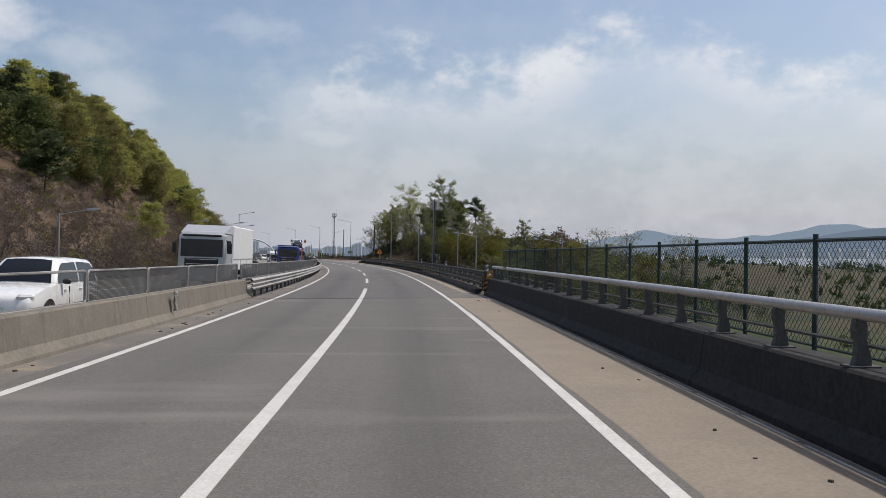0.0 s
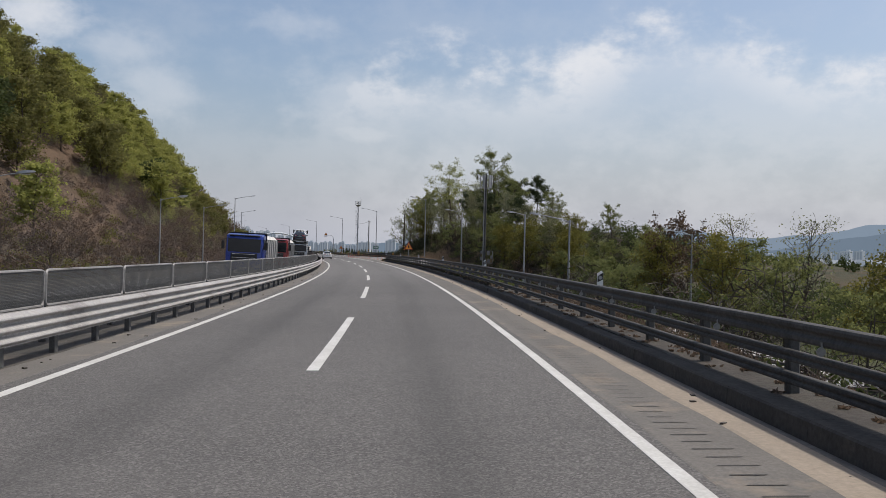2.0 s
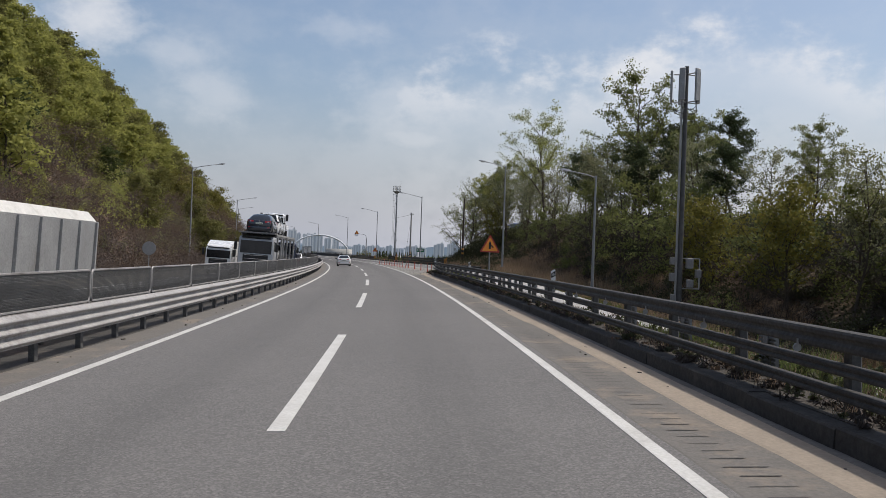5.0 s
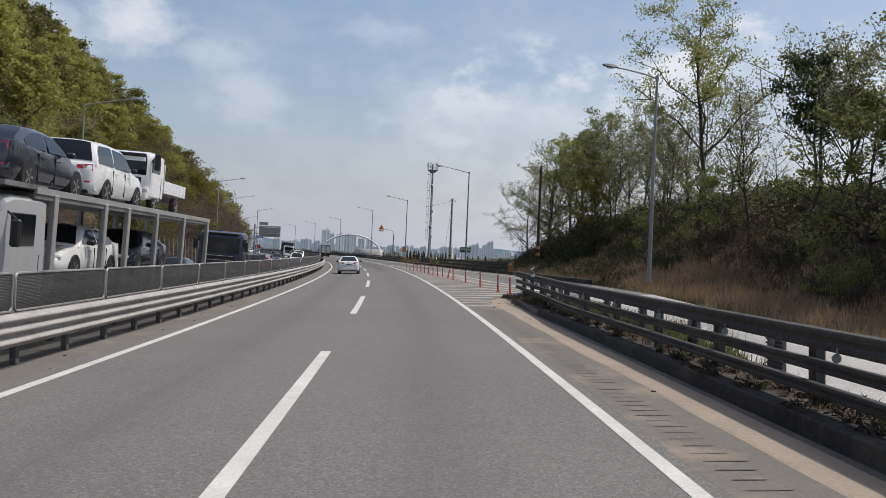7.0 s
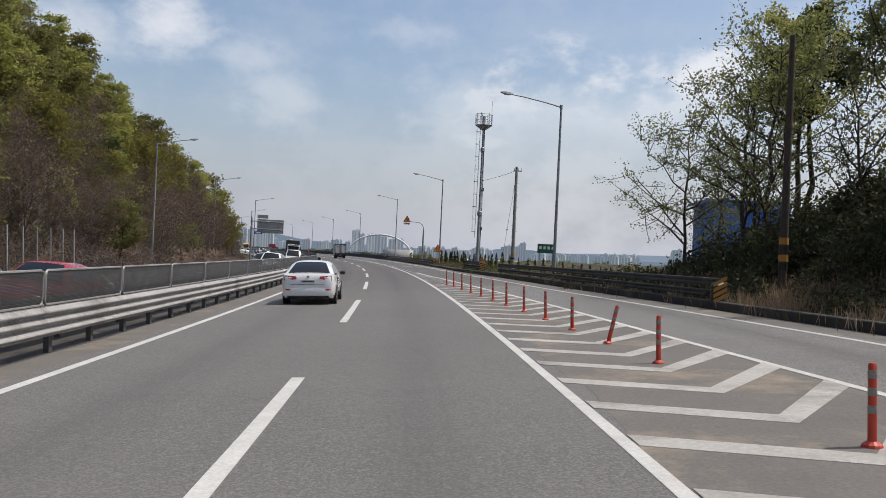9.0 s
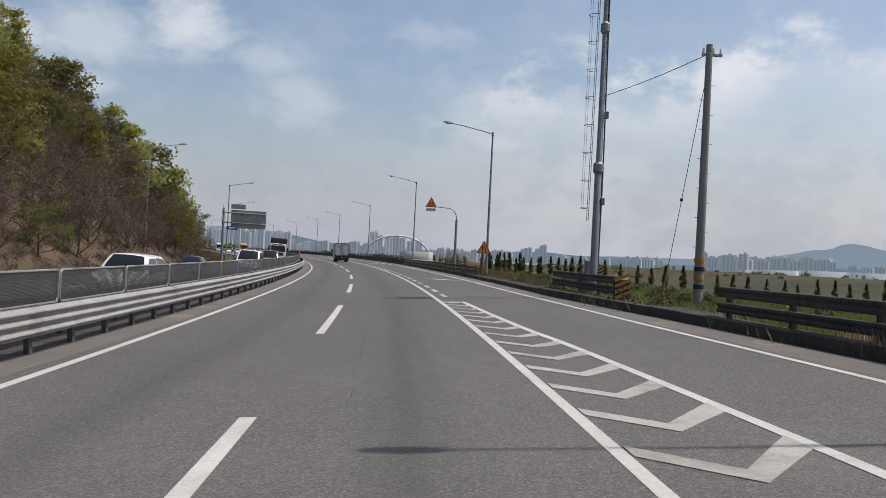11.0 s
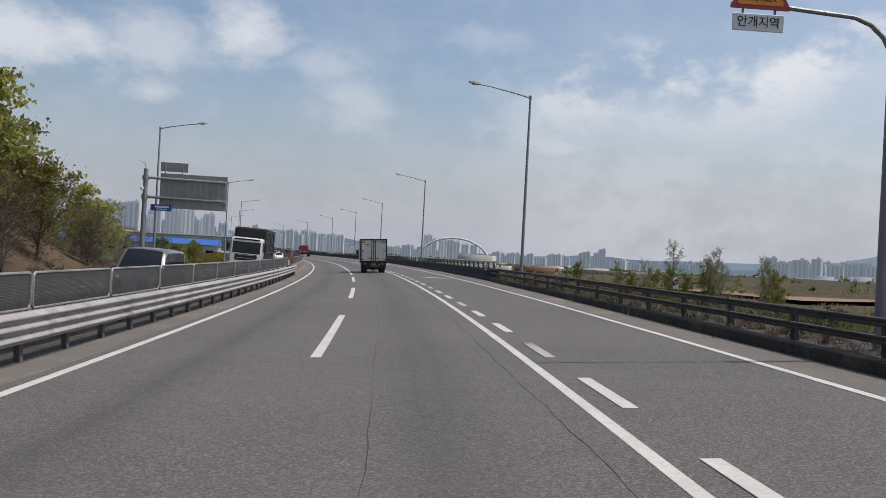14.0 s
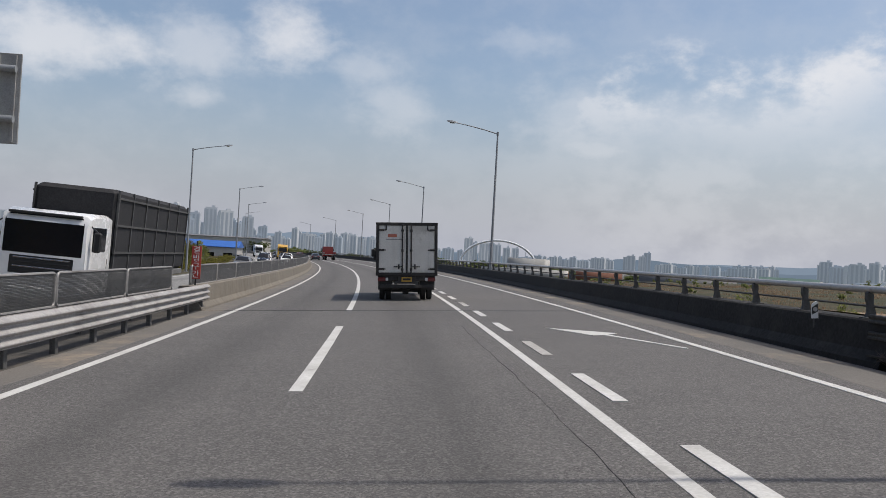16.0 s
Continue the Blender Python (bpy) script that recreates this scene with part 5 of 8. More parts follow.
for key, s, d, k in (("yellowing", 303, 10.4, 0.24), ("ash_thin", 305.5, 9.8, 0.25), ("yellowing", 307, 10.2, 0.27), ("ash_thin", 309, 9.6, 0.28), ("yellowing", 311, 10.3, 0.22), ("bare", 313, 10.0, 0.26), ("ash_thin", 316, 9.7, 0.2), ("yellowing", 326, 10.6, 0.24), ("ash_thin", 304, 9.3, 0.2), ("yellowing", 306, 9.1, 0.2), ("spread_low", 308, 9.2, 0.22), ("spread_low", 310, 9.4, 0.25), ("yellowing", 312, 9.2, 0.19), ("spread_low", 314.5, 9.6, 0.22), ("ash_thin", 302, 9.7, 0.22), ("spread_low", 300.5, 9.4, 0.2)):
    plant(key, s, d, k, rnd.uniform(0, 6), "saplings by the merging lane", 0.6)
SCRUB = []
for i in range(46):
    s = 372 + i * 5.5 + rnd.uniform(-2, 2)
    key = ("yellowing", "spread_low", "slope_olive", "slope_fresh")[rnd.randrange(4)]
    SCRUB += [(me, tree_pose(s, -27 - rnd.uniform(0, 14), rnd.uniform(0.5, 0.85), rnd.uniform(0, 6), 1.0)) for me in TREES[key][1:2]]
join_meshes("scrub_trees", SCRUB, "pale green scrub trees beyond the opposite road", "trees")


def scatter(name, label, mat, seed, spots, blade, size, lift, category, flat=0.9, upright=False):
    """Undergrowth as one mesh: clumps of small leaves or blades at (s, d, radius, count)."""
    rng = np.random.default_rng(seed)
    cs, us, vs = [], [], []
    for s, d, r, n in spots:
        o = np.array(on_ground(s, d))
        if upright:
            c = o + rng.normal(0, 1, (n, 3)) * np.array([r, r, 0]) * 0.5
            h = size * rng.uniform(0.5, 1.4, (n, 1))
            v = unit(rng.normal(0, 0.28, (n, 3)) + np.array([0, 0, 1])) * h
            u = unit(np.cross(v, rng.normal(0, 1, (n, 3)))) * blade
            c = c + v * 0.9 + np.array([0, 0, lift])
        else:
            knots = max(n // 14, 1)
            heart = unit(rng.normal(0, 1, (knots, 3))) * np.cbrt(rng.uniform(0.05, 1, (knots, 1))) * r * rng.uniform(0.55, 1.15)
            q = heart[rng.integers(0, knots, n)] + rng.normal(0, 1, (n, 3)) * r * 0.13
            q[:, 2] = np.abs(q[:, 2]) * flat
            c = o + q + np.array([0, 0, lift])
            u = unit(rng.normal(0, 1, (n, 3)))
            v = unit(np.cross(u, rng.normal(0, 1, (n, 3)))) * size * rng.uniform(0.6, 1.3, (n, 1)) * 1.4
            u = u * blade * rng.uniform(0.6, 1.3, (n, 1))
        cs.append(c), us.append(u), vs.append(v)
    ob = new(name, quads_mesh(name, np.concatenate(cs), np.concatenate(us), np.concatenate(vs), mat))
    return tagged(ob, label, category, kind="stuff")


def spots(n, seed, s0, s1, d0, d1, r0, r1, count, where=lambda s, d: True):
    rr = random.Random(seed)
    out = []
    while len(out) < n:
        s = rr.uniform(s0, s1)
        a, b = (d0(s) if callable(d0) else d0), (d1(s) if callable(d1) else d1)
        d = rr.uniform(min(a, b), max(a, b))
        if where(s, d):
            out.append((s, d, rr.uniform(r0, r1), count))
    return out


SLOPE_BARE = lambda s, d: not (20 < s < 140 and -40 < d < -24) and not (s < 185 and d > -35)
scatter("thicket", "brown leafless thicket over the steep slope", TWIG, 51, spots(1500, 52, -30, 368, -19.0, -46, 0.9, 1.8, 110), 0.013, 0.34, 0.0, "bushes")
scatter("thicket", "dense leafless brushwood on the lower slope", TWIG, 133, spots(760, 134, 136, 250, -19.0, -37, 0.9, 1.9, 100), 0.015, 0.3, 0.0, "bushes", flat=1.2)
scatter("thicket", "dense dry brushwood on the lower slope", LEAF_BROWN, 135, spots(360, 136, 136, 250, -19.0, -37, 0.8, 1.7, 130), 0.045, 0.065, 0.2, "bushes", flat=1.2)
scatter("thicket", "dead brown scrub over the bare cut slope", TWIG, 127, spots(430, 128, 18, 140, -22.0, -42, 0.7, 1.5, 100), 0.016, 0.26, 0.0, "bushes")
scatter("thicket", "brown and olive scrub over the bare cut slope", LEAF_BROWN, 129, spots(300, 130, 5, 135, -20.0, -42, 0.7, 1.5, 130), 0.05, 0.07, 0.0, "bushes")
scatter("green_bushes", "scattered olive bushes on the bare cut slope", WOOD_OLIVE, 131, spots(110, 132, 10, 135, -20.0, -42, 0.8, 1.7, 190), 0.06, 0.08, 0.0, "bushes")
scatter("thicket", "dry brown bushes over the steep slope", LEAF_BROWN, 53, spots(620, 54, 60, 368, -19.0, -48, 0.7, 1.5, 170), 0.045, 0.06, 0.0, "bushes")
scatter("green_bushes", "olive green bushes among the slope trees", WOOD_OLIVE, 55, spots(360, 56, 60, 368, -27.0, -56, 0.8, 1.7, 220, SLOPE_BARE), 0.07, 0.085, 0.0, "bushes")
scatter("slope_canopy", "fresh green young trees and shrubs closing the slope's canopy", WOOD_FRESH, 105, spots(560, 106, 95, 310, -28.0, -62, 1.1, 2.3, 260, SLOPE_BARE), 0.08, 0.10, 0.6, "bushes", flat=1.3)
scatter("slope_canopy", "light green saplings filling the slope's canopy", WOOD_FRESH, 161, spots(330, 162, 150, 300, -25.0, -58, 1.0, 2.1, 260), 0.075, 0.095, 0.9, "bushes", flat=1.4)
scatter("slope_canopy", "grey-green budding shrubs over the slope", LEAF_GREY, 107, spots(420, 108, 135, 360, -22.0, -50, 1.0, 2.2, 280), 0.05, 0.065, 0.3, "bushes", flat=1.3)
scatter("thicket", "dark tangled undergrowth on the mound's slope", TWIG_DARK, 61, spots(880, 62, 108, 222, lambda s: EDGE_R(s) + 4.5, lambda s: EDGE_R(s) + 14, 0.6, 1.3, 150), 0.012, 0.22, 0.0, "bushes")
scatter("green_bushes", "ivy and bushes on the mound's slope, darkened for its shade", LEAF_SHADE, 63, spots(620, 64, 108, 222, lambda s: EDGE_R(s) + 5.2, lambda s: EDGE_R(s) + 20, 0.7, 1.6, 330), 0.05, 0.065, 0.0, "bushes")
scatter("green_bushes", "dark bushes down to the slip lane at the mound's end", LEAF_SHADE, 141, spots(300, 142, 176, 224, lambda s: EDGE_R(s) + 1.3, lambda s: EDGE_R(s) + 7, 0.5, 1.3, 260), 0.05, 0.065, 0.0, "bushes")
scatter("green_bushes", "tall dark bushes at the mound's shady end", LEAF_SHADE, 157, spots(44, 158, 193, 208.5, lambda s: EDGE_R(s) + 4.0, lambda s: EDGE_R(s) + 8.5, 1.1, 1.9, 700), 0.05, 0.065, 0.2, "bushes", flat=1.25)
scatter("green_bushes", "dark thicket below the embankment", WOOD_DEEP, 143, spots(230, 144, 84, 142, 22.0, 52.0, 1.0, 2.4, 200), 0.08, 0.10, 0.2, "bushes", flat=1.2)
scatter("thicket", "brown leafless thicket below the embankment", TWIG_DARK, 145, spots(220, 146, 70, 142, 19.0, 46.0, 0.9, 1.9, 130), 0.016, 0.3, 0.1, "bushes", flat=1.2)
scatter("green_bushes", "leafy olive bushes under the mound trees", LEAF_OLIVE, 113, spots(55, 114, 108, 215, lambda s: EDGE_R(s) + 4.5, lambda s: EDGE_R(s) + 14, 0.8, 1.7, 420), 0.045, 0.06, 0.3, "bushes", flat=1.2)
scatter("dry_bushes", "dry brown bushes at the mound's foot", LEAF_BROWN, 65, spots(320, 66, 105, 232, lambda s: EDGE_R(s) + 1.2, lambda s: EDGE_R(s) + 8, 0.4, 0.9, 140), 0.03, 0.045, 0.0, "bushes")
scatter("dry_bushes", "tall tufts of pinkish dry reed at the mound's foot", GRASS_DRY, 95, spots(620, 96, 98, 200, lambda s: EDGE_R(s) + 0.8, lambda s: EDGE_R(s) + 7.5, 0.3, 0.8, 70), 0.011, 0.36, 0.0, "grass", upright=True)
scatter("weeds", "dark green and brown weeds on the kerb behind the rail", LEAF_SHADE, 97, spots(420, 98, 92, 164, 4.1, 5.7, 0.14, 0.38, 90), 0.022, 0.032, 0.30, "bushes")
scatter("weeds", "dead brown weeds on the kerb behind the rail", LEAF_BROWN, 99, spots(420, 100, 30, 164, 3.95, 5.5, 0.10, 0.30, 60), 0.012, 0.04, 0.30, "bushes")
scatter("dry_grass", "dry straw-coloured grass beside the slip road", GRASS_DRY, 67, spots(520, 68, 95, 232, lambda s: EDGE_R(s) + 0.3, lambda s: EDGE_R(s) + 4.5, 0.4, 0.9, 60), 0.012, 0.28, 0.0, "grass", upright=True)
scatter("weeds", "tall tangled weeds between the rail and the slip road", LEAF_BROWN, 109, spots(420, 110, 40, 158, 4.9, 6.6, 0.3, 0.6, 110), 0.018, 0.045, 0.15, "bushes")
scatter("weeds", "olive weeds between the rail and the slip road", GRASS_LUSH, 111, spots(560, 112, 60, 160, 4.8, 6.3, 0.3, 0.6, 80), 0.007, 0.24, 0.12, "grass", upright=True)
scatter("weeds", "dark dead weeds under the low rail by the merging lane", TWIG, 119, spots(300, 120, 279, 337, lambda s: EDGE_R(s) + 0.28, lambda s: EDGE_R(s) + 1.3, 0.15, 0.4, 80), 0.006, 0.10, 0.40, "bushes")
scatter("weeds", "dark dead weeds heaped at the rail's end", TWIG_DARK, 121, spots(130, 122, 148, 165, lambda s: 3.95 + 0.05 * (s - 148), lambda s: 5.4, 0.2, 0.45, 110), 0.012, 0.09, 0.25, "bushes")
scatter("weeds", "brown and green weeds heaped at the rail's end", LEAF_SHADE, 123, spots(90, 124, 148, 165, lambda s: 4.05 + 0.05 * (s - 148), lambda s: 5.4, 0.15, 0.4, 110), 0.02, 0.032, 0.25, "bushes")
scatter("weeds", "dark dead weeds and grit around the rail posts", TWIG_DARK, 151, spots(420, 152, 60, 160, 3.92, 4.6, 0.12, 0.32, 60), 0.012, 0.06, 0.57, "bushes", flat=0.5)
scatter("weeds", "low brown and green weeds around the rail posts", LEAF_SHADE, 153, spots(300, 154, 60, 160, 3.95, 4.65, 0.12, 0.34, 60), 0.018, 0.03, 0.57, "bushes", flat=0.6)
scatter("weeds", "thin straw and weeds around the rail posts", GRASS_DRY, 155, spots(220, 156, 60, 160, 4.0, 4.65, 0.1, 0.3, 26), 0.004, 0.09, 0.56, "grass", upright=True)
scatter("leaf_litter", "dead leaves and bits of litter on the dirt verge", LEAF_BROWN, 101, spots(520, 102, 18, 160, 3.9, 4.58, 0.12, 0.4, 16), 0.022, 0.03, 0.58, "litter", flat=0.03)
scatter("gore_debris", "small dark bits of debris on the dusty gore", TWIG_DARK, 103, spots(60, 104, 158, 205, 2.9, 5.6, 0.2, 0.6, 7), 0.016, 0.025, 0.018, "litter", flat=0.01)
scatter("verge_grass", "bright green grass at the mound's foot", GRASS_LUSH, 125, spots(260, 126, 118, 152, lambda s: EDGE_R(s) + 0.2, lambda s: EDGE_R(s) + 2.6, 0.4, 0.9, 70), 0.011, 0.15, 0.0, "grass", upright=True)
scatter("verge_grass", "green verge grass beside the slip road", GRASS_GREEN, 69, spots(420, 70, 80, 236, lambda s: EDGE_R(s) + 0.2, lambda s: EDGE_R(s) + 3.5, 0.4, 0.9, 60), 0.012, 0.18, 0.0, "grass", upright=True)
scatter("verge_grass", "green weeds on the bank beside the merging lane", GRASS_LUSH, 71, spots(1900, 72, 232, 335, lambda s: EDGE_R(s) + 0.6, lambda s: EDGE_R(s) + 13, 0.5, 1.2, 90), 0.012, 0.19, 0.0, "grass", upright=True)
scatter("dry_grass", "dry weeds on the bank beside the merging lane", GRASS_DRY, 73, spots(120, 74, 232, 335, lambda s: EDGE_R(s) + 0.35, lambda s: EDGE_R(s) + 3.4, 0.3, 0.8, 50), 0.009, 0.24, 0.0, "grass", upright=True)
scatter("dry_bushes", "tall dead weeds along the kerb of the merging lane", LEAF_BROWN, 137, spots(200, 138, 255, 300, lambda s: EDGE_R(s) + 0.3, lambda s: EDGE_R(s) + 2.2, 0.2, 0.55, 55), 0.006, 0.26, 0.05, "grass", upright=True)
scatter("dry_bushes", "brown tangled stalks along the kerb of the merging lane", TWIG, 139, spots(300, 140, 252, 300, lambda s: EDGE_R(s) + 0.3, lambda s: EDGE_R(s) + 2.6, 0.25, 0.6, 60), 0.006, 0.16, 0.0, "bushes")
scatter("green_bushes", "low green bushes on the bank beside the merging lane", LEAF_OLIVE, 91, spots(170, 92, 236, 333, lambda s: EDGE_R(s) + 1.2, lambda s: EDGE_R(s) + 16, 0.3, 0.8, 160), 0.045, 0.06, 0.0, "bushes")
scatter("green_bushes", "dark leafy weeds on the bank beside the merging lane", LEAF_SHADE, 117, spots(220, 118, 236, 333, lambda s: EDGE_R(s) + 0.5, lambda s: EDGE_R(s) + 12, 0.25, 0.7, 150), 0.03, 0.045, 0.15, "bushes")
scatter("dry_bushes", "dry brown weeds on the bank beside the merging lane", LEAF_BROWN, 93, spots(90, 94, 236, 333, lambda s: EDGE_R(s) + 0.8, lambda s: EDGE_R(s) + 12, 0.25, 0.6, 120), 0.03, 0.05, 0.0, "bushes")
scatter("weeds", "weeds and litter behind the roadside rail", LEAF_BROWN, 75, spots(160, 76, 30, 163, 4.1, 5.4, 0.12, 0.3, 40), 0.005, 0.09, 0.30, "grass", upright=True)
scatter("weeds", "green weeds behind the roadside rail", GRASS_GREEN, 77, spots(200, 78, 90, 163, 4.2, 5.6, 0.12, 0.35, 50), 0.006, 0.10, 0.30, "grass", upright=True)
scatter("scrub", "pale green scrub beyond the opposite road", LEAF_YELLOW, 79, spots(260, 80, 366, 560, -20, -40, 0.7, 1.6, 110), 0.09, 0.12, 0.0, "bushes")
scatter("river_scrub", "green scrub and young trees on the low plain", WOOD_DEEP, 81, spots(420, 82, 0, 260, 34, 230, 0.8, 2.0, 110), 0.13, 0.16, 0.0, "bushes", flat=1.3)
ROWS = [(s + 1.3 * math.sin(s * 2.1), d + 1.6 * math.sin(s * 0.7 + d), 0.75 + 0.35 * math.sin(s * 1.7 + d) ** 2, 80) for d in (62, 80, 99, 122, 150, 184, 226) for s in np.arange(6.0, 236.0, 3.1) if math.sin(s * 0.05 + d * 1.3) > -0.55]
scatter("tree_rows", "rows of young dark green trees across the low plain", WOOD_DEEP, 163, ROWS, 0.12, 0.17, 0.4, "trees", flat=2.0)
scatter("green_bushes", "dark shrubs below the start of the guard rail", WOOD_DEEP, 165, spots(90, 166, 19, 62, 7.5, 15, 0.9, 1.7, 260), 0.05, 0.07, 0.3, "bushes", flat=1.2)
scatter("thicket", "brown twiggy shrubs below the start of the guard rail", TWIG_DARK, 167, spots(150, 168, 19, 62, 6.0, 14, 0.8, 1.5, 130), 0.013, 0.26, 0.3, "bushes", flat=1.3)
scatter("field_grass", "tan dry grass over the field beyond the bridge", GRASS_DRY, 115, spots(900, 116, 330, 520, 11.5, 60, 0.9, 2.0, 42), 0.03, 0.13, 0.0, "grass", upright=True)
scatter("field_scrub", "low green scrub along the fields", LEAF_OLIVE, 83, spots(260, 84, 330, 640, 24, 140, 0.5, 1.4, 80), 0.1, 0.13, 0.0, "bushes")


# ---- signs, masts, fences ----
def text_mesh(body, size, mat, depth=0.004):
    cu = bpy.data.curves.new("writing", "FONT")
    cu.body, cu.size, cu.extrude = body, size, depth
    cu.align_x, cu.align_y = "CENTER", "CENTER"
    ob = bpy.data.objects.new("writing", cu)
    scene.collection.objects.link(ob)
    me = bpy.data.meshes.new_from_object(ob.evaluated_get(bpy.context.evaluated_depsgraph_get()))
    bpy.data.objects.remove(ob)
    bpy.data.curves.remove(cu)
    me.materials.clear()
    me.materials.append(mat)
    return me


UP = Matrix.Rotation(radians(90), 4, "X")
SIGN_RED = plain("sign_red", (0.42, 0.05, 0.035), 0.45)
SIGN_YELLOW = plain("sign_amber", (0.83, 0.29, 0.03), 0.45)
SIGN_BLACK = plain("sign_black", (0.02, 0.02, 0.02), 0.5)
SIGN_WHITE = plain("sign_white", (0.75, 0.75, 0.73), 0.5)
SIGN_GREEN = plain("sign_green", (0.015, 0.13, 0.06), 0.45)
SIGN_BLUE = plain("sign_blue", (0.02, 0.09, 0.32), 0.45)
STRIPE_Y = plain("stripe_amber", (0.50, 0.24, 0.04), 0.6, wear=0.3)
ORANGE = plain("post_orange", (0.52, 0.06, 0.03), 0.5, wear=0.25)
BLUE_SHEET = surface("blue_sheet_metal", (0.03, 0.14, 0.48), (0.022, 0.10, 0.36), 0.5, 12.0, 0.5, bump=0.1)


def triangle(w, h, inset=0.0):
    r = 0.06
    c = h / 3
    pts = []
    for cx, cz in ((0, h), (-w / 2, 0), (w / 2, 0)):
        vx, vz = cx - 0, cz - c
        n = math.hypot(vx, vz)
        k = 1 - (r + inset) / n
        px, pz = vx * k, c + vz * k
        a0 = math.atan2(vz, vx)
        for t in (-0.9, -0.45, 0, 0.45, 0.9):
            pts.append((px + r * 0.55 * math.cos(a0 + t), pz + r * 0.55 * math.sin(a0 + t)))
    return pts


def warning_sign(root, z, picture):
    """A triangular sign facing back along the road, its lower edge at z."""
    plate = part("sign_plate", Shape().prism(triangle(1.06, 0.93), 0.02), SIGN_RED, root, "red-rimmed warning triangle", at=Matrix.Translation((0, -0.07, z)))
    part("sign_face", Shape().prism(triangle(1.06, 0.93, 0.135), 0.008), SIGN_YELLOW, plate, "amber face", at=Matrix.Translation((0, -0.016, 0)))
    if picture == "merge":
        sh = Shape().prism([(-0.065, 0.17), (0.045, 0.17), (0.045, 0.50), (0.02, 0.56), (-0.03, 0.56), (-0.065, 0.50)], 0.008)
        sh.prism([(0.045, 0.34), (0.045, 0.42), (0.20, 0.27), (0.15, 0.23)], 0.008)
        part("pictogram", sh, SIGN_BLACK, plate, at=Matrix.Translation((0, -0.024, 0)))
    elif picture == "narrow":
        sh = Shape().prism([(-0.13, 0.16), (-0.07, 0.16), (-0.07, 0.54), (-0.13, 0.54)], 0.008)
        sh.prism([(0.16, 0.16), (0.10, 0.16), (0.10, 0.30), (0.01, 0.40), (0.01, 0.54), (0.07, 0.54), (0.07, 0.42), (0.16, 0.32)], 0.008)
        part("pictogram", sh, SIGN_BLACK, plate, at=Matrix.Translation((0, -0.024, 0)))
    else:
        part("writing", text_mesh("\uc704\ud5d8", 0.26, SIGN_BLACK), SIGN_BLACK, plate, at=Matrix.Translation((0, -0.022, 0.37)) @ UP)
        part("small_writing", text_mesh("DANGER", 0.13, SIGN_BLACK), SIGN_BLACK, plate, at=Matrix.Translation((0, -0.022, 0.17)) @ UP)
    return plate


def upright(s, d, h=0.0):
    """Upright pose over the road, x to the right and y ahead."""
    return Matrix.Translation(P(s, d, h)) @ Matrix.Rotation(heading(s), 4, "Z")


sign = thing("warning_sign", "amber and red triangular merging traffic sign on a grey post", "road sign", upright(131.3, 4.95, 0.0))
part("post", Shape().tube([(0, 0, -0.6), (0, 0, 2.6)], 0.04, 10), POLE, sign)
warning_sign(sign, 1.83, "merge")
sign = thing("warning_sign", "amber and red triangular lane-narrows sign beside a lamp post", "road sign", upright(278.05, 8.02, 0.0))
part("post", Shape().tube([(0, 0, -0.3), (0, 0, 2.5)], 0.045, 10), POLE, sign)
warning_sign(sign, 1.75, "narrow")

sign = thing("fog_sign", "amber fog warning sign hanging from a curved mast arm", "road sign", upright(293.8, 8.05, -0.1))
part("mast", Shape().tube([(0, 0, -0.8), (0, 0, 4.85)], [0.125, 0.105], 12), POLE, sign, smooth=True)
arc = [(-0.0, 0, 4.6)] + [(-0.85 + 0.85 * math.cos(a), 0, 4.95 + 0.9 * math.sin(a)) for a in (0.0, 0.35, 0.7, 1.05, 1.4, 1.57)] + [(-1.5, 0, 5.89), (-2.05, 0, 5.93)]
part("arm", Shape().tube(arc, 0.042, 8), POLE, sign, smooth=True)
part("hanger", Shape().box((-2.4, 0, 5.93), (0.9, 0.04, 0.05)).box((-2.1, 0, 5.75), (0.03, 0.03, 0.3)).box((-2.65, 0, 5.75), (0.03, 0.03, 0.3)), GALV, sign)
w = warning_sign(sign, 5.84, "fog")
w.matrix_basis = Matrix.Translation((-2.38, -0.07, 5.84))
board = part("board", Shape().box((0, 0, 0), (0.88, 0.02, 0.29), bevel=0.008), SIGN_WHITE, sign, "small white board", at=Matrix.Translation((-2.4, -0.05, 5.62)))
part("writing", text_mesh("\uc548\uac1c\uc9c0\uc5ed", 0.2, SIGN_BLACK), SIGN_BLACK, board, at=Matrix.Translation((0, -0.014, 0)) @ UP)

sign = thing("ice_sign", "upright red ice warning board with white writing", "road sign", upright(351.4, -6.3, 0.77))
part("post", Shape().tube([(0.0, 0.03, -0.02), (0.0, 0.03, 1.4)], 0.025, 8), SIGN_BLACK, sign)
board = part("board", Shape().box((0, 0, 0.72), (0.30, 0.03, 1.04), bevel=0.006), SIGN_RED, sign, "red board")
for i, ch in enumerate("\uacb0\ube59\uad6c\uac04"):
    part("writing", text_mesh(ch, 0.25, SIGN_WHITE), SIGN_WHITE, board, at=Matrix.Translation((0, -0.022, 1.10 - 0.255 * i)) @ UP)

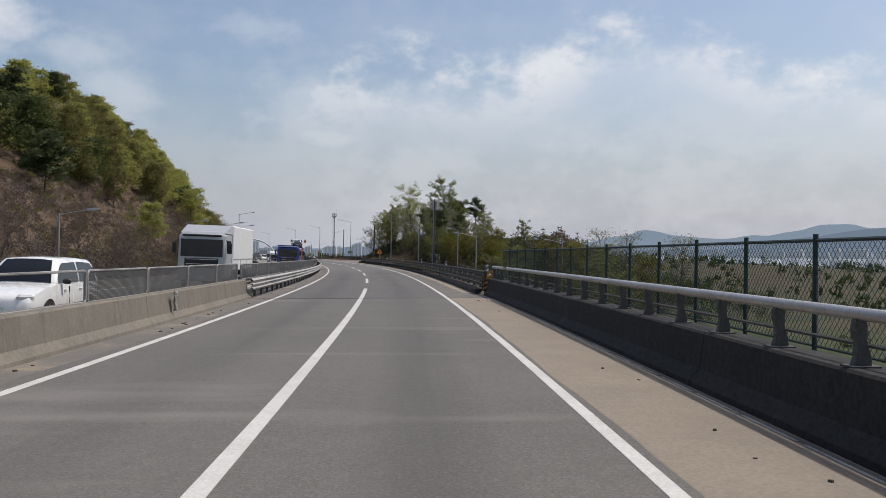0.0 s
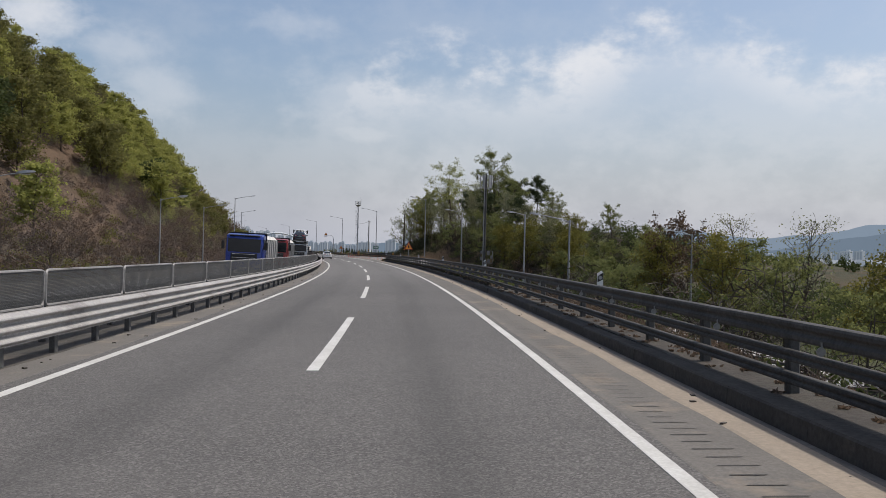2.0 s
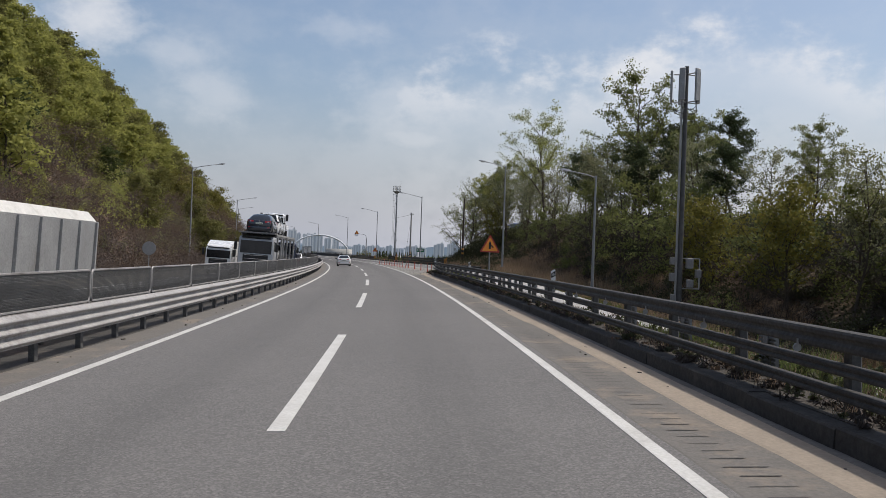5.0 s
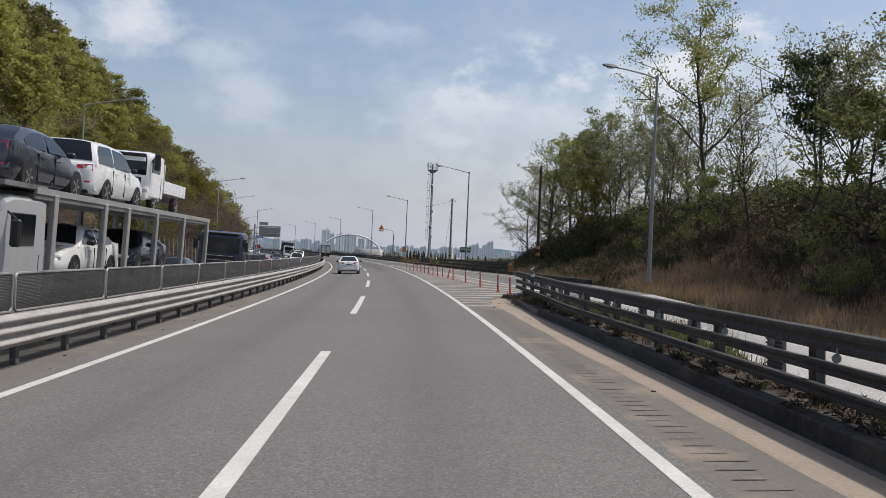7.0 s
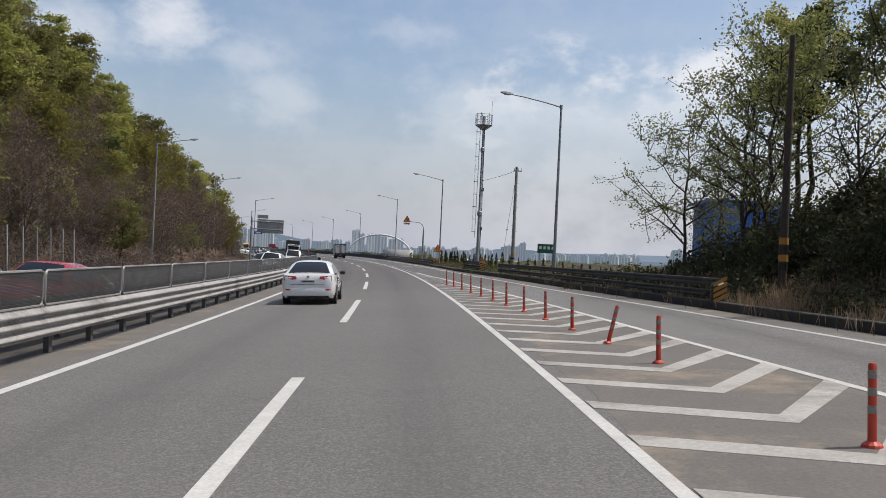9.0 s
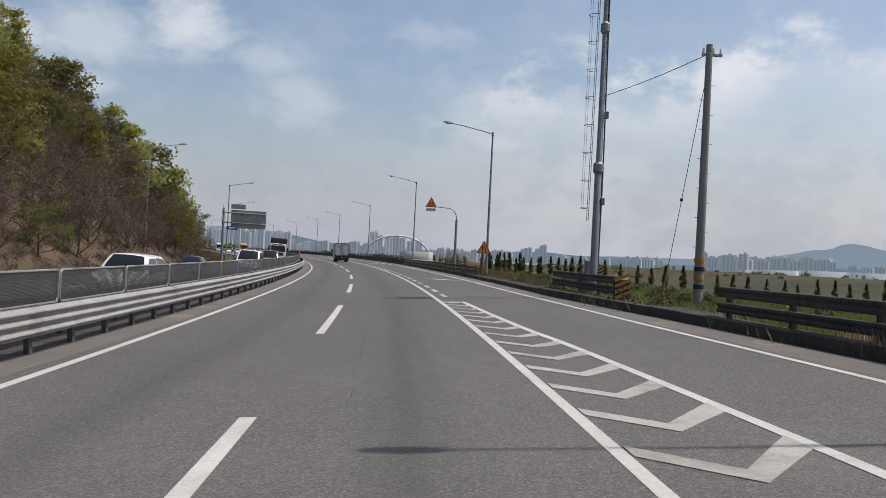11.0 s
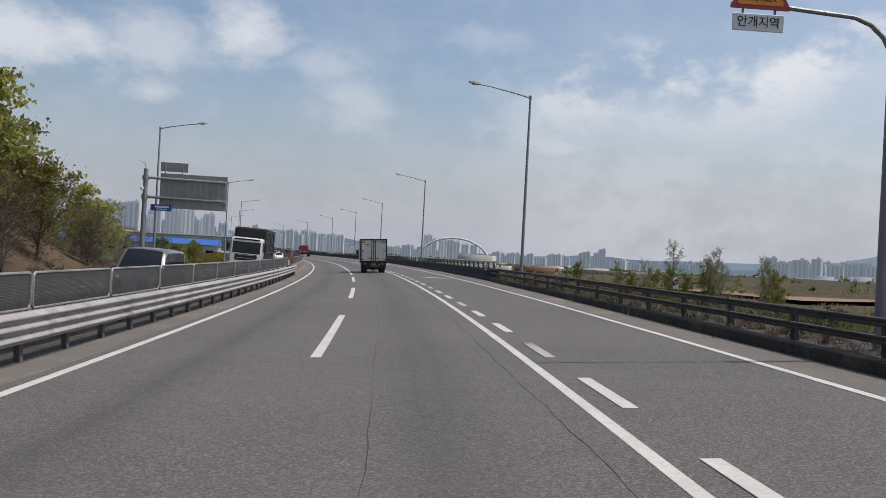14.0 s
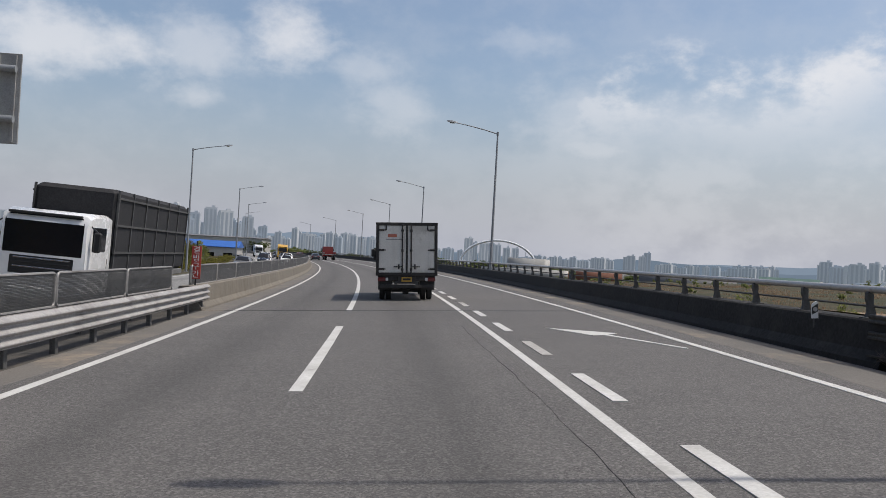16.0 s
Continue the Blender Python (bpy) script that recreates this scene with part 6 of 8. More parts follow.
sign = thing("green_sign", "small green direction sign with white bars on posts", "road sign", upright(231.0, 10.6, 0.0))
for x in (-0.45, 0.45):
    part("post", Shape().tube([(x, 0.03, -0.6), (x, 0.03, 2.3)], 0.035, 8), POLE, sign)
board = part("board", Shape().box((0, 0, 2.05), (1.25, 0.03, 0.62), bevel=0.01), SIGN_GREEN, sign, "green board")
for x in (-0.42, -0.14, 0.14, 0.42):
    part("bar", Shape().box((x, -0.02, 2.1), (0.17, 0.008, 0.2)), SIGN_WHITE, board)

sign = thing("round_sign", "grey back of a round road sign on a post", "road sign", upright(148.9, -16.7, 0.0))
part("post", Shape().tube([(0, 0, -0.3), (0, 0, 2.2)], 0.035, 8), POLE, sign)
part("disc", Shape().tube([(0, -0.05, 2.15), (0, -0.02, 2.15)], 0.48, 24), GALV, sign, "plain grey sign back")

# overhead sign seen from behind
g_sign = thing("overhead_sign", "grey ribbed back of an overhead direction sign on a mast", "gantry sign", upright(350.0, -17.75, 0.0))
part("mast", Shape().tube([(0, 0, -0.6), (0, 0, 8.3)], [0.2, 0.17], 14), POLE, g_sign, smooth=True)
for z in (7.62, 6.12):
    part("beam", Shape().tube([(0, 0, z), (6.15, 0, z - 0.08)], 0.11, 10), POLE, g_sign, smooth=True)
    part("collar", Shape().tube([(0, 0, z - 0.18), (0, 0, z + 0.18)], 0.25, 12), POLE, g_sign)
board = part("board", Shape().box((3.65, 0.22, 6.68), (5.15, 0.05, 2.72), bevel=0.015), GALV, g_sign, "dull grey aluminium sign back")
for i in range(11):
    part("rib", Shape().box((1.25 + 0.48 * i, 0.17, 6.68), (0.07, 0.06, 2.6)), GALV, board)
top = part("small_board", Shape().box((2.1, 0.2, 8.55), (2.1, 0.05, 0.72), bevel=0.012), GALV, g_sign)
for x in (1.45, 2.75):
    part("bracket", Shape().box((x, 0.12, 8.2), (0.07, 0.07, 1.3)), GALV, top)
blue = part("blue_sign", Shape().box((1.3, -0.12, 5.32), (1.6, 0.04, 0.5), bevel=0.01), SIGN_BLUE, g_sign, "small blue name board")
part("bar", Shape().box((1.35, -0.145, 5.38), (1.05, 0.008, 0.13)), SIGN_WHITE, blue)
part("bar", Shape().box((1.35, -0.145, 5.2), (0.8, 0.008, 0.06)), SIGN_WHITE, blue)
part("camera_box", Shape().box((-0.2, -0.2, 6.75), (0.22, 0.4, 0.25), bevel=0.03), SIGN_WHITE, g_sign)
part("solar_arm", Shape().tube([(0, 0, 8.3), (-0.1, 0, 8.7), (-0.55, 0, 8.95)], 0.03, 6), GALV, g_sign)

# phone mast with panel antennas
mast = thing("phone_mast", "steel phone mast with panel antennas and cabinets", "mast", upright(128.3, 14.1, -1.3))
part("pole", Shape().tube([(0, 0, -0.6), (0, 0, 12.4)], [0.14, 0.10], 14), POST, mast, smooth=True)
part("cable_duct", Shape().tube([(-0.2, 0, 0), (-0.19, 0, 10.6)], 0.06, 8), GALV, mast)
for i, a in enumerate((0.3, 1.55, 2.8, 4.1, 5.2)):
    x, y = 0.62 * math.cos(a), 0.62 * math.sin(a)
    arm = part("antenna_arm", Shape().tube([(0, 0, 10.6), (x, y, 10.6)], 0.03, 6).tube([(0, 0, 12.0), (x, y, 12.0)], 0.03, 6), GALV, mast)
    part("panel_antenna", Shape().box((0, 0, 0), (0.12, 0.30, 1.6), bevel=0.03), GALV, arm, at=Matrix.Translation((x * 1.15, y * 1.15, 11.4)) @ Matrix.Rotation(a, 4, "Z"))
    part("feeder_cable", Shape().tube([(x * 1.1, y * 1.1, 10.6), (x * 1.05, y * 1.05, 10.3), (x * 0.6, y * 0.6, 10.2), (0, 0, 10.35)], 0.018, 5), BLACK, arm)
part("cable_hoop", Shape().tube([(0.6 * math.cos(t), 0.6 * math.sin(t) * 0.4, 10.25 - 0.25 * abs(math.sin(t))) for t in np.linspace(0, 6.28, 18)], 0.02, 6), BLACK, mast)
for z, x, k in ((2.6, 0.45, (0.34, 0.22, 0.5)), (2.1, 0.9, (0.28, 0.2, 0.42)), (1.6, 0.5, (0.32, 0.2, 0.4)), (1.9, -0.42, (0.26, 0.2, 0.42)), (2.7, -0.42, (0.24, 0.2, 0.36)), (0.9, -0.35, (0.2, 0.2, 0.3))):
    part("cabinet", Shape().box((x, -0.1, z), k, bevel=0.02), GALV_DIRTY, mast)
part("bracket", Shape().box((0.45, 0, 2.85), (1.1, 0.05, 0.05)).box((0.45, 0, 1.35), (1.1, 0.05, 0.05)).box((1.0, 0, 2.1), (0.05, 0.05, 1.5)), GALV, mast)

# tall mast with platform and caged ladder
tower = thing("cell_tower", "tall grey steel mast with a caged ladder and a ring platform", "mast", upright(250.2, 8.52, 0.0))
part("pole", Shape().tube([(0, 0, -0.8), (0, 0, 5.3), (0, 0, 5.35), (0, 0, 14.0)], [0.165, 0.15, 0.125, 0.09], 16), POLE, tower, smooth=True)
part("collar", Shape().tube([(0, 0, 5.0), (0, 0, 5.1), (0, 0, 5.4), (0, 0, 5.5)], [0.15, 0.22, 0.22, 0.13], 12), POLE, tower)
part("collar", Shape().tube([(0, 0, 10.7), (0, 0, 10.8), (0, 0, 11.1), (0, 0, 11.2)], [0.12, 0.19, 0.19, 0.11], 12), POLE, tower)
part("cable", Shape().tube([(0.15, -0.06, 0.2), (0.17, -0.06, 5.3), (0.10, -0.06, 13.0)], 0.03, 6), POST, tower)
lad = part("ladder", Shape().tube([(-0.36, -0.14, 3.1), (-0.28, -0.14, 13.2)], 0.013, 5).tube([(-0.36, 0.14, 3.1), (-0.28, 0.14, 13.2)], 0.013, 5), POLE, tower)
rungs = Shape()
for k in range(33):
    z = 3.2 + 0.3 * k
    rungs.tube([(-0.36 + 0.0078 * (z - 3.1), -0.14, z), (-0.36 + 0.0078 * (z - 3.1), 0.14, z)], 0.008, 5)
part("rung_set", rungs, POLE, lad)
for k in range(9):
    z = 3.6 + 1.12 * k
    part("cage_hoop", Shape().tube([(-0.34 - 0.34 * math.sin(t), 0.27 * math.cos(t), z) for t in np.linspace(0, 3.14, 9)], 0.012, 5), POST, lad)
for t in (0.9, 2.25):
    part("cage_bar", Shape().tube([(-0.34 - 0.34 * math.sin(t), 0.27 * math.cos(t), 3.6), (-0.32 - 0.34 * math.sin(t), 0.27 * math.cos(t), 12.8)], 0.007, 5), POLE, lad)
for z in (3.9, 7.4):
    part("junction_box", Shape().box((0.2, -0.08, z), (0.16, 0.14, 0.3), bevel=0.015), GALV_DIRTY, tower)
plat = part("platform", Shape().tube([(0, 0, 12.7), (0, 0, 13.1), (0, 0, 13.16)], [0.14, 0.70, 0.75], 20), POLE, tower)
for z in (13.6, 14.1):
    part("hoop_rail", Shape().tube([(0.75 * math.cos(t), 0.75 * math.sin(t), z) for t in np.linspace(0, 6.283, 21)], 0.02, 5), POLE, plat)
for k in range(10):
    t = 6.283 * k / 10
    part("baluster", Shape().tube([(0.75 * math.cos(t), 0.75 * math.sin(t), 13.1), (0.75 * math.cos(t), 0.75 * math.sin(t), 14.1)], 0.018, 5), POLE, plat)
for k in range(5):
    t = 6.283 * k / 5 + 0.4
    part("antenna", Shape().tube([(0.6 * math.cos(t), 0.6 * math.sin(t), 13.2), (0.6 * math.cos(t), 0.6 * math.sin(t), 14.25)], 0.04, 8), SIGN_WHITE, tower)
part("spike", Shape().tube([(0.7, 0, 13.2), (0.7, 0, 15.4)], 0.014, 5), POLE, tower)
cab = thing("power_cabinet", "grey power cabinet beside the mast's foot", "cabinet", upright(250.9, 8.55, 0.0))
part("cabinet_body", Shape().box((0, 0, 0.65), (0.42, 0.4, 1.6), bevel=0.02), GALV_DIRTY, cab)
part("cabinet_roof", Shape().box((0, 0, 1.48), (0.5, 0.48, 0.05), bevel=0.01), GALV, cab)
board = part("warning_board", Shape().box((0.36, -0.24, 1.1), (0.36, 0.02, 0.5)), SIGN_BLACK, cab, "black board with amber stripes")
for i in range(3):
    part("stripe", Shape().prism([(-0.16, 0.0), (0.16, 0.16), (0.16, 0.25), (-0.16, 0.09)], 0.006), STRIPE_Y, board, at=Matrix.Translation((0.36, -0.255, 0.82 + 0.15 * i)))

POLE_CONC = surface("pole_concrete", (0.33, 0.32, 0.30), (0.25, 0.24, 0.225), 1.5, 18, 0.85, bump=0.2)
# utility pole and its wires
up = thing("utility_pole", "grey concrete utility pole with striped foot and insulators", "utility pole", upright(244.3, 10.62, 0.0))
part("pole", Shape().tube([(0, 0, -0.8), (0, 0, 8.9)], [0.17, 0.11], 14), POLE_CONC, up, smooth=True)
for k in range(12):
    part("step_peg", Shape().tube([(0, 0, 2.0 + 0.5 * k), (0.24 if k % 2 else -0.24, 0, 2.02 + 0.5 * k)], 0.012, 5), GALV, up)
for k in range(4):
    part("warning_band", Shape().tube([(0, 0, 0.6 + 0.3 * k), (0, 0, 0.75 + 0.3 * k)], 0.178, 14), STRIPE_Y if k % 2 else SIGN_BLACK, up)
part("crossarm", Shape().box((0.1, 0, 8.55), (0.7, 0.08, 0.08)), GALV, up)
for x in (-0.2, 0.15, 0.4):
    part("insulator", Shape().tube([(x, 0, 8.6), (x, 0, 8.78)], [0.05, 0.035], 8), SIGN_WHITE, up)
part("guy_wire", Shape().tube([(-0.05, 0, 7.9), (-0.75, 1.4, 0.3)], 0.012, 5).tube([(-0.44, 0.78, 3.7), (-0.45, 0.8, 3.6)], 0.05, 6), BLACK, up)
part("guy_guard", Shape().tube([(-0.65, 1.2, 1.4), (-0.76, 1.42, 0.2)], 0.035, 6), STRIPE_Y, up)
for name, a, b in (("power_wire", P(244.3, 10.62, 8.6), P(250.2, 8.65, 8.2)),):
    mid = [a.lerp(b, t) - Vector((0, 0, 4 * t * (1 - t) * (b - a).length * 0.012)) for t in np.linspace(0, 1, 12)]
    wire = thing(name, "thin black power wire hanging from the utility pole", "cable")
    part("strand", Shape().tube(mid, 0.014, 5), BLACK, wire)



wood_pole = thing("utility_pole", "dark weathered pole with black and amber bands at the mound's foot", "utility pole", upright(200.4, 12.5, 0.35))
part("pole", Shape().tube([(0, 0, -0.6), (0, 0, 8.6)], [0.15, 0.09], 12), BARK, wood_pole, smooth=True)
for k in range(4):
    part("warning_band", Shape().tube([(0, 0, 0.9 + 0.28 * k), (0, 0, 1.12 + 0.28 * k)], 0.155, 12), STRIPE_Y if k % 2 else SIGN_BLACK, wood_pole)
# slim pale posts at the foot of the wooded slope
post_me = Shape().box((0, 0, 1.4), (0.06, 0.06, 3.2), bevel=0.008).mesh("post", GALV)
slope_fence = structure("slope_fence", None, "row of slim pale steel posts at the foot of the slope", "fence")
for k in range(19):
    part("post", post_me, GALV, slope_fence, at=stand(191.5 + 1.95 * k, -18.9, 0.05))


# striped crash cushions at rail ends
def crash_block(s, d, w, h, label):
    root = thing("crash_block", label, "crash cushion", stand(s, d, 0.0))
    part("drum", Shape().box((0, 0.12, h / 2 + 0.12), (w, 0.28, h), bevel=0.1), SIGN_BLACK, root, smooth=False)
    for i in range(4):
        z = 0.24 + i * h / 4.2
        sh = Shape().prism([(-w / 2 + 0.03, z), (w / 2 - 0.03, z + 0.22), (w / 2 - 0.03, z + 0.34), (-w / 2 + 0.03, z + 0.12)], 0.01)
        part("stripe", sh, STRIPE_Y, root, "faded amber stripe", at=Matrix.Translation((0, -0.03, -0.05)))
    return root


crash_block(245.0, 8.25, 0.62, 0.85, "black and amber striped end of the rail")
crash_block(277.75, 8.05, 0.36, 0.75, "black and amber striped block at the lamp's foot")
crash_block(199.7, 10.2, 0.5, 0.75, "black and amber striped end of the slip lane rail")
crash_block(17.2, 4.15, 0.5, 0.8, "striped crash block at the parapet's end")


# reflector plates on the rails
def reflector(s, d, h):
    root = thing("reflector", "white delineator plate with a black slash and round reflector", "delineator", stand(s, d, h), group="delineators on the rails")
    part("plate", Shape().prism([(-0.065, -0.11), (0.065, -0.11), (0.065, 0.17), (0.03, 0.21), (-0.065, 0.15)], 0.02), SIGN_WHITE, root)
    part("slash", Shape().prism([(-0.06, -0.04), (0.06, 0.02), (0.06, 0.17), (-0.06, 0.09)], 0.006), SIGN_BLACK, root, at=Matrix.Translation((0, -0.014, 0)))
    part("lens", Shape().tube([(0, -0.026, 0.06), (0, -0.018, 0.06)], 0.042, 14), GALV, root)
    part("stalk", Shape().box((0, 0.02, -0.18), (0.03, 0.02, 0.2)), POST, root)


for s in (17.9, 40.5, 63.2, 87.0, 110.4, 133.8, 157.0):
    reflector(s, 4.2, 1.12)
for s, d in ((285.0, 7.5), (302.5, 7.5), (318.0, 7.6), (334.5, 7.8)):
    reflector(s, d, 0.98)
reflector(338.8, 7.55, 0.75)
disc_me = Shape().tube([(-0.075, -0.02, 0), (-0.075, -0.008, 0)], 0.045, 14).box((-0.06, 0, 0.05), (0.02, 0.012, 0.08)).mesh("reflector_disc", GALV)
rail_ob = bpy.data.objects["roadside_rail"]
for k in range(50):
    s = 21.5 + 2.82 * k
    part("reflector_disc", disc_me, GALV, rail_ob, "dull round reflector", at=stand(s, 4.02 + float(np.interp(s, [17, 150, 164.2], [0, 0, 0.75])), 0.79))


# ribbed grey panels standing behind the rail
PANEL = surface("ribbed_panel", (0.22, 0.22, 0.21), (0.15, 0.15, 0.145), 2.5, 25, 0.75, bump=0.1, stain=(0.10, 0.10, 0.09), amount=0.3)
zig = [(0.025, 0.09), (0.025, 0.71), (-0.02, 0.71)]
for k in range(12):
    z = 0.70 - 0.05 * k
    zig += [(-0.02, z), (-0.045, z - 0.008), (-0.045, z - 0.022), (-0.02, z - 0.03)]
zig.append((-0.02, 0.09))
rib_me = Shape().prism(zig, 0.46).mesh("panel", PANEL)
round_me = Shape().tube([(-0.06, 0, 0.56), (-0.045, 0, 0.56)], 0.07, 14).mesh("round_reflector", GALV)
for k in range(20):
    s = 97.0 + 3.3 * k
    root = thing("rail_panel", "grey ribbed panel with a dull round reflector behind the rail", "delineator", stand(s, 4.62 + float(np.interp(s, [140, 164], [0, 0.6])), 0.10), group="ribbed panels behind the rail")
    part("panel", rib_me, PANEL, root)
    part("round_reflector", round_me, GALV, root)


# flexible posts in the gore
def flex_post(s, d, lean=0.0):
    root = thing("flexible_post", "leaning orange flexible post with pale bands" if lean else "orange flexible post with pale reflective bands on the hatching", "delineator post", stand(s, d, 0.012) @ Matrix.Rotation(radians(lean), 4, "Y"), group="orange posts in the gore")
    if "post" not in FLEX:
        FLEX["post"] = Shape().tube([(0, 0, 0), (0, 0, 0.74), (0, 0, 0.76)], [0.042, 0.038, 0.025], 12).mesh("tube", ORANGE, True)
        FLEX["foot"] = Shape().tube([(0, 0, -0.004), (0, 0, 0.02), (0, 0, 0.05)], [0.10, 0.09, 0.05], 12).mesh("foot", ORANGE)
        FLEX["band"] = Shape().tube([(0, 0, 0), (0, 0, 0.075)], [0.0425, 0.042], 12).mesh("band", surface("band", (0.34, 0.32, 0.29), (0.22, 0.20, 0.18), 4, 30, 0.5))
    part("tube", FLEX["post"], ORANGE, root)
    part("foot", FLEX["foot"], ORANGE, root)
    for z in (0.30, 0.46, 0.62):
        part("band", FLEX["band"], None, root, "dirty pale band", at=Matrix.Translation((0, 0, z)))


FLEX = {}
for s in (165.4, 168.6, 174.4, 180.3, 186.3, 189.3, 192.3, 195.3, 198.4, 201.6, 204.6, 207.6, 210.7, 213.8, 217.0, 220.2):
    flex_post(s, float(np.interp(s, [165, 180, 190, 204, 222], [4.7, 4.33, 4.02, 3.57, 2.92])), 14.0 if s == 189.3 else 0.0)


# chain-link fence beside the bridge
def link_fence(s0, n, d, h0, h1, label, gap=2.2, mat=None):
    root = structure("link_fence", None, label, "fence")
    H = h1 - h0
    net = Shape()
    step = 0.11
    k = -int(H / step)
    while k * step < gap:
        for sx in (1, -1):
            x0, z0, x1, z1 = k * step, 0.0, k * step + H, H
            if x0 < 0:
                z0, x0 = -x0, 0.0
            if x1 > gap:
                z1, x1 = H - (x1 - gap), gap
            if x1 - x0 > 0.02:
                a, b = (0, x0, z0), (0, x1, z1)
                if sx < 0:
                    a, b = (0, gap - x0, z0), (0, gap - x1, z1)
                net.tube([a, b], 0.0035, 3, caps=False)
        k += 1
    net_me = net.mesh("wire_net", GREEN_POST)
    post_me = Shape().tube([(0, 0, -1.4), (0, 0, H + 0.08)], 0.034, 8).mesh("fence_post", GREEN_POST)
    bar_me = Shape().tube([(0, 0, H), (0, gap, H)], 0.024, 6).tube([(0, 0, 0.02), (0, gap, 0.02)], 0.018, 6).mesh("fence_bar", GREEN_POST)
    for i in range(n):
        s = s0 + gap * i
        a, b = P(s, d, h0), P(s + gap, d, h0)
        m = Matrix.Translation(a) @ (b - a).to_track_quat("Y", "Z").to_matrix().to_4x4()
        post = part("fence_post", post_me, GREEN_POST, root, at=m)
        bar = part("fence_bar", bar_me, GREEN_POST, root, at=m)
        part("wire_net", net_me, GREEN_POST, bar, "fine chain-link netting")
    return root


link_fence(-21.9, 19, 5.2, 0.62, 1.95, "dark green chain-link fence beside the bridge")
structure("bridge_edge", sweep("bridge_edge", [(4.6, -1.5), (4.6, 0.45), (5.6, 0.45), (5.6, -1.5)], -120, 20.3, KERB, 4.0), "dirty concrete ledge behind the parapet", "bridge")
# blue tarpaulin and litter at the rail's end
tarp = Shape()
rng = np.random.default_rng(5)
rings = []
for i in range(7):
    u = i / 6
    rings.append([(0.55 * (u - 0.5) + 0.1 * math.cos(a), 0.16 * math.cos(a) * (1 - abs(u - 0.5)) + rng.normal(0, 0.025), 0.10 + 0.11 * math.sin(a) * (1.1 - abs(2 * u - 1)) + rng.normal(0, 0.02)) for a in np.linspace(0, 6.283, 10, endpoint=False)])
tarp.loft(rings)
t_ob = thing("tarpaulin", "crumpled blue tarpaulin dumped at the rail's end", "tarpaulin", stand(163.2, 4.75, 0.0))
part("bundle", tarp, BLUE_SHEET, t_ob)
sack = thing("plastic_sheet", "crumpled clear plastic sheet hanging on the barrier", "litter", stand(2.2, -5.98, 0.55))
rings = []
for i in range(6):
    u = i / 5
    rings.append([(0.03 + 0.05 * math.sin(a) + rng.normal(0, 0.01), (0.16 - 0.13 * u) * math.cos(a) + rng.normal(0, 0.02), 0.22 - 0.5 * u + rng.normal(0, 0.02)) for a in np.linspace(0, 6.283, 9, endpoint=False)])
part("sheet", Shape().loft(rings), surface("plastic_film", (0.34, 0.34, 0.31), (0.22, 0.22, 0.20), 6, 30, 0.3, bump=0.5), sack)
# grit and scraps by the kerbs
litter = Shape()
rl = random.Random(12)
for k in range(260):
    s, d = rl.uniform(-20, 160), rl.choice((rl.uniform(3.0, 3.5), rl.uniform(-5.7, -5.2), rl.uniform(3.8, 4.6)))
    z = 0.12 if d > 3.75 and s > 17 else 0.0
    q = rl.uniform(0.015, 0.05)
    litter.box(P(s, d, z + q * 0.3), (q * rl.uniform(0.6, 2.2), q, q * 0.6), m=Matrix.Rotation(rl.uniform(0, 3), 3, "Z"))
tagged(new("grit", litter.mesh("grit", surface("grit", (0.12, 0.10, 0.085), (0.05, 0.045, 0.04), 9, 40, 0.9))), "loose grit and scraps along the kerb", "litter", kind="stuff")


# ---- vehicles ----
CAR_WHITE = plain("white_car_paint", (0.78, 0.78, 0.77), 0.25, coat=0.7, wear=0.05)
CAR_DARK = plain("dark_blue_car_paint", (0.02, 0.024, 0.035), 0.22, coat=0.8, wear=0.05)
CAR_GREY = plain("grey_car_paint", (0.17, 0.17, 0.17), 0.28, metal=0.4, coat=0.6, wear=0.05)
CAR_RED = plain("red_car_paint", (0.32, 0.02, 0.02), 0.25, coat=0.7, wear=0.05)
TRUCK_BLUE = plain("blue_truck_paint", (0.012, 0.035, 0.24), 0.3, coat=0.5, wear=0.1)
TRUCK_RED = plain("red_truck_paint", (0.22, 0.018, 0.016), 0.35, coat=0.4, wear=0.15)
TRUCK_GREY = plain("grey_truck_paint", (0.42, 0.43, 0.44), 0.35, metal=0.15, wear=0.1)
TRUCK_NAVY = plain("navy_truck_paint", (0.03, 0.035, 0.06), 0.3, coat=0.4, wear=0.1)
TRUCK_YELLOW = plain("yellow_truck_paint", (0.65, 0.36, 0.03), 0.35, coat=0.3, wear=0.15)
BOX_WHITE = surface("cargo_box_panel", (0.70, 0.685, 0.64), (0.57, 0.555, 0.51), 0.9, 20, 0.55, bump=0.05, stain=(0.34, 0.32, 0.28), amount=0.3, drip=0.34)
BOX_CLEAN = plain("white_cargo_panel", (0.74, 0.74, 0.73), 0.4, wear=0.08)
CHROME = plain("chrome", (0.7, 0.7, 0.7), 0.15, metal=1.0, wear=0.02)
RIM = plain("alloy_rim", (0.45, 0.45, 0.45), 0.3, metal=0.8)
LAMP_RED = plain("tail_lamp_red", (0.42, 0.012, 0.016), 0.15, coat=0.6, wear=0.02)
LAMP_CLEAR = plain("clear_lamp", (0.62, 0.62, 0.62), 0.12, metal=0.3, coat=0.6, wear=0.02)
PLATE = plain("number_plate", (0.62, 0.66, 0.58), 0.45)
NET_BLACK = surface("black_cargo_cover", (0.03, 0.03, 0.032), (0.018, 0.018, 0.02), 1.5, 20, 0.8, bump=0.3)
WHEEL = {}


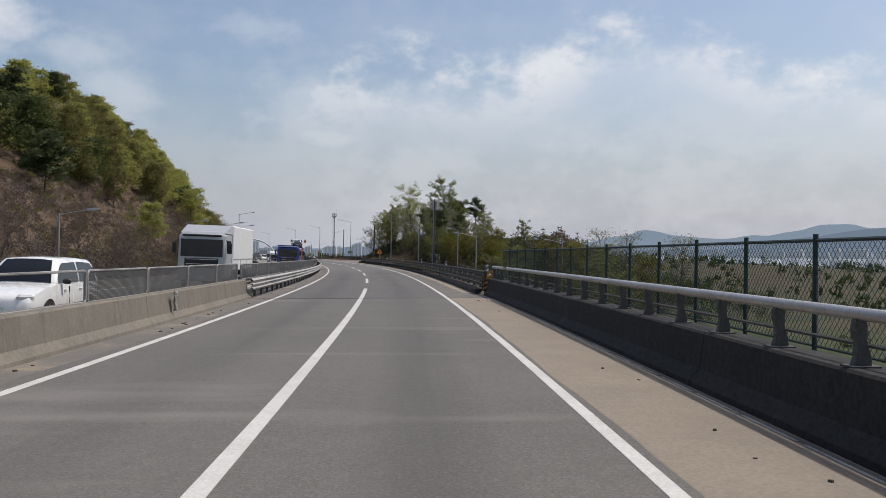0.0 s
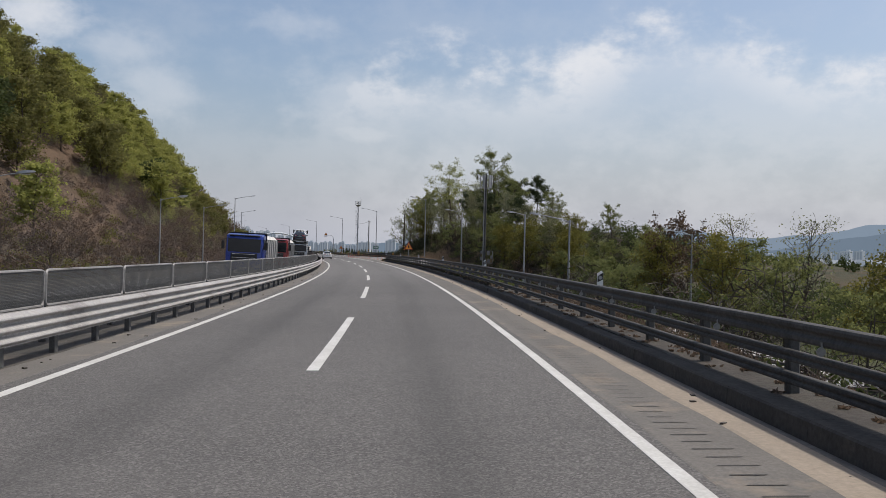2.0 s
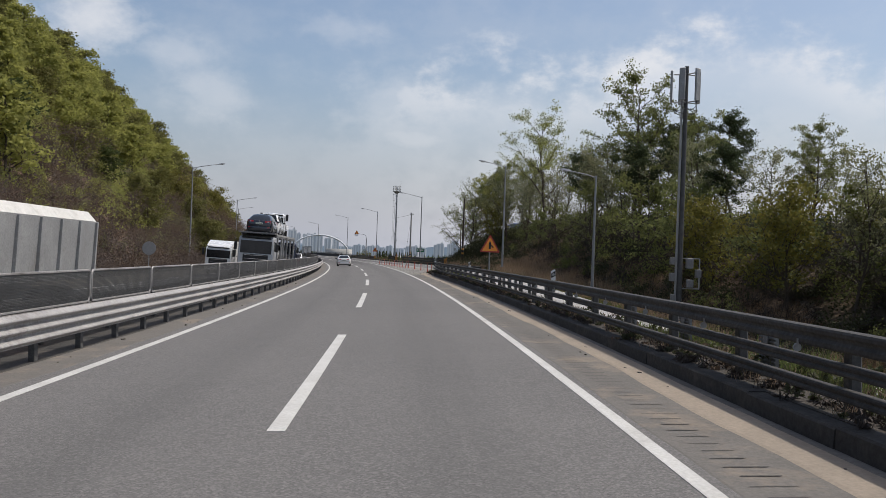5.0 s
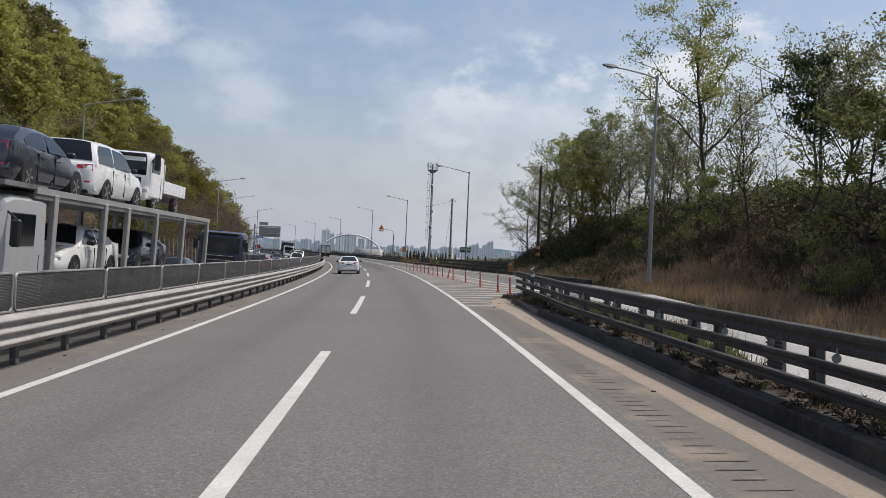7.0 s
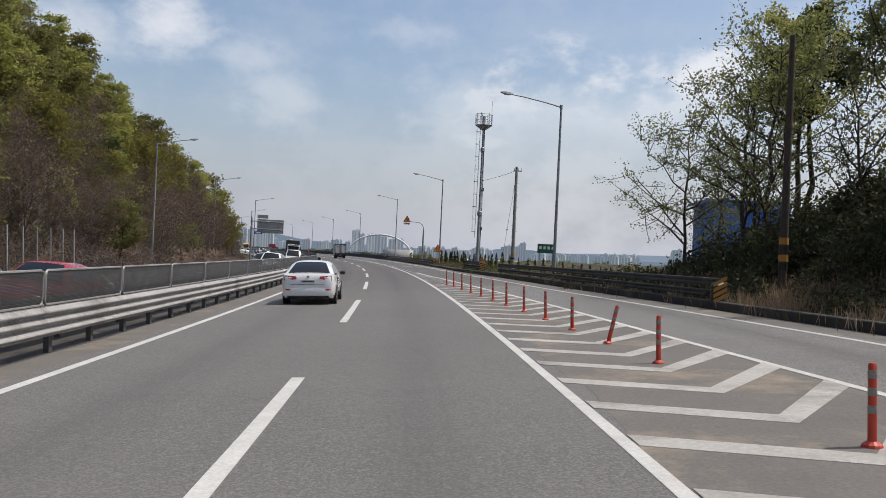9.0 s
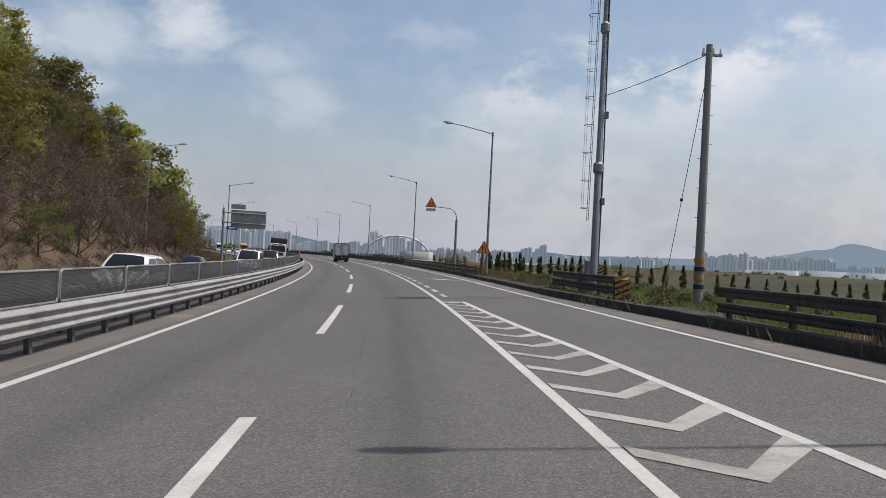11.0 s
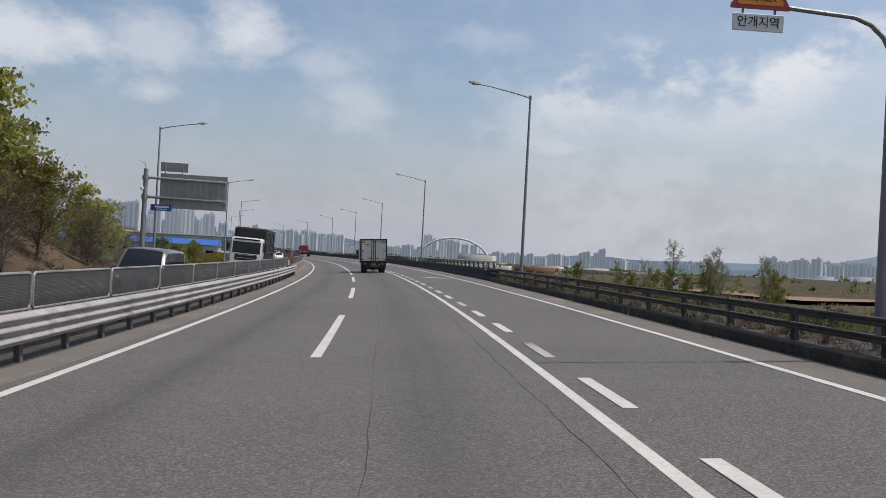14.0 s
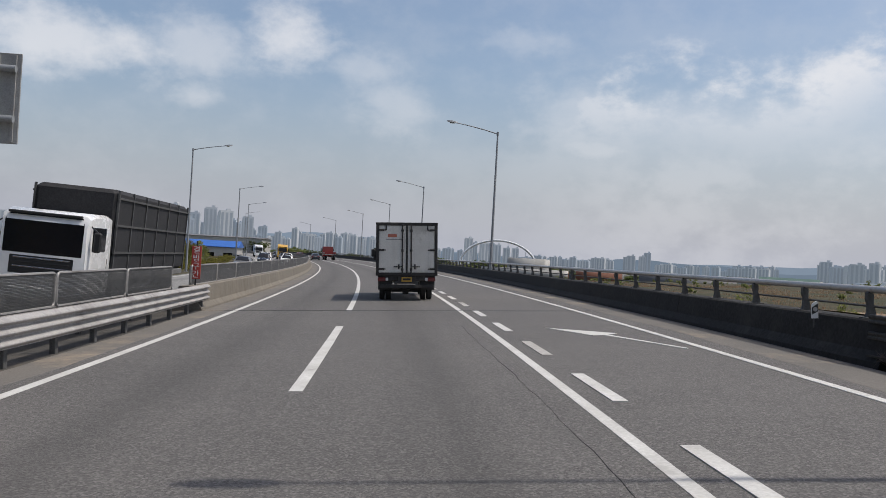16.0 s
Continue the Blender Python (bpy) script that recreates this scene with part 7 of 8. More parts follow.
def wheel(root, x, y, r, w, dual=False):
    key = (r, w, dual)
    if key not in WHEEL:
        rings = []
        for u, q in ((-0.5, 0.80), (-0.47, 0.93), (-0.36, 1.0), (0.36, 1.0), (0.47, 0.93), (0.5, 0.80)):
            rings.append([(u * w, q * r * math.cos(a), q * r * math.sin(a)) for a in np.linspace(0, 6.283, 24, endpoint=False)])
        tyre = Shape().loft(rings)
        rim = Shape().tube([(-0.42 * w, 0, 0), (0.42 * w, 0, 0)], 0.66 * r, 20)
        for k in range(5):
            a = 6.283 * k / 5
            for sx in (-1, 1):
                rim.box((sx * 0.45 * w, 0.36 * r * math.cos(a), 0.36 * r * math.sin(a)), (0.03, 0.15 * r, 0.55 * r), m=Matrix.Rotation(a - 1.57, 3, "X"))
        WHEEL[key] = (tyre.mesh("tyre", RUBBER, True), rim.mesh("rim", RIM))
    t = part("wheel", WHEEL[key][0], RUBBER, root, at=Matrix.Translation((x, y, r)))
    part("rim", WHEEL[key][1], RIM, t, "alloy rim")


def ring_xz(y, w, z0, z1, top, crown=0.03, tuck=0.1):
    """A car body's section: sill, bulging flank, shoulder and bonnet."""
    return [(-w * (1 - tuck), y, z0), (-w * 0.5, y, z0 - 0.01), (w * 0.5, y, z0 - 0.01), (w * (1 - tuck), y, z0), (w * 0.985, y, z0 + (z1 - z0) * 0.25), (w, y, z0 + (z1 - z0) * 0.62), (w * 0.955, y, z1),
        (w * top, y, z1 + crown), (0, y, z1 + crown * 1.4), (-w * top, y, z1 + crown), (-w * 0.955, y, z1), (-w, y, z0 + (z1 - z0) * 0.62), (-w * 0.985, y, z0 + (z1 - z0) * 0.25)]


def car(name, label, s, d, paint, turn=0.0, kind="sedan", h=0.0, at=None, group=""):
    L, W, H = {"sedan": (4.6, 1.8, 1.47), "suv": (4.6, 1.86, 1.70), "van": (5.1, 1.92, 1.95)}[kind]
    m = at if at is not None else stand(s, d, 0.005 + h, turn)
    root = thing(name, label, "van" if kind == "van" else "car", m, group)
    w, gr = W / 2, 0.20 if kind == "sedan" else 0.24
    belt, nose, hood, tail = {"sedan": (0.93, 0.66, 0.84, 1.03), "suv": (1.02, 0.80, 0.98, 1.06), "van": (1.08, 0.82, 1.02, 1.10)}[kind]
    st = [(-L / 2, 0.80, gr + 0.14, tail - 0.24), (-L / 2 + 0.035, 0.88, gr + 0.07, tail - 0.10), (-L / 2 + 0.10, 0.935, gr + 0.03, tail - 0.03), (-L / 2 + 0.3, 0.98, gr, tail - 0.01), (-L / 2 + 0.75, 1.0, gr, (belt + tail) / 2), (-0.3, 1.0, gr, belt), (L / 2 - 1.35, 1.0, gr, hood + 0.04),
        (L / 2 - 0.75, 0.985, gr, hood - 0.03), (L / 2 - 0.25, 0.94, gr + 0.01, nose + 0.02), (L / 2 - 0.07, 0.86, gr + 0.04, nose - 0.06), (L / 2, 0.76, gr + 0.12, nose - 0.16)]
    part("body", Shape().loft([ring_xz(y, w * k, z0, z1, 0.74) for y, k, z0, z1 in st]), paint, root, smooth=True)
    # cabin: roofline along y, sides leaning in
    rear, front, r_top, f_top = {"sedan": (-L / 2 + 0.38, L / 2 - 1.22, -L / 2 + 1.28, 0.30), "suv": (-L / 2 + 0.10, L / 2 - 1.3, -L / 2 + 0.42, 0.35), "van": (-L / 2 + 0.05, L / 2 - 0.8, -L / 2 + 0.20, 0.95)}[kind]
    wr = w * (0.66 if kind == "sedan" else 0.72 if kind == "suv" else 0.82)
    zr0 = tail - 0.02
    ly = [rear, rear * 0.5 + r_top * 0.5, r_top, r_top * 0.6 + f_top * 0.4, f_top, f_top * 0.5 + front * 0.5, front]
    lz = [zr0, zr0 * 0.46 + H * 0.54, H - 0.045, H, H - 0.03, belt * 0.44 + H * 0.56, belt - 0.03]
    roof_z = lambda y: float(np.interp(y, ly, lz))
    half = lambda z: w * 0.935 + (wr - w * 0.935) * max((z - belt) / (H - belt), 0.0) ** 1.25
    drop = lambda y: min(0.11, max(roof_z(y) - belt, 0.03) * 0.45)

    def ring(y):
        z, e = roof_z(y), drop(y)
        q = [(half(belt), belt - 0.06), (half((belt + z - e) / 2), (belt + z - e) / 2), (half(z - e), z - e), (half(z) - 0.07, z - 0.03), (half(z) - 0.28, z - 0.004)]
        return [(-x, y, c) for x, c in q] + [(0, y, z + 0.01)] + [(x, y, c) for x, c in reversed(q)]

    ys = sorted(set([round(v, 4) for v in np.linspace(rear, r_top, 6)] + [round(v, 4) for v in np.linspace(r_top, f_top, 5)] + [round(v, 4) for v in np.linspace(f_top, front, 6)]))
    part("cabin", Shape().loft([ring(y) for y in ys]), paint, root, smooth=True)

    def screen(name, y0, y1, up):
        """A bent sheet of glass lying on the cabin's slope."""
        rows = []
        for v in np.linspace(0.10, 0.93, 5):
            y = y0 + (y1 - y0) * v
            z = roof_z(y)
            wx = half(z) - 0.13 + 0.03 * (1 - v)
            rows.append([(wx * u, y + up * 0.012, z + 0.016 - 0.03 * abs(u) ** 3) for u in np.linspace(-1, 1, 7)])
        v = [p for r in rows for p in r]
        f = [(i * 7 + j, i * 7 + j + 1, i * 7 + j + 8, i * 7 + j + 7) for i in range(4) for j in range(6)]
        part(name, Shape().add(v, f if up < 0 else [tuple(reversed(q)) for q in f]), GLASS_DARK, root, "tinted glass", smooth=True)

    screen("rear_window", rear, r_top, -1)
    screen("windscreen", front, f_top, 1)
    mid = (r_top + f_top) / 2 + 0.05
    for sx in (-1, 1):
        for y0, y1 in ((rear + (0.42 if kind == "sedan" else 0.22), mid - 0.05), (mid + 0.05, front - 0.26)):
            v, f = [], []
            for i, y in enumerate(np.linspace(y0, y1, 7)):
                lo = belt + 0.035
                hi = max(roof_z(y) - drop(y) - 0.012, lo + 0.02)
                v += [(sx * (half(z) + 0.008), y, z) for z in (lo, (lo + hi) / 2, hi)]
            f = [(i * 3 + j, i * 3 + j + 1, i * 3 + j + 4, i * 3 + j + 3) for i in range(6) for j in range(2)]
            part("side_window", Shape().add(v, f if sx < 0 else [tuple(reversed(q)) for q in f]), GLASS_DARK, root, "tinted glass")
        part("mirror", Shape().box((sx * (w + 0.09), front - 0.42, belt + 0.08), (0.20, 0.12, 0.14), bevel=0.04), BLACK if paint is CAR_WHITE else paint, root)
        part("headlamp", Shape().box((sx * w * 0.68, L / 2 - 0.16, nose - 0.05), (0.38, 0.24, 0.15), m=Matrix.Rotation(sx * -0.45, 3, "Z"), bevel=0.05), LAMP_CLEAR, root)
        # wedge-shaped tail lamp wrapping round the corner
        z = tail - 0.13
        outer = [(sx * w * 0.925, -L / 2 + 0.27, z - 0.03), (sx * w * 0.925, -L / 2 + 0.27, z + 0.065)]
        corner = [(sx * w * 0.87, -L / 2 + 0.03, z - 0.095), (sx * w * 0.86, -L / 2 + 0.05, z + 0.075)]
        inner = [(sx * w * 0.42, -L / 2 - 0.016, z - 0.045), (sx * w * 0.44, -L / 2 + 0.004, z + 0.04)]
        deep = [Vector((p[0] * 0.9, p[1] + 0.12, p[2])) for p in outer + corner + inner]
        v = outer + corner + inner + [tuple(p) for p in deep]
        f = [(0, 1, 3, 2), (2, 3, 5, 4), (1, 7, 9, 3), (3, 9, 11, 5), (0, 2, 8, 6), (2, 4, 10, 8), (4, 5, 11, 10), (0, 6, 7, 1)]
        tl = part("tail_lamp", Shape().add(v, f if sx > 0 else [tuple(reversed(q)) for q in f]), LAMP_RED, root, "red wedge-shaped lens")
        part("reverse_lens", Shape().box((sx * w * 0.66, -L / 2 - 0.006, z - 0.01), (0.11, 0.02, 0.045), m=Matrix.Rotation(sx * 0.13, 3, "Z"), bevel=0.008), LAMP_CLEAR, tl)
        part("bumper_reflector", Shape().box((sx * w * 0.74, -L / 2 + 0.0, gr + 0.30), (0.17, 0.03, 0.045), m=Matrix.Rotation(sx * 0.2, 3, "Z"), bevel=0.01), LAMP_RED, root)
        for y in (-0.1, 0.95 if kind != "sedan" else 0.85):
            part("door_handle", Shape().box((sx * (w + 0.006), y - 0.55, belt - 0.13), (0.03, 0.18, 0.03), bevel=0.01), paint, root)
            part("door_gap", Shape().box((sx * w * 0.985, y - 0.82, (gr + belt) / 2), (0.035, 0.012, belt - gr - 0.12)), BLACK, root)
        for y in (-L / 2 + 0.92, L / 2 - 0.9):
            part("wheel_arch", Shape().tube([(sx * (w - 0.24), y, 0.33), (sx * (w + 0.004), y, 0.33)], 0.37, 22), BLACK, root)
            wheel(root, sx * (w - 0.10), y, 0.32 if kind == "sedan" else 0.35, 0.21)
    part("bumper", Shape().loft([[(x, -L / 2 + 0.10 - 0.13 * k, gr + 0.10 + 0.02 * k), (x, -L / 2 + 0.06 - 0.12 * k, gr + 0.24), (x, -L / 2 + 0.10 - 0.13 * k, gr + 0.37 - 0.02 * k), (x, -L / 2 + 0.3, gr + 0.37), (x, -L / 2 + 0.3, gr + 0.08)] for x, k in ((-w * 0.93, 0.0), (-w * 0.82, 0.55), (-w * 0.5, 0.9), (0, 1.0), (w * 0.5, 0.9), (w * 0.82, 0.55), (w * 0.93, 0.0))]), paint, root, smooth=True)
    part("skirt", Shape().box((0, -L / 2 + 0.12, gr + 0.07), (W * 0.78, 0.2, 0.12), bevel=0.03), BLACK, root)
    part("boot_line", Shape().box((0, -L / 2 - 0.001, tail - 0.36), (W * 0.62, 0.012, 0.010)), BLACK, root)
    plate = part("number_plate", Shape().box((0, -L / 2 - 0.004, tail - 0.25), (0.50, 0.02, 0.11), bevel=0.006), PLATE, root)
    part("bar", Shape().box((0, -L / 2 - 0.016, tail - 0.25), (0.38, 0.006, 0.045)), POST, plate)
    part("badge", Shape().tube([(0, -L / 2 + 0.03, tail - 0.10), (0, -L / 2 + 0.0, tail - 0.11)], 0.05, 12), CHROME, root)
    part("grille", Shape().box((0, L / 2 - 0.045, nose - 0.24), (W * 0.5, 0.08, 0.14), bevel=0.03), BLACK, root)
    part("number_plate", Shape().box((0, L / 2 + 0.005, gr + 0.22), (0.48, 0.03, 0.12), bevel=0.006), PLATE, root)
    return root


def cab(root, W, z0, z1, y0, y1, paint, grille=BLACK):
    """A cab-over truck's cab, its front at y1."""
    w = W / 2
    zb = z0 + (z1 - z0) * 0.49

    def sec(y, k, a, b, r=0.10):
        return [(-w * k + r, y, a), (w * k - r, y, a), (w * k, y, a + r), (w * k, y, zb), (w * k * 0.97, y, b - r), (w * k - r * 1.6, y, b), (-w * k + r * 1.6, y, b), (-w * k * 0.97, y, b - r), (-w * k, y, zb), (-w * k, y, a + r)]

    body = part("cab", Shape().loft([sec(y0, 0.98, z0, z1 - 0.02), sec(y0 + 0.3, 1.0, z0, z1), sec(y1 - 0.42, 1.0, z0, z1 - 0.02), sec(y1 - 0.14, 0.99, z0, z1 - 0.10), sec(y1, 0.94, z0 + 0.06, z1 - 0.32)]), paint, root, smooth=True)
    part("windscreen", Shape().loft([[(-w * 0.86, y1 + 0.015, zb + 0.02), (w * 0.86, y1 + 0.015, zb + 0.02), (w * 0.84, y1 - 0.02, zb - 0.03), (-w * 0.84, y1 - 0.02, zb - 0.03)], [(-w * 0.86, y1 + 0.005, z1 - 0.36), (w * 0.86, y1 + 0.005, z1 - 0.36), (w * 0.84, y1 - 0.13, z1 - 0.36), (-w * 0.84, y1 - 0.13, z1 - 0.36)], [(-w * 0.80, y1 - 0.09, z1 - 0.17), (w * 0.80, y1 - 0.09, z1 - 0.17), (w * 0.78, y1 - 0.22, z1 - 0.17), (-w * 0.78, y1 - 0.22, z1 - 0.17)]]), GLASS_DARK, body, "dark windscreen")
    part("grille_panel", Shape().box((0, y1 - 0.012, zb - 0.31), (W * 0.70, 0.05, 0.50), bevel=0.02), BLACK, body)
    for k in range(4):
        part("grille_bar", Shape().box((0, y1 + 0.0, zb - 0.13 - 0.12 * k), (W * 0.62, 0.05, 0.045), bevel=0.012), CHROME if k % 2 == 0 else grille, body)
    part("bumper", Shape().box((0, y1 - 0.02, z0 + 0.14), (W * 0.98, 0.22, 0.36), bevel=0.07), paint, root)
    for sx in (-1, 1):
        part("side_window", Shape().box((sx * w * 0.985, (y0 + y1) / 2 + 0.15, zb + (z1 - zb) * 0.42), (0.05, (y1 - y0) * 0.55, (z1 - zb) * 0.55), bevel=0.02), GLASS_DARK, body)
        part("headlamp", Shape().box((sx * w * 0.76, y1 + 0.06, z0 + 0.27), (0.34, 0.10, 0.18), bevel=0.04), LAMP_CLEAR, root)
        mir = part("mirror", Shape().box((sx * (w + 0.17), y1 - 0.12, zb + 0.45), (0.20, 0.10, 0.55), bevel=0.04), BLACK, root)
        part("mirror_arm", Shape().tube([(sx * w * 0.95, y1 - 0.2, z1 - 0.35), (sx * (w + 0.17), y1 - 0.12, zb + 0.72)], 0.022, 6), BLACK, mir)
        part("door_gap", Shape().box((sx * w * 1.0, y0 + 0.35, (z0 + zb) / 2), (0.02, 0.014, zb - z0)), BLACK, body)
    part("visor", Shape().box((0, y1 + 0.0, z1 - 0.14), (W * 0.8, 0.14, 0.07), bevel=0.02), BLACK, body)
    plate = part("number_plate", Shape().box((0, y1 + 0.10, z0 + 0.12), (0.44, 0.02, 0.16)), PLATE, root)
    return body


def truck(name, label, s, d, paint, cargo, L=9.0, W=2.4, turn=180.0, cab_h=(0.55, 2.95), h=0.0):
    """A cab-over truck; y ahead. cargo: box, tipper, net, carrier, open."""
    root = thing(name, label, "truck", stand(s, d, 0.005 + h, turn))
    w, f = W / 2, L / 2
    cab_len = 2.0
    cab(root, W, cab_h[0], cab_h[1], f - cab_len, f, paint)
    for sx in (-1, 1):
        part("chassis_rail", Shape().box((sx * 0.42, -0.3, 0.82), (0.12, L - 0.8, 0.22)), POST, root)
        part("side_guard", Shape().box((sx * (w - 0.06), -0.2, 0.72), (0.05, L * 0.35, 0.08)), GALV_DIRTY, root)
        wheel(root, sx * (w - 0.2), f - 1.25, 0.48, 0.28)
        for y in ((-f + 1.6,) if L < 8.5 else (-f + 1.5, -f + 2.75)):
            wheel(root, sx * (w - 0.30), y, 0.48, 0.52)
    part("fuel_tank", Shape().box((w - 0.35, 0.9, 0.75), (0.5, 0.9, 0.5), bevel=0.1), GALV, root)
    y0, y1 = -f, f - cab_len - 0.12
    yc, ln = (y0 + y1) / 2, y1 - y0
    if cargo == "box":
        top = min(3.55, cab_h[1] + 0.42)
        b = part("cargo_box", Shape().box((0, yc, (1.05 + top) / 2), (W + 0.06, ln, top - 1.05), bevel=0.05), BOX_CLEAN, root, "white panelled cargo box")
        for sx in (-1, 1):
            part("side_trim", Shape().box((sx * (w + 0.035), yc, 1.62), (0.02, ln - 0.1, 0.06)), GALV, b)
            for k in range(1, 3):
                part("side_trim", Shape().box((sx * (w + 0.035), y0 + ln * k / 3, 1.32), (0.02, 0.05, 0.54)), GALV, b)
        part("wind_deflector", Shape().loft([[(-w * 0.95, f - 0.35, cab_h[1] - 0.03), (w * 0.95, f - 0.35, cab_h[1] - 0.03), (w * 0.85, f - 0.5, cab_h[1] + 0.02), (-w * 0.85, f - 0.5, cab_h[1] + 0.02)], [(-w, y1 + 0.1, cab_h[1] - 0.03), (w, y1 + 0.1, cab_h[1] - 0.03), (w * 0.97, y1 + 0.1, top), (-w * 0.97, y1 + 0.1, top)]]), paint, root)
    elif cargo == "tipper":
        b = part("tipper_body", Shape().loft([[(-w, y, 1.15), (w, y, 1.15), (w * 1.02, y, 2.65), (-w * 1.02, y, 2.65)] for y in (y0, y1)]), GALV, root, "grey steel tipper body")
        for sx in (-1, 1):
            for k in range(6):
                part("rib", Shape().box((sx * (w * 1.01 + 0.03), y0 + 0.2 + (ln - 0.4) * k / 5, 1.9), (0.08, 0.10, 1.45)), GALV, b)
        part("tarp_hood", Shape().loft([[(-w * 1.02, y, 2.62), (w * 1.02, y, 2.62), (w * 0.8, y, 2.9), (-w * 0.8, y, 2.9)] for y in (y0 + 0.1, y1)]), BOX_WHITE, b, "pale rolled tarpaulin")
        part("cab_guard", Shape().box((0, y1 + 0.25, 3.0), (W, 0.55, 0.08)).box((0, y1 + 0.02, 2.5), (W, 0.08, 1.0)), BLACK, b)
    elif cargo == "net":
        top = 3.75
        part("load_bed", Shape().box((0, yc, 1.2), (W, ln, 0.2), bevel=0.02), GALV_DIRTY, root)
        b = part("cargo_cover", Shape().box((0, yc, (1.3 + top) / 2), (W - 0.02, ln, top - 1.3), bevel=0.12), NET_BLACK, root, "black netted cargo cover")
        for sx in (-1, 1):
            for k in range(7):
                part("stake", Shape().box((sx * w, y0 + 0.1 + (ln - 0.2) * k / 6, 2.5), (0.06, 0.07, top - 1.3)), POST, b)
            for z in (1.9, 2.7, 3.5):
                part("side_bar", Shape().box((sx * (w + 0.01), yc, z), (0.05, ln, 0.06)), POST, b)
    elif cargo == "open":
        b = part("load_bed", Shape().box((0, yc, 1.2), (W, ln, 0.15), bevel=0.02), GALV_DIRTY, root)
        for sx in (-1, 1):
            part("side_board", Shape().box((sx * w, yc, 1.5), (0.05, ln, 0.5), bevel=0.01), paint, b)
    return root


# the box truck ahead
lead = thing("box_truck", "white box truck with dirty rear doors, seen from behind", "truck", stand(360.2, 0.62, 0.005))
b = part("cargo_box", Shape().box((0, -0.7, 1.98), (2.32, 5.2, 2.02), bevel=0.02), BOX_WHITE, lead, "dirty white cargo box")
FRAME_DARK = surface("grimy_black_frame", (0.032, 0.03, 0.03), (0.02, 0.019, 0.019), 2.0, 22.0, 0.6, bump=0.1, stain=(0.08, 0.07, 0.06), amount=0.3)
part("rear_frame", Shape().box((0, -3.33, 2.95), (2.38, 0.08, 0.12), bevel=0.01).box((0, -3.33, 1.02), (2.38, 0.08, 0.12), bevel=0.01).box((-1.13, -3.33, 1.98), (0.11, 0.08, 2.0), bevel=0.01).box((1.13, -3.33, 1.98), (0.11, 0.08, 2.0), bevel=0.01).box((0, -3.34, 1.98), (0.055, 0.05, 1.84)), FRAME_DARK, b, "dark steel rear frame")
for sx in (-1, 1):
    door = part("rear_door", Shape().box((sx * 0.55, -3.325, 1.99), (1.03, 0.045, 1.82), bevel=0.012), BOX_WHITE, lead, "stained white rear door")
    part("lock_rod", Shape().tube([(sx * 0.17, -3.375, 1.03), (sx * 0.17, -3.375, 2.94)], 0.026, 8), FRAME_DARK, door)
    part("lock_handle", Shape().box((sx * 0.34, -3.38, 1.31), (0.34, 0.03, 0.035), bevel=0.01).box((sx * 0.31, -3.375, 1.31), (0.06, 0.035, 0.2), bevel=0.01), FRAME_DARK, door)
    part("corner_stay", Shape().box((sx * 0.80, -3.36, 2.80), (0.05, 0.03, 0.18), bevel=0.008), FRAME_DARK, door)
    for z in (1.22, 1.95, 2.72):
        part("hinge", Shape().box((sx * 0.98, -3.36, z), (0.22, 0.05, 0.075), bevel=0.01).box((sx * 0.84, -3.36, z), (0.05, 0.04, 0.05), bevel=0.01), FRAME_DARK, door)
        part("rod_guide", Shape().box((sx * 0.17, -3.37, z - 0.02), (0.09, 0.05, 0.1), bevel=0.01), FRAME_DARK, door)
    lamp = part("tail_lamp", Shape().box((sx * 0.96, -3.28, 0.82), (0.30, 0.08, 0.15), bevel=0.02), plain("dull_tail_lamp", (0.12, 0.012, 0.012), 0.35), lead)
    part("clear_lens", Shape().box((sx * 0.76, -3.30, 0.82), (0.10, 0.06, 0.13), bevel=0.015), LAMP_CLEAR, lamp)
    part("mudguard", Shape().box((sx * 0.82, -3.05, 0.62), (0.55, 0.04, 0.42), bevel=0.01), BLACK, lead)
    for x in (0.68, 0.93):
        wheel(lead, sx * x, -2.15, 0.38, 0.21)
    wheel(lead, sx * 0.82, 2.3, 0.38, 0.21)
    part("chassis_rail", Shape().box((sx * 0.4, -0.3, 0.72), (0.1, 5.8, 0.2)), POST, lead)
    mir = part("mirror", Shape().box((sx * 1.28, 2.9, 1.85), (0.18, 0.08, 0.36), bevel=0.03), BLACK, lead)
    part("mirror_arm", Shape().tube([(sx * 1.0, 2.9, 1.9), (sx * 1.28, 2.9, 1.95)], 0.02, 6), BLACK, mir)
part("decal", Shape().box((-0.56, -3.352, 2.5), (0.34, 0.006, 0.12)), plain("faded_red_decal", (0.45, 0.14, 0.09), 0.6), lead, "faded red mark")
part("decal", Shape().box((-0.5, -3.352, 2.36), (0.6, 0.006, 0.03)), plain("faded_grey_decal", (0.2, 0.2, 0.2), 0.6), lead, "faded grey mark")
part("under_bar", Shape().box((0, -3.2, 0.55), (2.1, 0.1, 0.14), bevel=0.02).box((0, -3.22, 0.87), (2.2, 0.06, 0.22), bevel=0.02), FRAME_DARK, lead)
part("plate_holder", Shape().box((0, -3.26, 0.80), (0.7, 0.05, 0.30), bevel=0.01), FRAME_DARK, lead)
plate = part("number_plate", Shape().box((0, -3.295, 0.82), (0.40, 0.02, 0.18), bevel=0.005), plain("amber_plate", (0.50, 0.30, 0.05), 0.5), lead, "amber number plate")
part("bar", Shape().box((0, -3.308, 0.82), (0.3, 0.006, 0.08)), BLACK, plate)
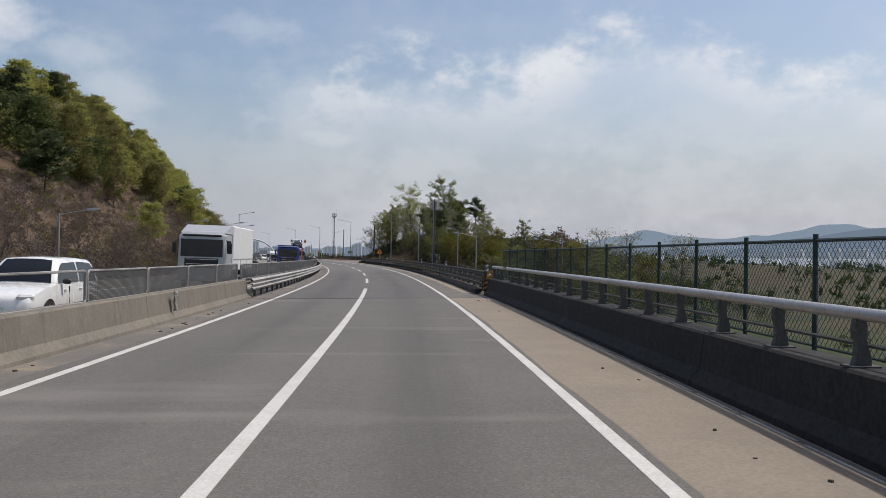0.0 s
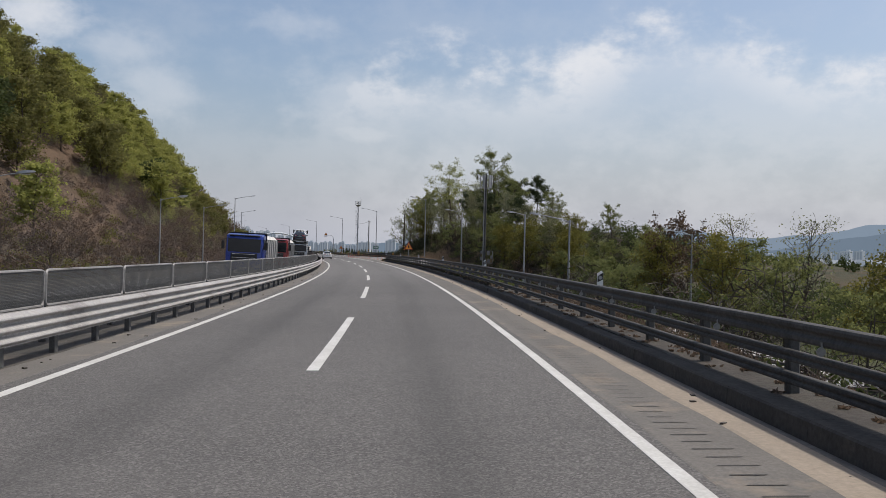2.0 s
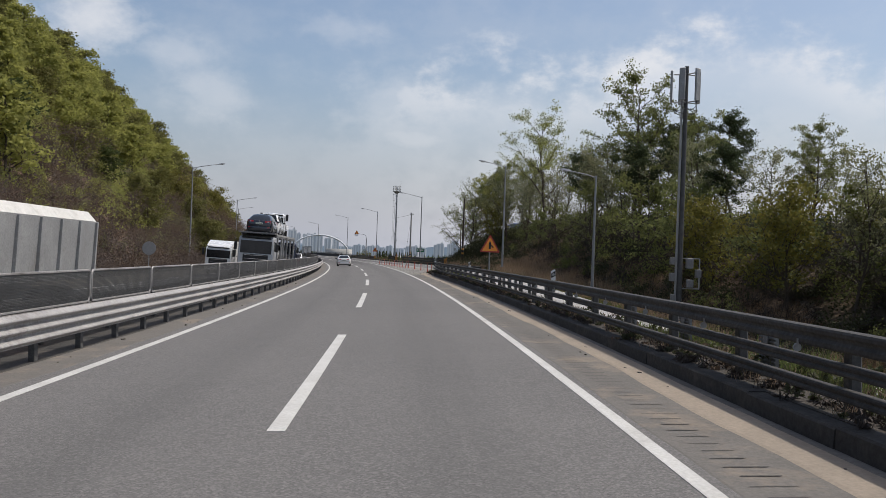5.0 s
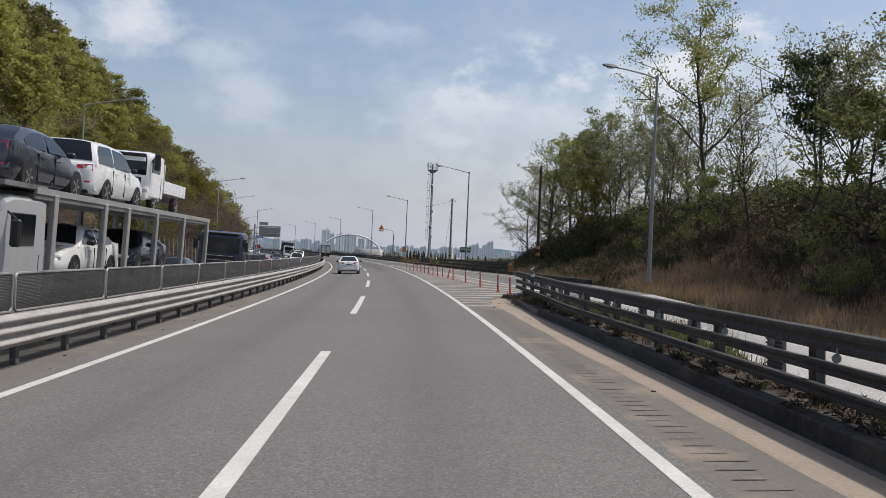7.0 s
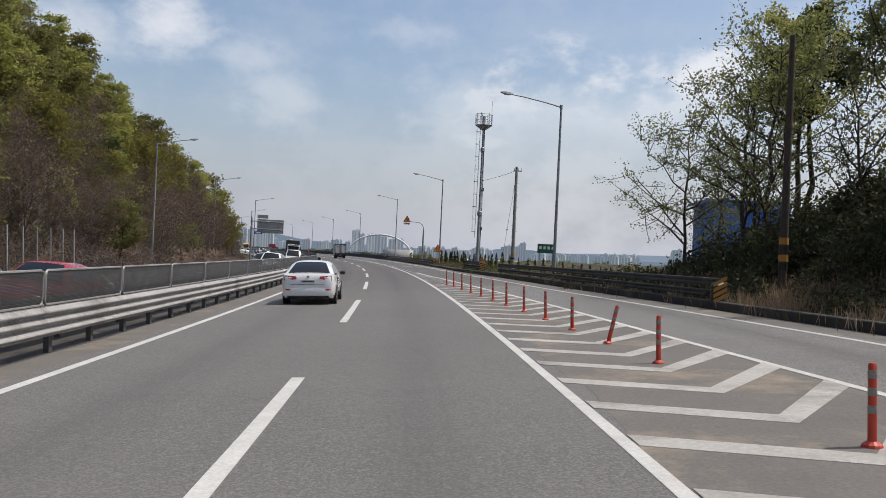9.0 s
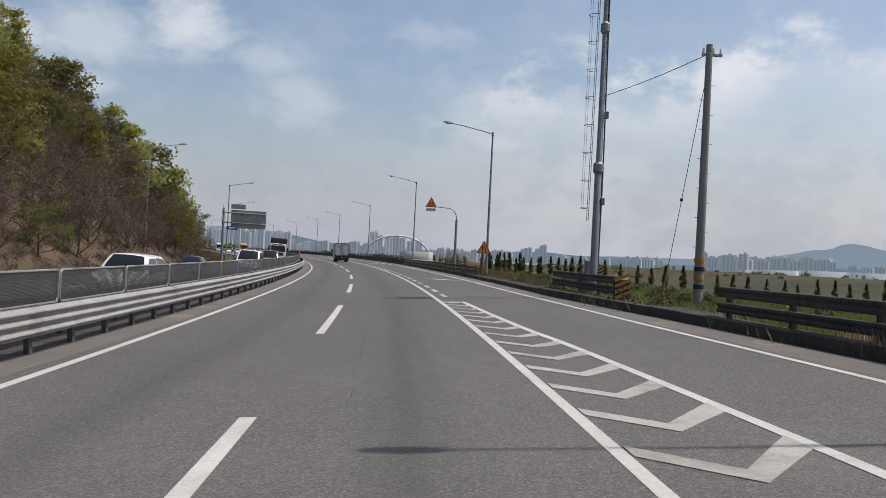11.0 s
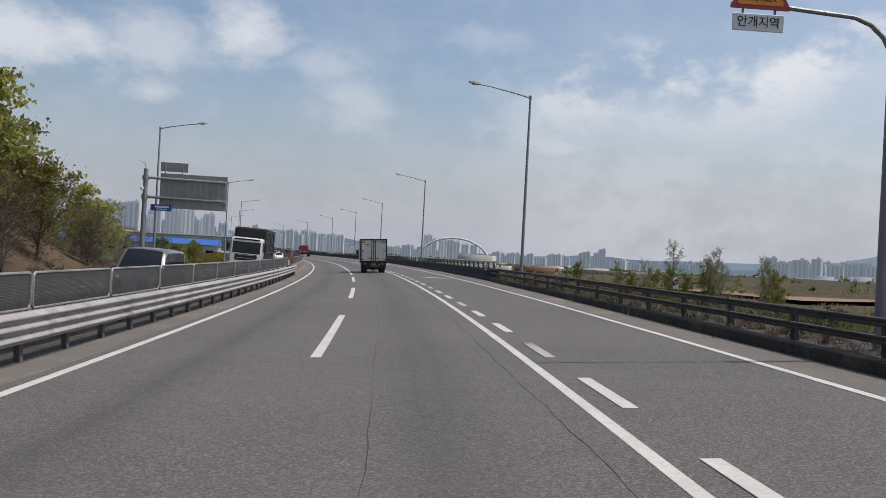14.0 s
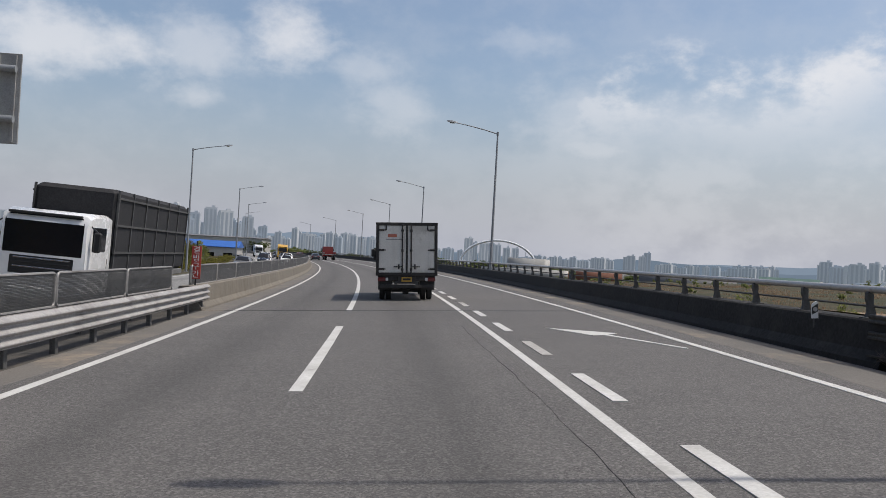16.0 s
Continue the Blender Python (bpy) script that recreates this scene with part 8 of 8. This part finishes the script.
part("axle", Shape().tube([(-0.9, -2.15, 0.38), (0.9, -2.15, 0.38)], 0.09, 8).tube([(-0.12, -2.15, 0.38), (0.12, -2.15, 0.38)], 0.18, 10), POST, lead)
cab(lead, 2.0, 0.5, 2.25, 2.0, 3.45, CAR_WHITE)

car("white_sedan", "clean white saloon car in the inner lane", 204.1, -2.96, CAR_WHITE)
car("dark_sedan", "dark saloon car far ahead in the inner lane", 516, -2.7, CAR_DARK)
car("red_sedan", "dark red saloon car far ahead", 560, -2.9, CAR_RED)
truck("red_truck", "dark red truck far ahead on the bridge", 520, 0.6, TRUCK_RED, "open", 8.0, turn=0.0, cab_h=(0.7, 3.0))
# oncoming traffic
car("white_suv", "white sport utility car on the opposite carriageway", 1.6, -9.4, CAR_WHITE, 180, "suv")
truck("white_box_truck", "grey-cabbed truck with a white cargo box on the opposite carriageway", 27.6, -9.6, TRUCK_GREY, "box", 9.4)
truck("blue_tipper", "blue tipper truck with a pale load cover", 84.5, -9.6, TRUCK_BLUE, "tipper", 9.2, 2.45)
truck("red_tipper", "red tipper truck behind another tipper", 105.5, -9.6, TRUCK_RED, "tipper", 8.6)
truck("small_box_truck", "white box truck in the outer opposite lane", 160.0, -13.2, CAR_WHITE, "box", 6.6, 2.1, cab_h=(0.5, 2.4))
car("white_van", "white van in the outer opposite lane", 172.5, -13.3, CAR_WHITE, 180, "van")
truck("navy_truck", "navy blue truck with chrome grille on the opposite carriageway", 183.0, -9.6, TRUCK_NAVY, "open", 10.5)
car("dark_car", "dark saloon car in the outer opposite lane", 184.5, -13.3, CAR_DARK, 180)
car("white_car", "white saloon car in the outer opposite lane", 199.5, -13.3, CAR_WHITE, 180)
car("red_car", "red saloon car on the opposite carriageway", 197.0, -9.6, CAR_RED, 180)
car("white_suv", "white sport utility car on the opposite carriageway", 249.5, -9.6, CAR_WHITE, 180, "suv")
car("dark_car", "dark saloon car in the outer opposite lane", 283.0, -13.3, CAR_DARK, 180)
car("white_van", "white van with a dark windscreen on the opposite carriageway", 288.0, -9.6, CAR_WHITE, 180, "van")
car("grey_minivan", "grey minivan on the opposite carriageway", 316.0, -9.6, CAR_GREY, 180, "van")
car("dark_suv", "dark sport utility car in the outer opposite lane", 335.0, -13.3, CAR_DARK, 180, "suv")
truck("covered_truck", "white-cabbed truck with a black netted load", 353.0, -9.6, CAR_WHITE, "net", 11.5)
for i, (s, d, p, k) in enumerate(((455, -9.6, CAR_WHITE, "sedan"), (463, -13.2, CAR_DARK, "suv"), (475, -9.6, CAR_WHITE, "suv"), (484, -13.2, CAR_WHITE, "sedan"), (494, -9.6, CAR_DARK, "sedan"), (506, -13.2, CAR_WHITE, "suv"), (515, -9.6, CAR_GREY, "sedan"), (540, -13.2, CAR_WHITE, "sedan"), (551, -9.6, CAR_DARK, "suv"), (420, -13.2, CAR_GREY, "sedan"))):
    car("queued_car", "white car in slow oncoming traffic" if p is CAR_WHITE else "dark car in slow oncoming traffic", s, d, p, 180, k, group="slow oncoming traffic")
truck("yellow_truck", "yellow box truck in slow oncoming traffic", 527, -9.6, TRUCK_YELLOW, "box", 8.0, 2.2)
truck("white_truck", "white box truck in slow oncoming traffic", 575, -13.2, CAR_WHITE, "box", 8.0, 2.2)

# car transporter with its load
carrier = thing("car_carrier", "grey-cabbed car transporter on the opposite carriageway", "truck", stand(156.0, -9.15, 0.005, 180))
cab(carrier, 2.45, 0.6, 3.0, 7.4, 9.5, TRUCK_GREY)
part("lower_deck", Shape().box((0, -1.2, 0.98), (2.4, 16.6, 0.14), bevel=0.02), POST, carrier)
part("upper_deck", Shape().box((0, -0.6, 3.02), (2.4, 17.4, 0.14), bevel=0.02).box((0, 8.6, 3.2), (2.45, 2.1, 0.10)), GALV_DIRTY, carrier)
for sx in (-1, 1):
    for y in (7.0, 3.6, 1.6, -1.4, -5.0, -9.0):
        part("deck_post", Shape().box((sx * 1.18, y, 2.0), (0.14, 0.22, 2.2), bevel=0.02), GALV, carrier)
    part("deck_rail", Shape().box((sx * 1.2, -0.6, 3.14), (0.06, 17.4, 0.14)), GALV, carrier)
    wheel(carrier, sx * 1.02, 8.1, 0.48, 0.28)
    for y in (4.9, -4.6, -5.8):
        wheel(carrier, sx * 0.92, y, 0.46, 0.5)


def loaded(name, label, y, z, paint, kind, turn):
    m = stand(156.0, -9.15, 0.0, 180) @ Matrix.Translation((0, y, z)) @ Matrix.Rotation(radians(turn), 4, "Z")
    car(name, label, 0, 0, paint, kind=kind, at=m, group="cars on the transporter")


loaded("dark_saloon", "new dark saloon car on the transporter's upper deck", 6.4, 3.10, CAR_DARK, "sedan", 180)
loaded("white_crossover", "new white crossover on the transporter's upper deck", 1.4, 3.10, CAR_WHITE, "suv", 180)
pick = thing("pickup_truck", "new white flatbed pickup on the transporter's upper deck", "truck", stand(156.0, -9.15, 0.0, 180) @ Matrix.Translation((0, -3.9, 3.10)), "cars on the transporter")
cab(pick, 1.72, 0.42, 1.96, 0.75, 2.45, CAR_WHITE)
bed = part("load_bed", Shape().box((0, -0.95, 0.78), (1.68, 3.0, 0.10), bevel=0.01), CAR_WHITE, pick)
for sx in (-1, 1):
    part("side_board", Shape().box((sx * 0.83, -0.95, 0.98), (0.03, 3.0, 0.34), bevel=0.008), CAR_WHITE, bed)
    for y in (1.55, -1.35):
        wheel(pick, sx * 0.72, y, 0.33, 0.2)
part("tail_board", Shape().box((0, -2.45, 0.98), (1.66, 0.03, 0.34), bevel=0.008), CAR_WHITE, bed)
part("headboard", Shape().box((0, 0.55, 1.25), (1.66, 0.04, 0.9), bevel=0.01), CAR_WHITE, bed)
part("chassis", Shape().box((0, -0.2, 0.58), (0.7, 4.6, 0.16)), BLACK, pick)
loaded("white_saloon", "new white saloon car on the transporter's lower deck", 3.2, 1.06, CAR_WHITE, "sedan", 0)
loaded("dark_crossover", "new dark car on the transporter's lower deck", -2.2, 1.06, CAR_DARK, "sedan", 0)


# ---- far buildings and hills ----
TOWER_HAZY_PAINT = [surface("pale_tower_hazy_paint", (0.42, 0.415, 0.41), (0.37, 0.37, 0.375), 0.03, 0.4, 0.9, bump=0.0), surface("grey_tower_hazy_paint", (0.35, 0.355, 0.365), (0.30, 0.31, 0.33), 0.03, 0.4, 0.9, bump=0.0), surface("cool_tower_hazy_paint", (0.30, 0.33, 0.37), (0.27, 0.30, 0.34), 0.03, 0.4, 0.9, bump=0.0)]
TOWER_HAZY_GLASS = surface("tower_hazy_windows", (0.20, 0.215, 0.24), (0.17, 0.185, 0.21), 0.1, 1.0, 0.5, bump=0.0)
for far_mat, glow in ((TOWER_HAZY_PAINT[0], 0.16), (TOWER_HAZY_PAINT[1], 0.15), (TOWER_HAZY_PAINT[2], 0.15), (TOWER_HAZY_GLASS, 0.15)):
    # the city is a backdrop: this glow imitates kilometres of bright haze before it
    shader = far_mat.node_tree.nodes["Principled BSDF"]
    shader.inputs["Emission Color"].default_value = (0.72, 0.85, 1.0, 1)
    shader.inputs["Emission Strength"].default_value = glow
VIEW = P(323, 0)


def bearing(deg, dist, z=-8.0):
    """A place by its compass angle (right of north) and its distance from the road's far end."""
    return Vector((VIEW.x + dist * math.sin(radians(deg)), VIEW.y + dist * math.cos(radians(deg)), z))


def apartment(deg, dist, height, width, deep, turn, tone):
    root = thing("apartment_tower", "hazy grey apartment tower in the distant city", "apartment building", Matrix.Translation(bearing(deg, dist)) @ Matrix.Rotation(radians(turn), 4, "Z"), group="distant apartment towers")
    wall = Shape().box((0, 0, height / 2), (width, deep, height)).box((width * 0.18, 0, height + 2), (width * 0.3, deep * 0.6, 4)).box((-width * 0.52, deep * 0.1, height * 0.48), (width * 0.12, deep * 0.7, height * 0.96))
    part("wall", wall, TOWER_HAZY_PAINT[tone], root)
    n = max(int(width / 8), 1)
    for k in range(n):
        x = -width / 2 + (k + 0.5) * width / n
        part("window_band", Shape().box((x, -deep / 2 - 0.1, height * 0.49), (width / n * 0.55, 0.4, height * 0.92)), TOWER_HAZY_GLASS, root)
    return root


rb = random.Random(21)


def cluster(a0, a1, n, dist, h0, h1, w0=16, w1=30):
    for i in range(n):
        a = a0 + (a1 - a0) * (i + rb.uniform(0.2, 0.8)) / n
        apartment(a, dist * rb.uniform(0.93, 1.07), rb.uniform(h0, h1), rb.uniform(w0, w1), rb.uniform(12, 18), -a + rb.uniform(-25, 25), rb.randrange(3))


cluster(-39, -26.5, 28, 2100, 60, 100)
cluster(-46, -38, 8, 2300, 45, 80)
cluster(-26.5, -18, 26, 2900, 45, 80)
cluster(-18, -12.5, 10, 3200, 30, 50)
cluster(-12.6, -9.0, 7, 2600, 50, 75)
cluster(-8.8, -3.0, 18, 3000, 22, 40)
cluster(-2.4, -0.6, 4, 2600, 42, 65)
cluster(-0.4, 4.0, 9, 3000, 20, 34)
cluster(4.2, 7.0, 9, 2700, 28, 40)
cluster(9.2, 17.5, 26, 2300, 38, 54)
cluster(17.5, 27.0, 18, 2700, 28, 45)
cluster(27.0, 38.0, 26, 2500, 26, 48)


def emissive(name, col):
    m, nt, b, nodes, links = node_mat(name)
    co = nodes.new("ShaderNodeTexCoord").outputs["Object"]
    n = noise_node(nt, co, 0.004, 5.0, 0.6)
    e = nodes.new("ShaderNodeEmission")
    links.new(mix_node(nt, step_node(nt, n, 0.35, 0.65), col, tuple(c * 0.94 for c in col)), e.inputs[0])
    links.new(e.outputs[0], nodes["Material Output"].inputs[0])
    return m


def ridge(name, a0, a1, dist, table, col, label, seed, rough=0.10):
    """A far range as a curved hillside that rises from the plain, self-lit in its haze colour."""
    rr = np.random.default_rng(seed)
    n = 240
    a = np.linspace(a0, a1, n)
    base = np.interp(a, [t[0] for t in table], [t[1] for t in table])
    wob = np.interp(np.linspace(0, 1, n), np.linspace(0, 1, 40), rr.normal(0, 1, 40)) * 0.6 + np.interp(np.linspace(0, 1, n), np.linspace(0, 1, 120), rr.normal(0, 1, 120)) * 0.4
    top = np.maximum(base * (1 + rough * wob), 1.0)
    v, f = [], []
    for k, (q, g) in enumerate(((0.0, 0.97), (0.55, 0.99), (1.0, 1.0))):
        for i in range(n):
            p = bearing(a[i], dist * g, -12)
            v.append((p.x, p.y, -12 + top[i] * q + (0 if k == 0 else 3)))
    for k in range(2):
        f += [(k * n + i, k * n + i + 1, (k + 1) * n + i + 1, (k + 1) * n + i) for i in range(n - 1)]
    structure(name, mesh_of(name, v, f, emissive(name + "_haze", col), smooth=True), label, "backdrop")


# flat glowing blues stand in for the haze over both ranges
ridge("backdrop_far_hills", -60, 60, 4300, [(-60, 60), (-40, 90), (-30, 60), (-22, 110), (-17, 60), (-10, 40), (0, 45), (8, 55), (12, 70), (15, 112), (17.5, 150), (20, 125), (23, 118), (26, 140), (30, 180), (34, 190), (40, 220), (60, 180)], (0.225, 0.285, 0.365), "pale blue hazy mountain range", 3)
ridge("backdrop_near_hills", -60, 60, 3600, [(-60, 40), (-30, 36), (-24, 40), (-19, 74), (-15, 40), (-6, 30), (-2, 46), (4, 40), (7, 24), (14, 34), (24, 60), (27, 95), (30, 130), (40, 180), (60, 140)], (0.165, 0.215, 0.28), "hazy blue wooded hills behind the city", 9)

# arch bridge
STEEL_WHITE = plain("white_bridge_steel", (0.70, 0.72, 0.74), 0.4)
arch = thing("arch_bridge", "white tied-arch bridge far across the plain", "bridge", Matrix.Translation(bearing(-10.4, 735, -3.0)) @ Matrix.Rotation(radians(10.4), 4, "Z"))
for y in (-5, 5):
    rib = part("arch_rib", Shape().tube([(32.5 * math.cos(t), y * (1 - 0.55 * math.sin(t)), 22.5 * math.sin(t)) for t in np.linspace(0.0, math.pi, 25)], 0.85, 8), STEEL_WHITE, arch, smooth=True)
    for k in range(1, 12):
        t = math.pi * k / 12
        part("hanger", Shape().tube([(32.5 * math.cos(t), y * (1 - 0.55 * math.sin(t)), 22.5 * math.sin(t)), (32.5 * math.cos(t), y, 0.5)], 0.12, 5), STEEL_WHITE, rib)
part("deck", Shape().box((0, 0, 0), (420, 13, 1.4), bevel=0.2), CONCRETE, arch)
for k in range(-5, 6):
    if abs(k) > 0:
        part("pier", Shape().box((k * 38, 0, -5), (2.2, 8, 9)), CONCRETE, arch)


# sheds and houses on the plain
ROOF_GREEN = surface("green_sheet_roof", (0.07, 0.13, 0.10), (0.05, 0.10, 0.08), 0.3, 5, 0.6, bump=0.1)
WALL_PALE = surface("pale_shed_wall", (0.46, 0.45, 0.42), (0.37, 0.36, 0.34), 0.3, 5, 0.85, bump=0.1)
ROOF_GREY = surface("grey_roof", (0.18, 0.18, 0.185), (0.13, 0.13, 0.135), 0.3, 5, 0.8, bump=0.1)
ROOF_RUST = surface("rust_roof", (0.24, 0.10, 0.06), (0.17, 0.075, 0.05), 0.3, 5, 0.8, bump=0.1)


def on_plain(deg, dist):
    """A place on the ground by its bearing and distance."""
    p = bearing(deg, dist, 0)
    s_, d_ = locate(np.array([p.x]), np.array([p.y]))
    p.z = float(ground_z(s_, d_)[0])
    return p


def shed(name, label, place, turn, size, roof, rise=1.4, wall=None, windows=4, category="building"):
    root = thing(name, label, category, Matrix.Translation(place) @ Matrix.Rotation(radians(turn), 4, "Z"))
    L, W, H = size
    part("wall", Shape().box((0, 0, H / 2 - 0.5), (L, W, H + 1), bevel=0.05), wall or WALL_PALE, root)
    part("roof", Shape().loft([[(x, -W / 2 - 0.5, H - 0.02), (x, W / 2 + 0.5, H - 0.02), (x, W / 2 + 0.5, H + 0.15), (x, 0, H + rise + 0.15), (x, -W / 2 - 0.5, H + 0.15)] for x in (-L / 2 - 0.5, L / 2 + 0.5)]), roof, root)
    for k in range(windows):
        x = -L / 2 + (k + 0.5) * L / windows
        win = part("window", Shape().box((x, -W / 2 - 0.02, H * 0.55), (L / windows * 0.5, 0.12, H * 0.3)), GLASS_DARK, root)
        part("sill", Shape().box((x, -W / 2 - 0.1, H * 0.38), (L / windows * 0.55, 0.2, 0.12)), WALL_PALE, win)
    return root


shed("blue_tank_shed", "blue sheet-metal building behind the mound trees", on_ground(262, 38.5), 12, (6.8, 9, 8.6), BLUE_SHEET, 0.3, BLUE_SHEET, 1)
shed("factory", "long factory with a bright blue roof", bearing(-33.5, 330, -5), 22, (74, 22, 6.5), BLUE_SHEET, 2.2, windows=12)
shed("factory", "grey factory block with a flat roof", bearing(-29.5, 420, -5), 18, (60, 30, 11), ROOF_GREY, 0.6, windows=10)
shed("factory", "dark roofed factory hall", bearing(-35.5, 420, -5), 18, (40, 30, 13), ROOF_GREY, 0.8, windows=8)
shed("workshop", "pale workshop with a green roof out on the fields", on_plain(7.6, 300), -8, (17, 10, 5.2), ROOF_GREEN, 1.4, windows=5)
shed("annex", "small white annex beside the workshop", on_plain(9.3, 292), -8, (10, 7, 3.2), ROOF_GREY, 0.3, windows=5)
for i, (a, dist, L, roof) in enumerate(((-1.5, 480, 22, ROOF_RUST), (1.5, 520, 16, ROOF_GREEN), (-4.2, 600, 26, ROOF_GREY), (3.8, 560, 20, ROOF_RUST), (11.5, 520, 34, BLUE_SHEET), (5.6, 700, 30, ROOF_GREY), (14.5, 460, 26, ROOF_GREEN), (-6.5, 640, 18, ROOF_GREEN), (0.2, 760, 30, ROOF_GREY), (17, 620, 40, BLUE_SHEET), (21, 560, 30, ROOF_GREY))):
    shed("field_shed", "low shed out on the plain", on_plain(a, dist), -a + 8, (L, 9, 3.6), roof, 1.2, windows=4)
# bare soil and far tree belts
SOIL = surface("bare_soil", (0.25, 0.165, 0.10), (0.19, 0.13, 0.08), 0.05, 0.8, 0.95, bump=0.3, stain=(0.12, 0.11, 0.06), amount=0.3)
v = [P(s, d) for s, d in ((345, 34), (345, 95), (430, 120), (520, 110), (520, 40), (420, 30))]
for p in v:
    p.z = 0
lowest = [float(ground_z(s, d)) for s, d in ((345, 34), (345, 95), (430, 120), (520, 110), (520, 40), (420, 30))]
structure("bare_field", mesh_of("bare_field", [(p.x, p.y, z + 0.35) for p, z in zip(v, lowest)], [tuple(range(6))[::-1]], SOIL), "bare orange-brown field on the plain", "field")
belts = []
rt = random.Random(31)
for i in range(760):
    a, dist = rt.uniform(-44, 34), rt.choice((rt.uniform(380, 800), rt.uniform(800, 1700)))
    if -40 < a < -28 and dist < 480:
        continue
    k = rt.uniform(0.5, 1.0) * (1.3 if dist > 800 else 1.0)
    p = on_plain(a, dist)
    belts.append((TREES["far_clump"][1] if rt.random() < 0.6 else TREES["far_fresh"][1], Matrix.Translation(p) @ Matrix.Rotation(rt.uniform(0, 6), 4, "Z") @ Matrix.Diagonal((k * 2.0, k * 2.0, k, 1))))
join_meshes("tree_belts", belts, "far belts of trees across the plain", "trees")


# low-rise town on the plain
LOW = []
houses = [Shape().box((0, 0, 1.9), (12, 8, 4.8)).mesh("low_block", WALL_PALE), Shape().box((0, 0, 2.4), (24, 10, 5.8)).mesh("low_block", ROOF_GREY), Shape().box((0, 0, 1.2), (34, 9, 3.4)).mesh("low_block", WALL_PALE), Shape().box((0, 0, 3.4), (16, 12, 7.8)).mesh("low_block", WALL_PALE), Shape().box((0, 0, 1.8), (18, 9, 4.6)).mesh("low_block", ROOF_RUST)]
for i in range(210):
    a, q = rb.uniform(-9, 34), rb.uniform(0, 1)
    dist = 330 + 1500 * q ** 1.3
    LOW.append((houses[rb.randrange(5)], Matrix.Translation(on_plain(a, dist)) @ Matrix.Rotation(radians(-a + rb.uniform(-30, 30)), 4, "Z")))
# these blocks share the towers' materials, with the haze glow in them
blocks = [Shape().box((0, 0, h / 2 - 2), (w, 11, h + 4)).mesh("low_block", TOWER_HAZY_PAINT[i]) for i, (w, h) in enumerate(((34, 7), (22, 13), (48, 9)))]
for i in range(300):
    a, dist = radians(rb.uniform(8.5, 33)), 640 + 1500 * rb.uniform(0, 1) ** 1.2
    q = Vector((dist * math.sin(a), dist * math.cos(a), -9.0))
    LOW.append((blocks[rb.randrange(3)], Matrix.Translation(q) @ Matrix.Rotation(-a + rb.uniform(-0.4, 0.4), 4, "Z")))
join_meshes("low_town", LOW, "pale low buildings and sheds scattered over the far plain", "buildings")

# vinyl greenhouses on the low plain
VINYL = surface("greenhouse_vinyl", (0.62, 0.64, 0.66), (0.5, 0.52, 0.54), 0.2, 4.0, 0.45, bump=0.1)
for deg, dist, length in ((14.5, 430, 44), (17.4, 395, 50), (20.2, 440, 56), (22.6, 372, 40), (24.6, 470, 60), (27.0, 410, 46), (29.4, 520, 70), (26.0, 640, 80), (28.5, 690, 80)):
    a = radians(deg)
    house = thing("greenhouse", "long low greenhouse under white vinyl on the plain", "greenhouse", Matrix.Translation((dist * math.sin(a), dist * math.cos(a), -9.1)) @ Matrix.Rotation(-a + 0.15, 4, "Z"), group="greenhouses on the plain")
    part("cover", Shape().loft([[(x, 3.4 * math.cos(u), 2.9 * math.sin(u)) for u in np.linspace(0, math.pi, 9)] for x in np.linspace(-length / 2, length / 2, 6)]), VINYL, house, smooth=True)
    for x in (-length / 2, length / 2):
        part("door_frame", Shape().box((x, 0, 1.1), (0.15, 1.6, 2.2)), GALV, house)
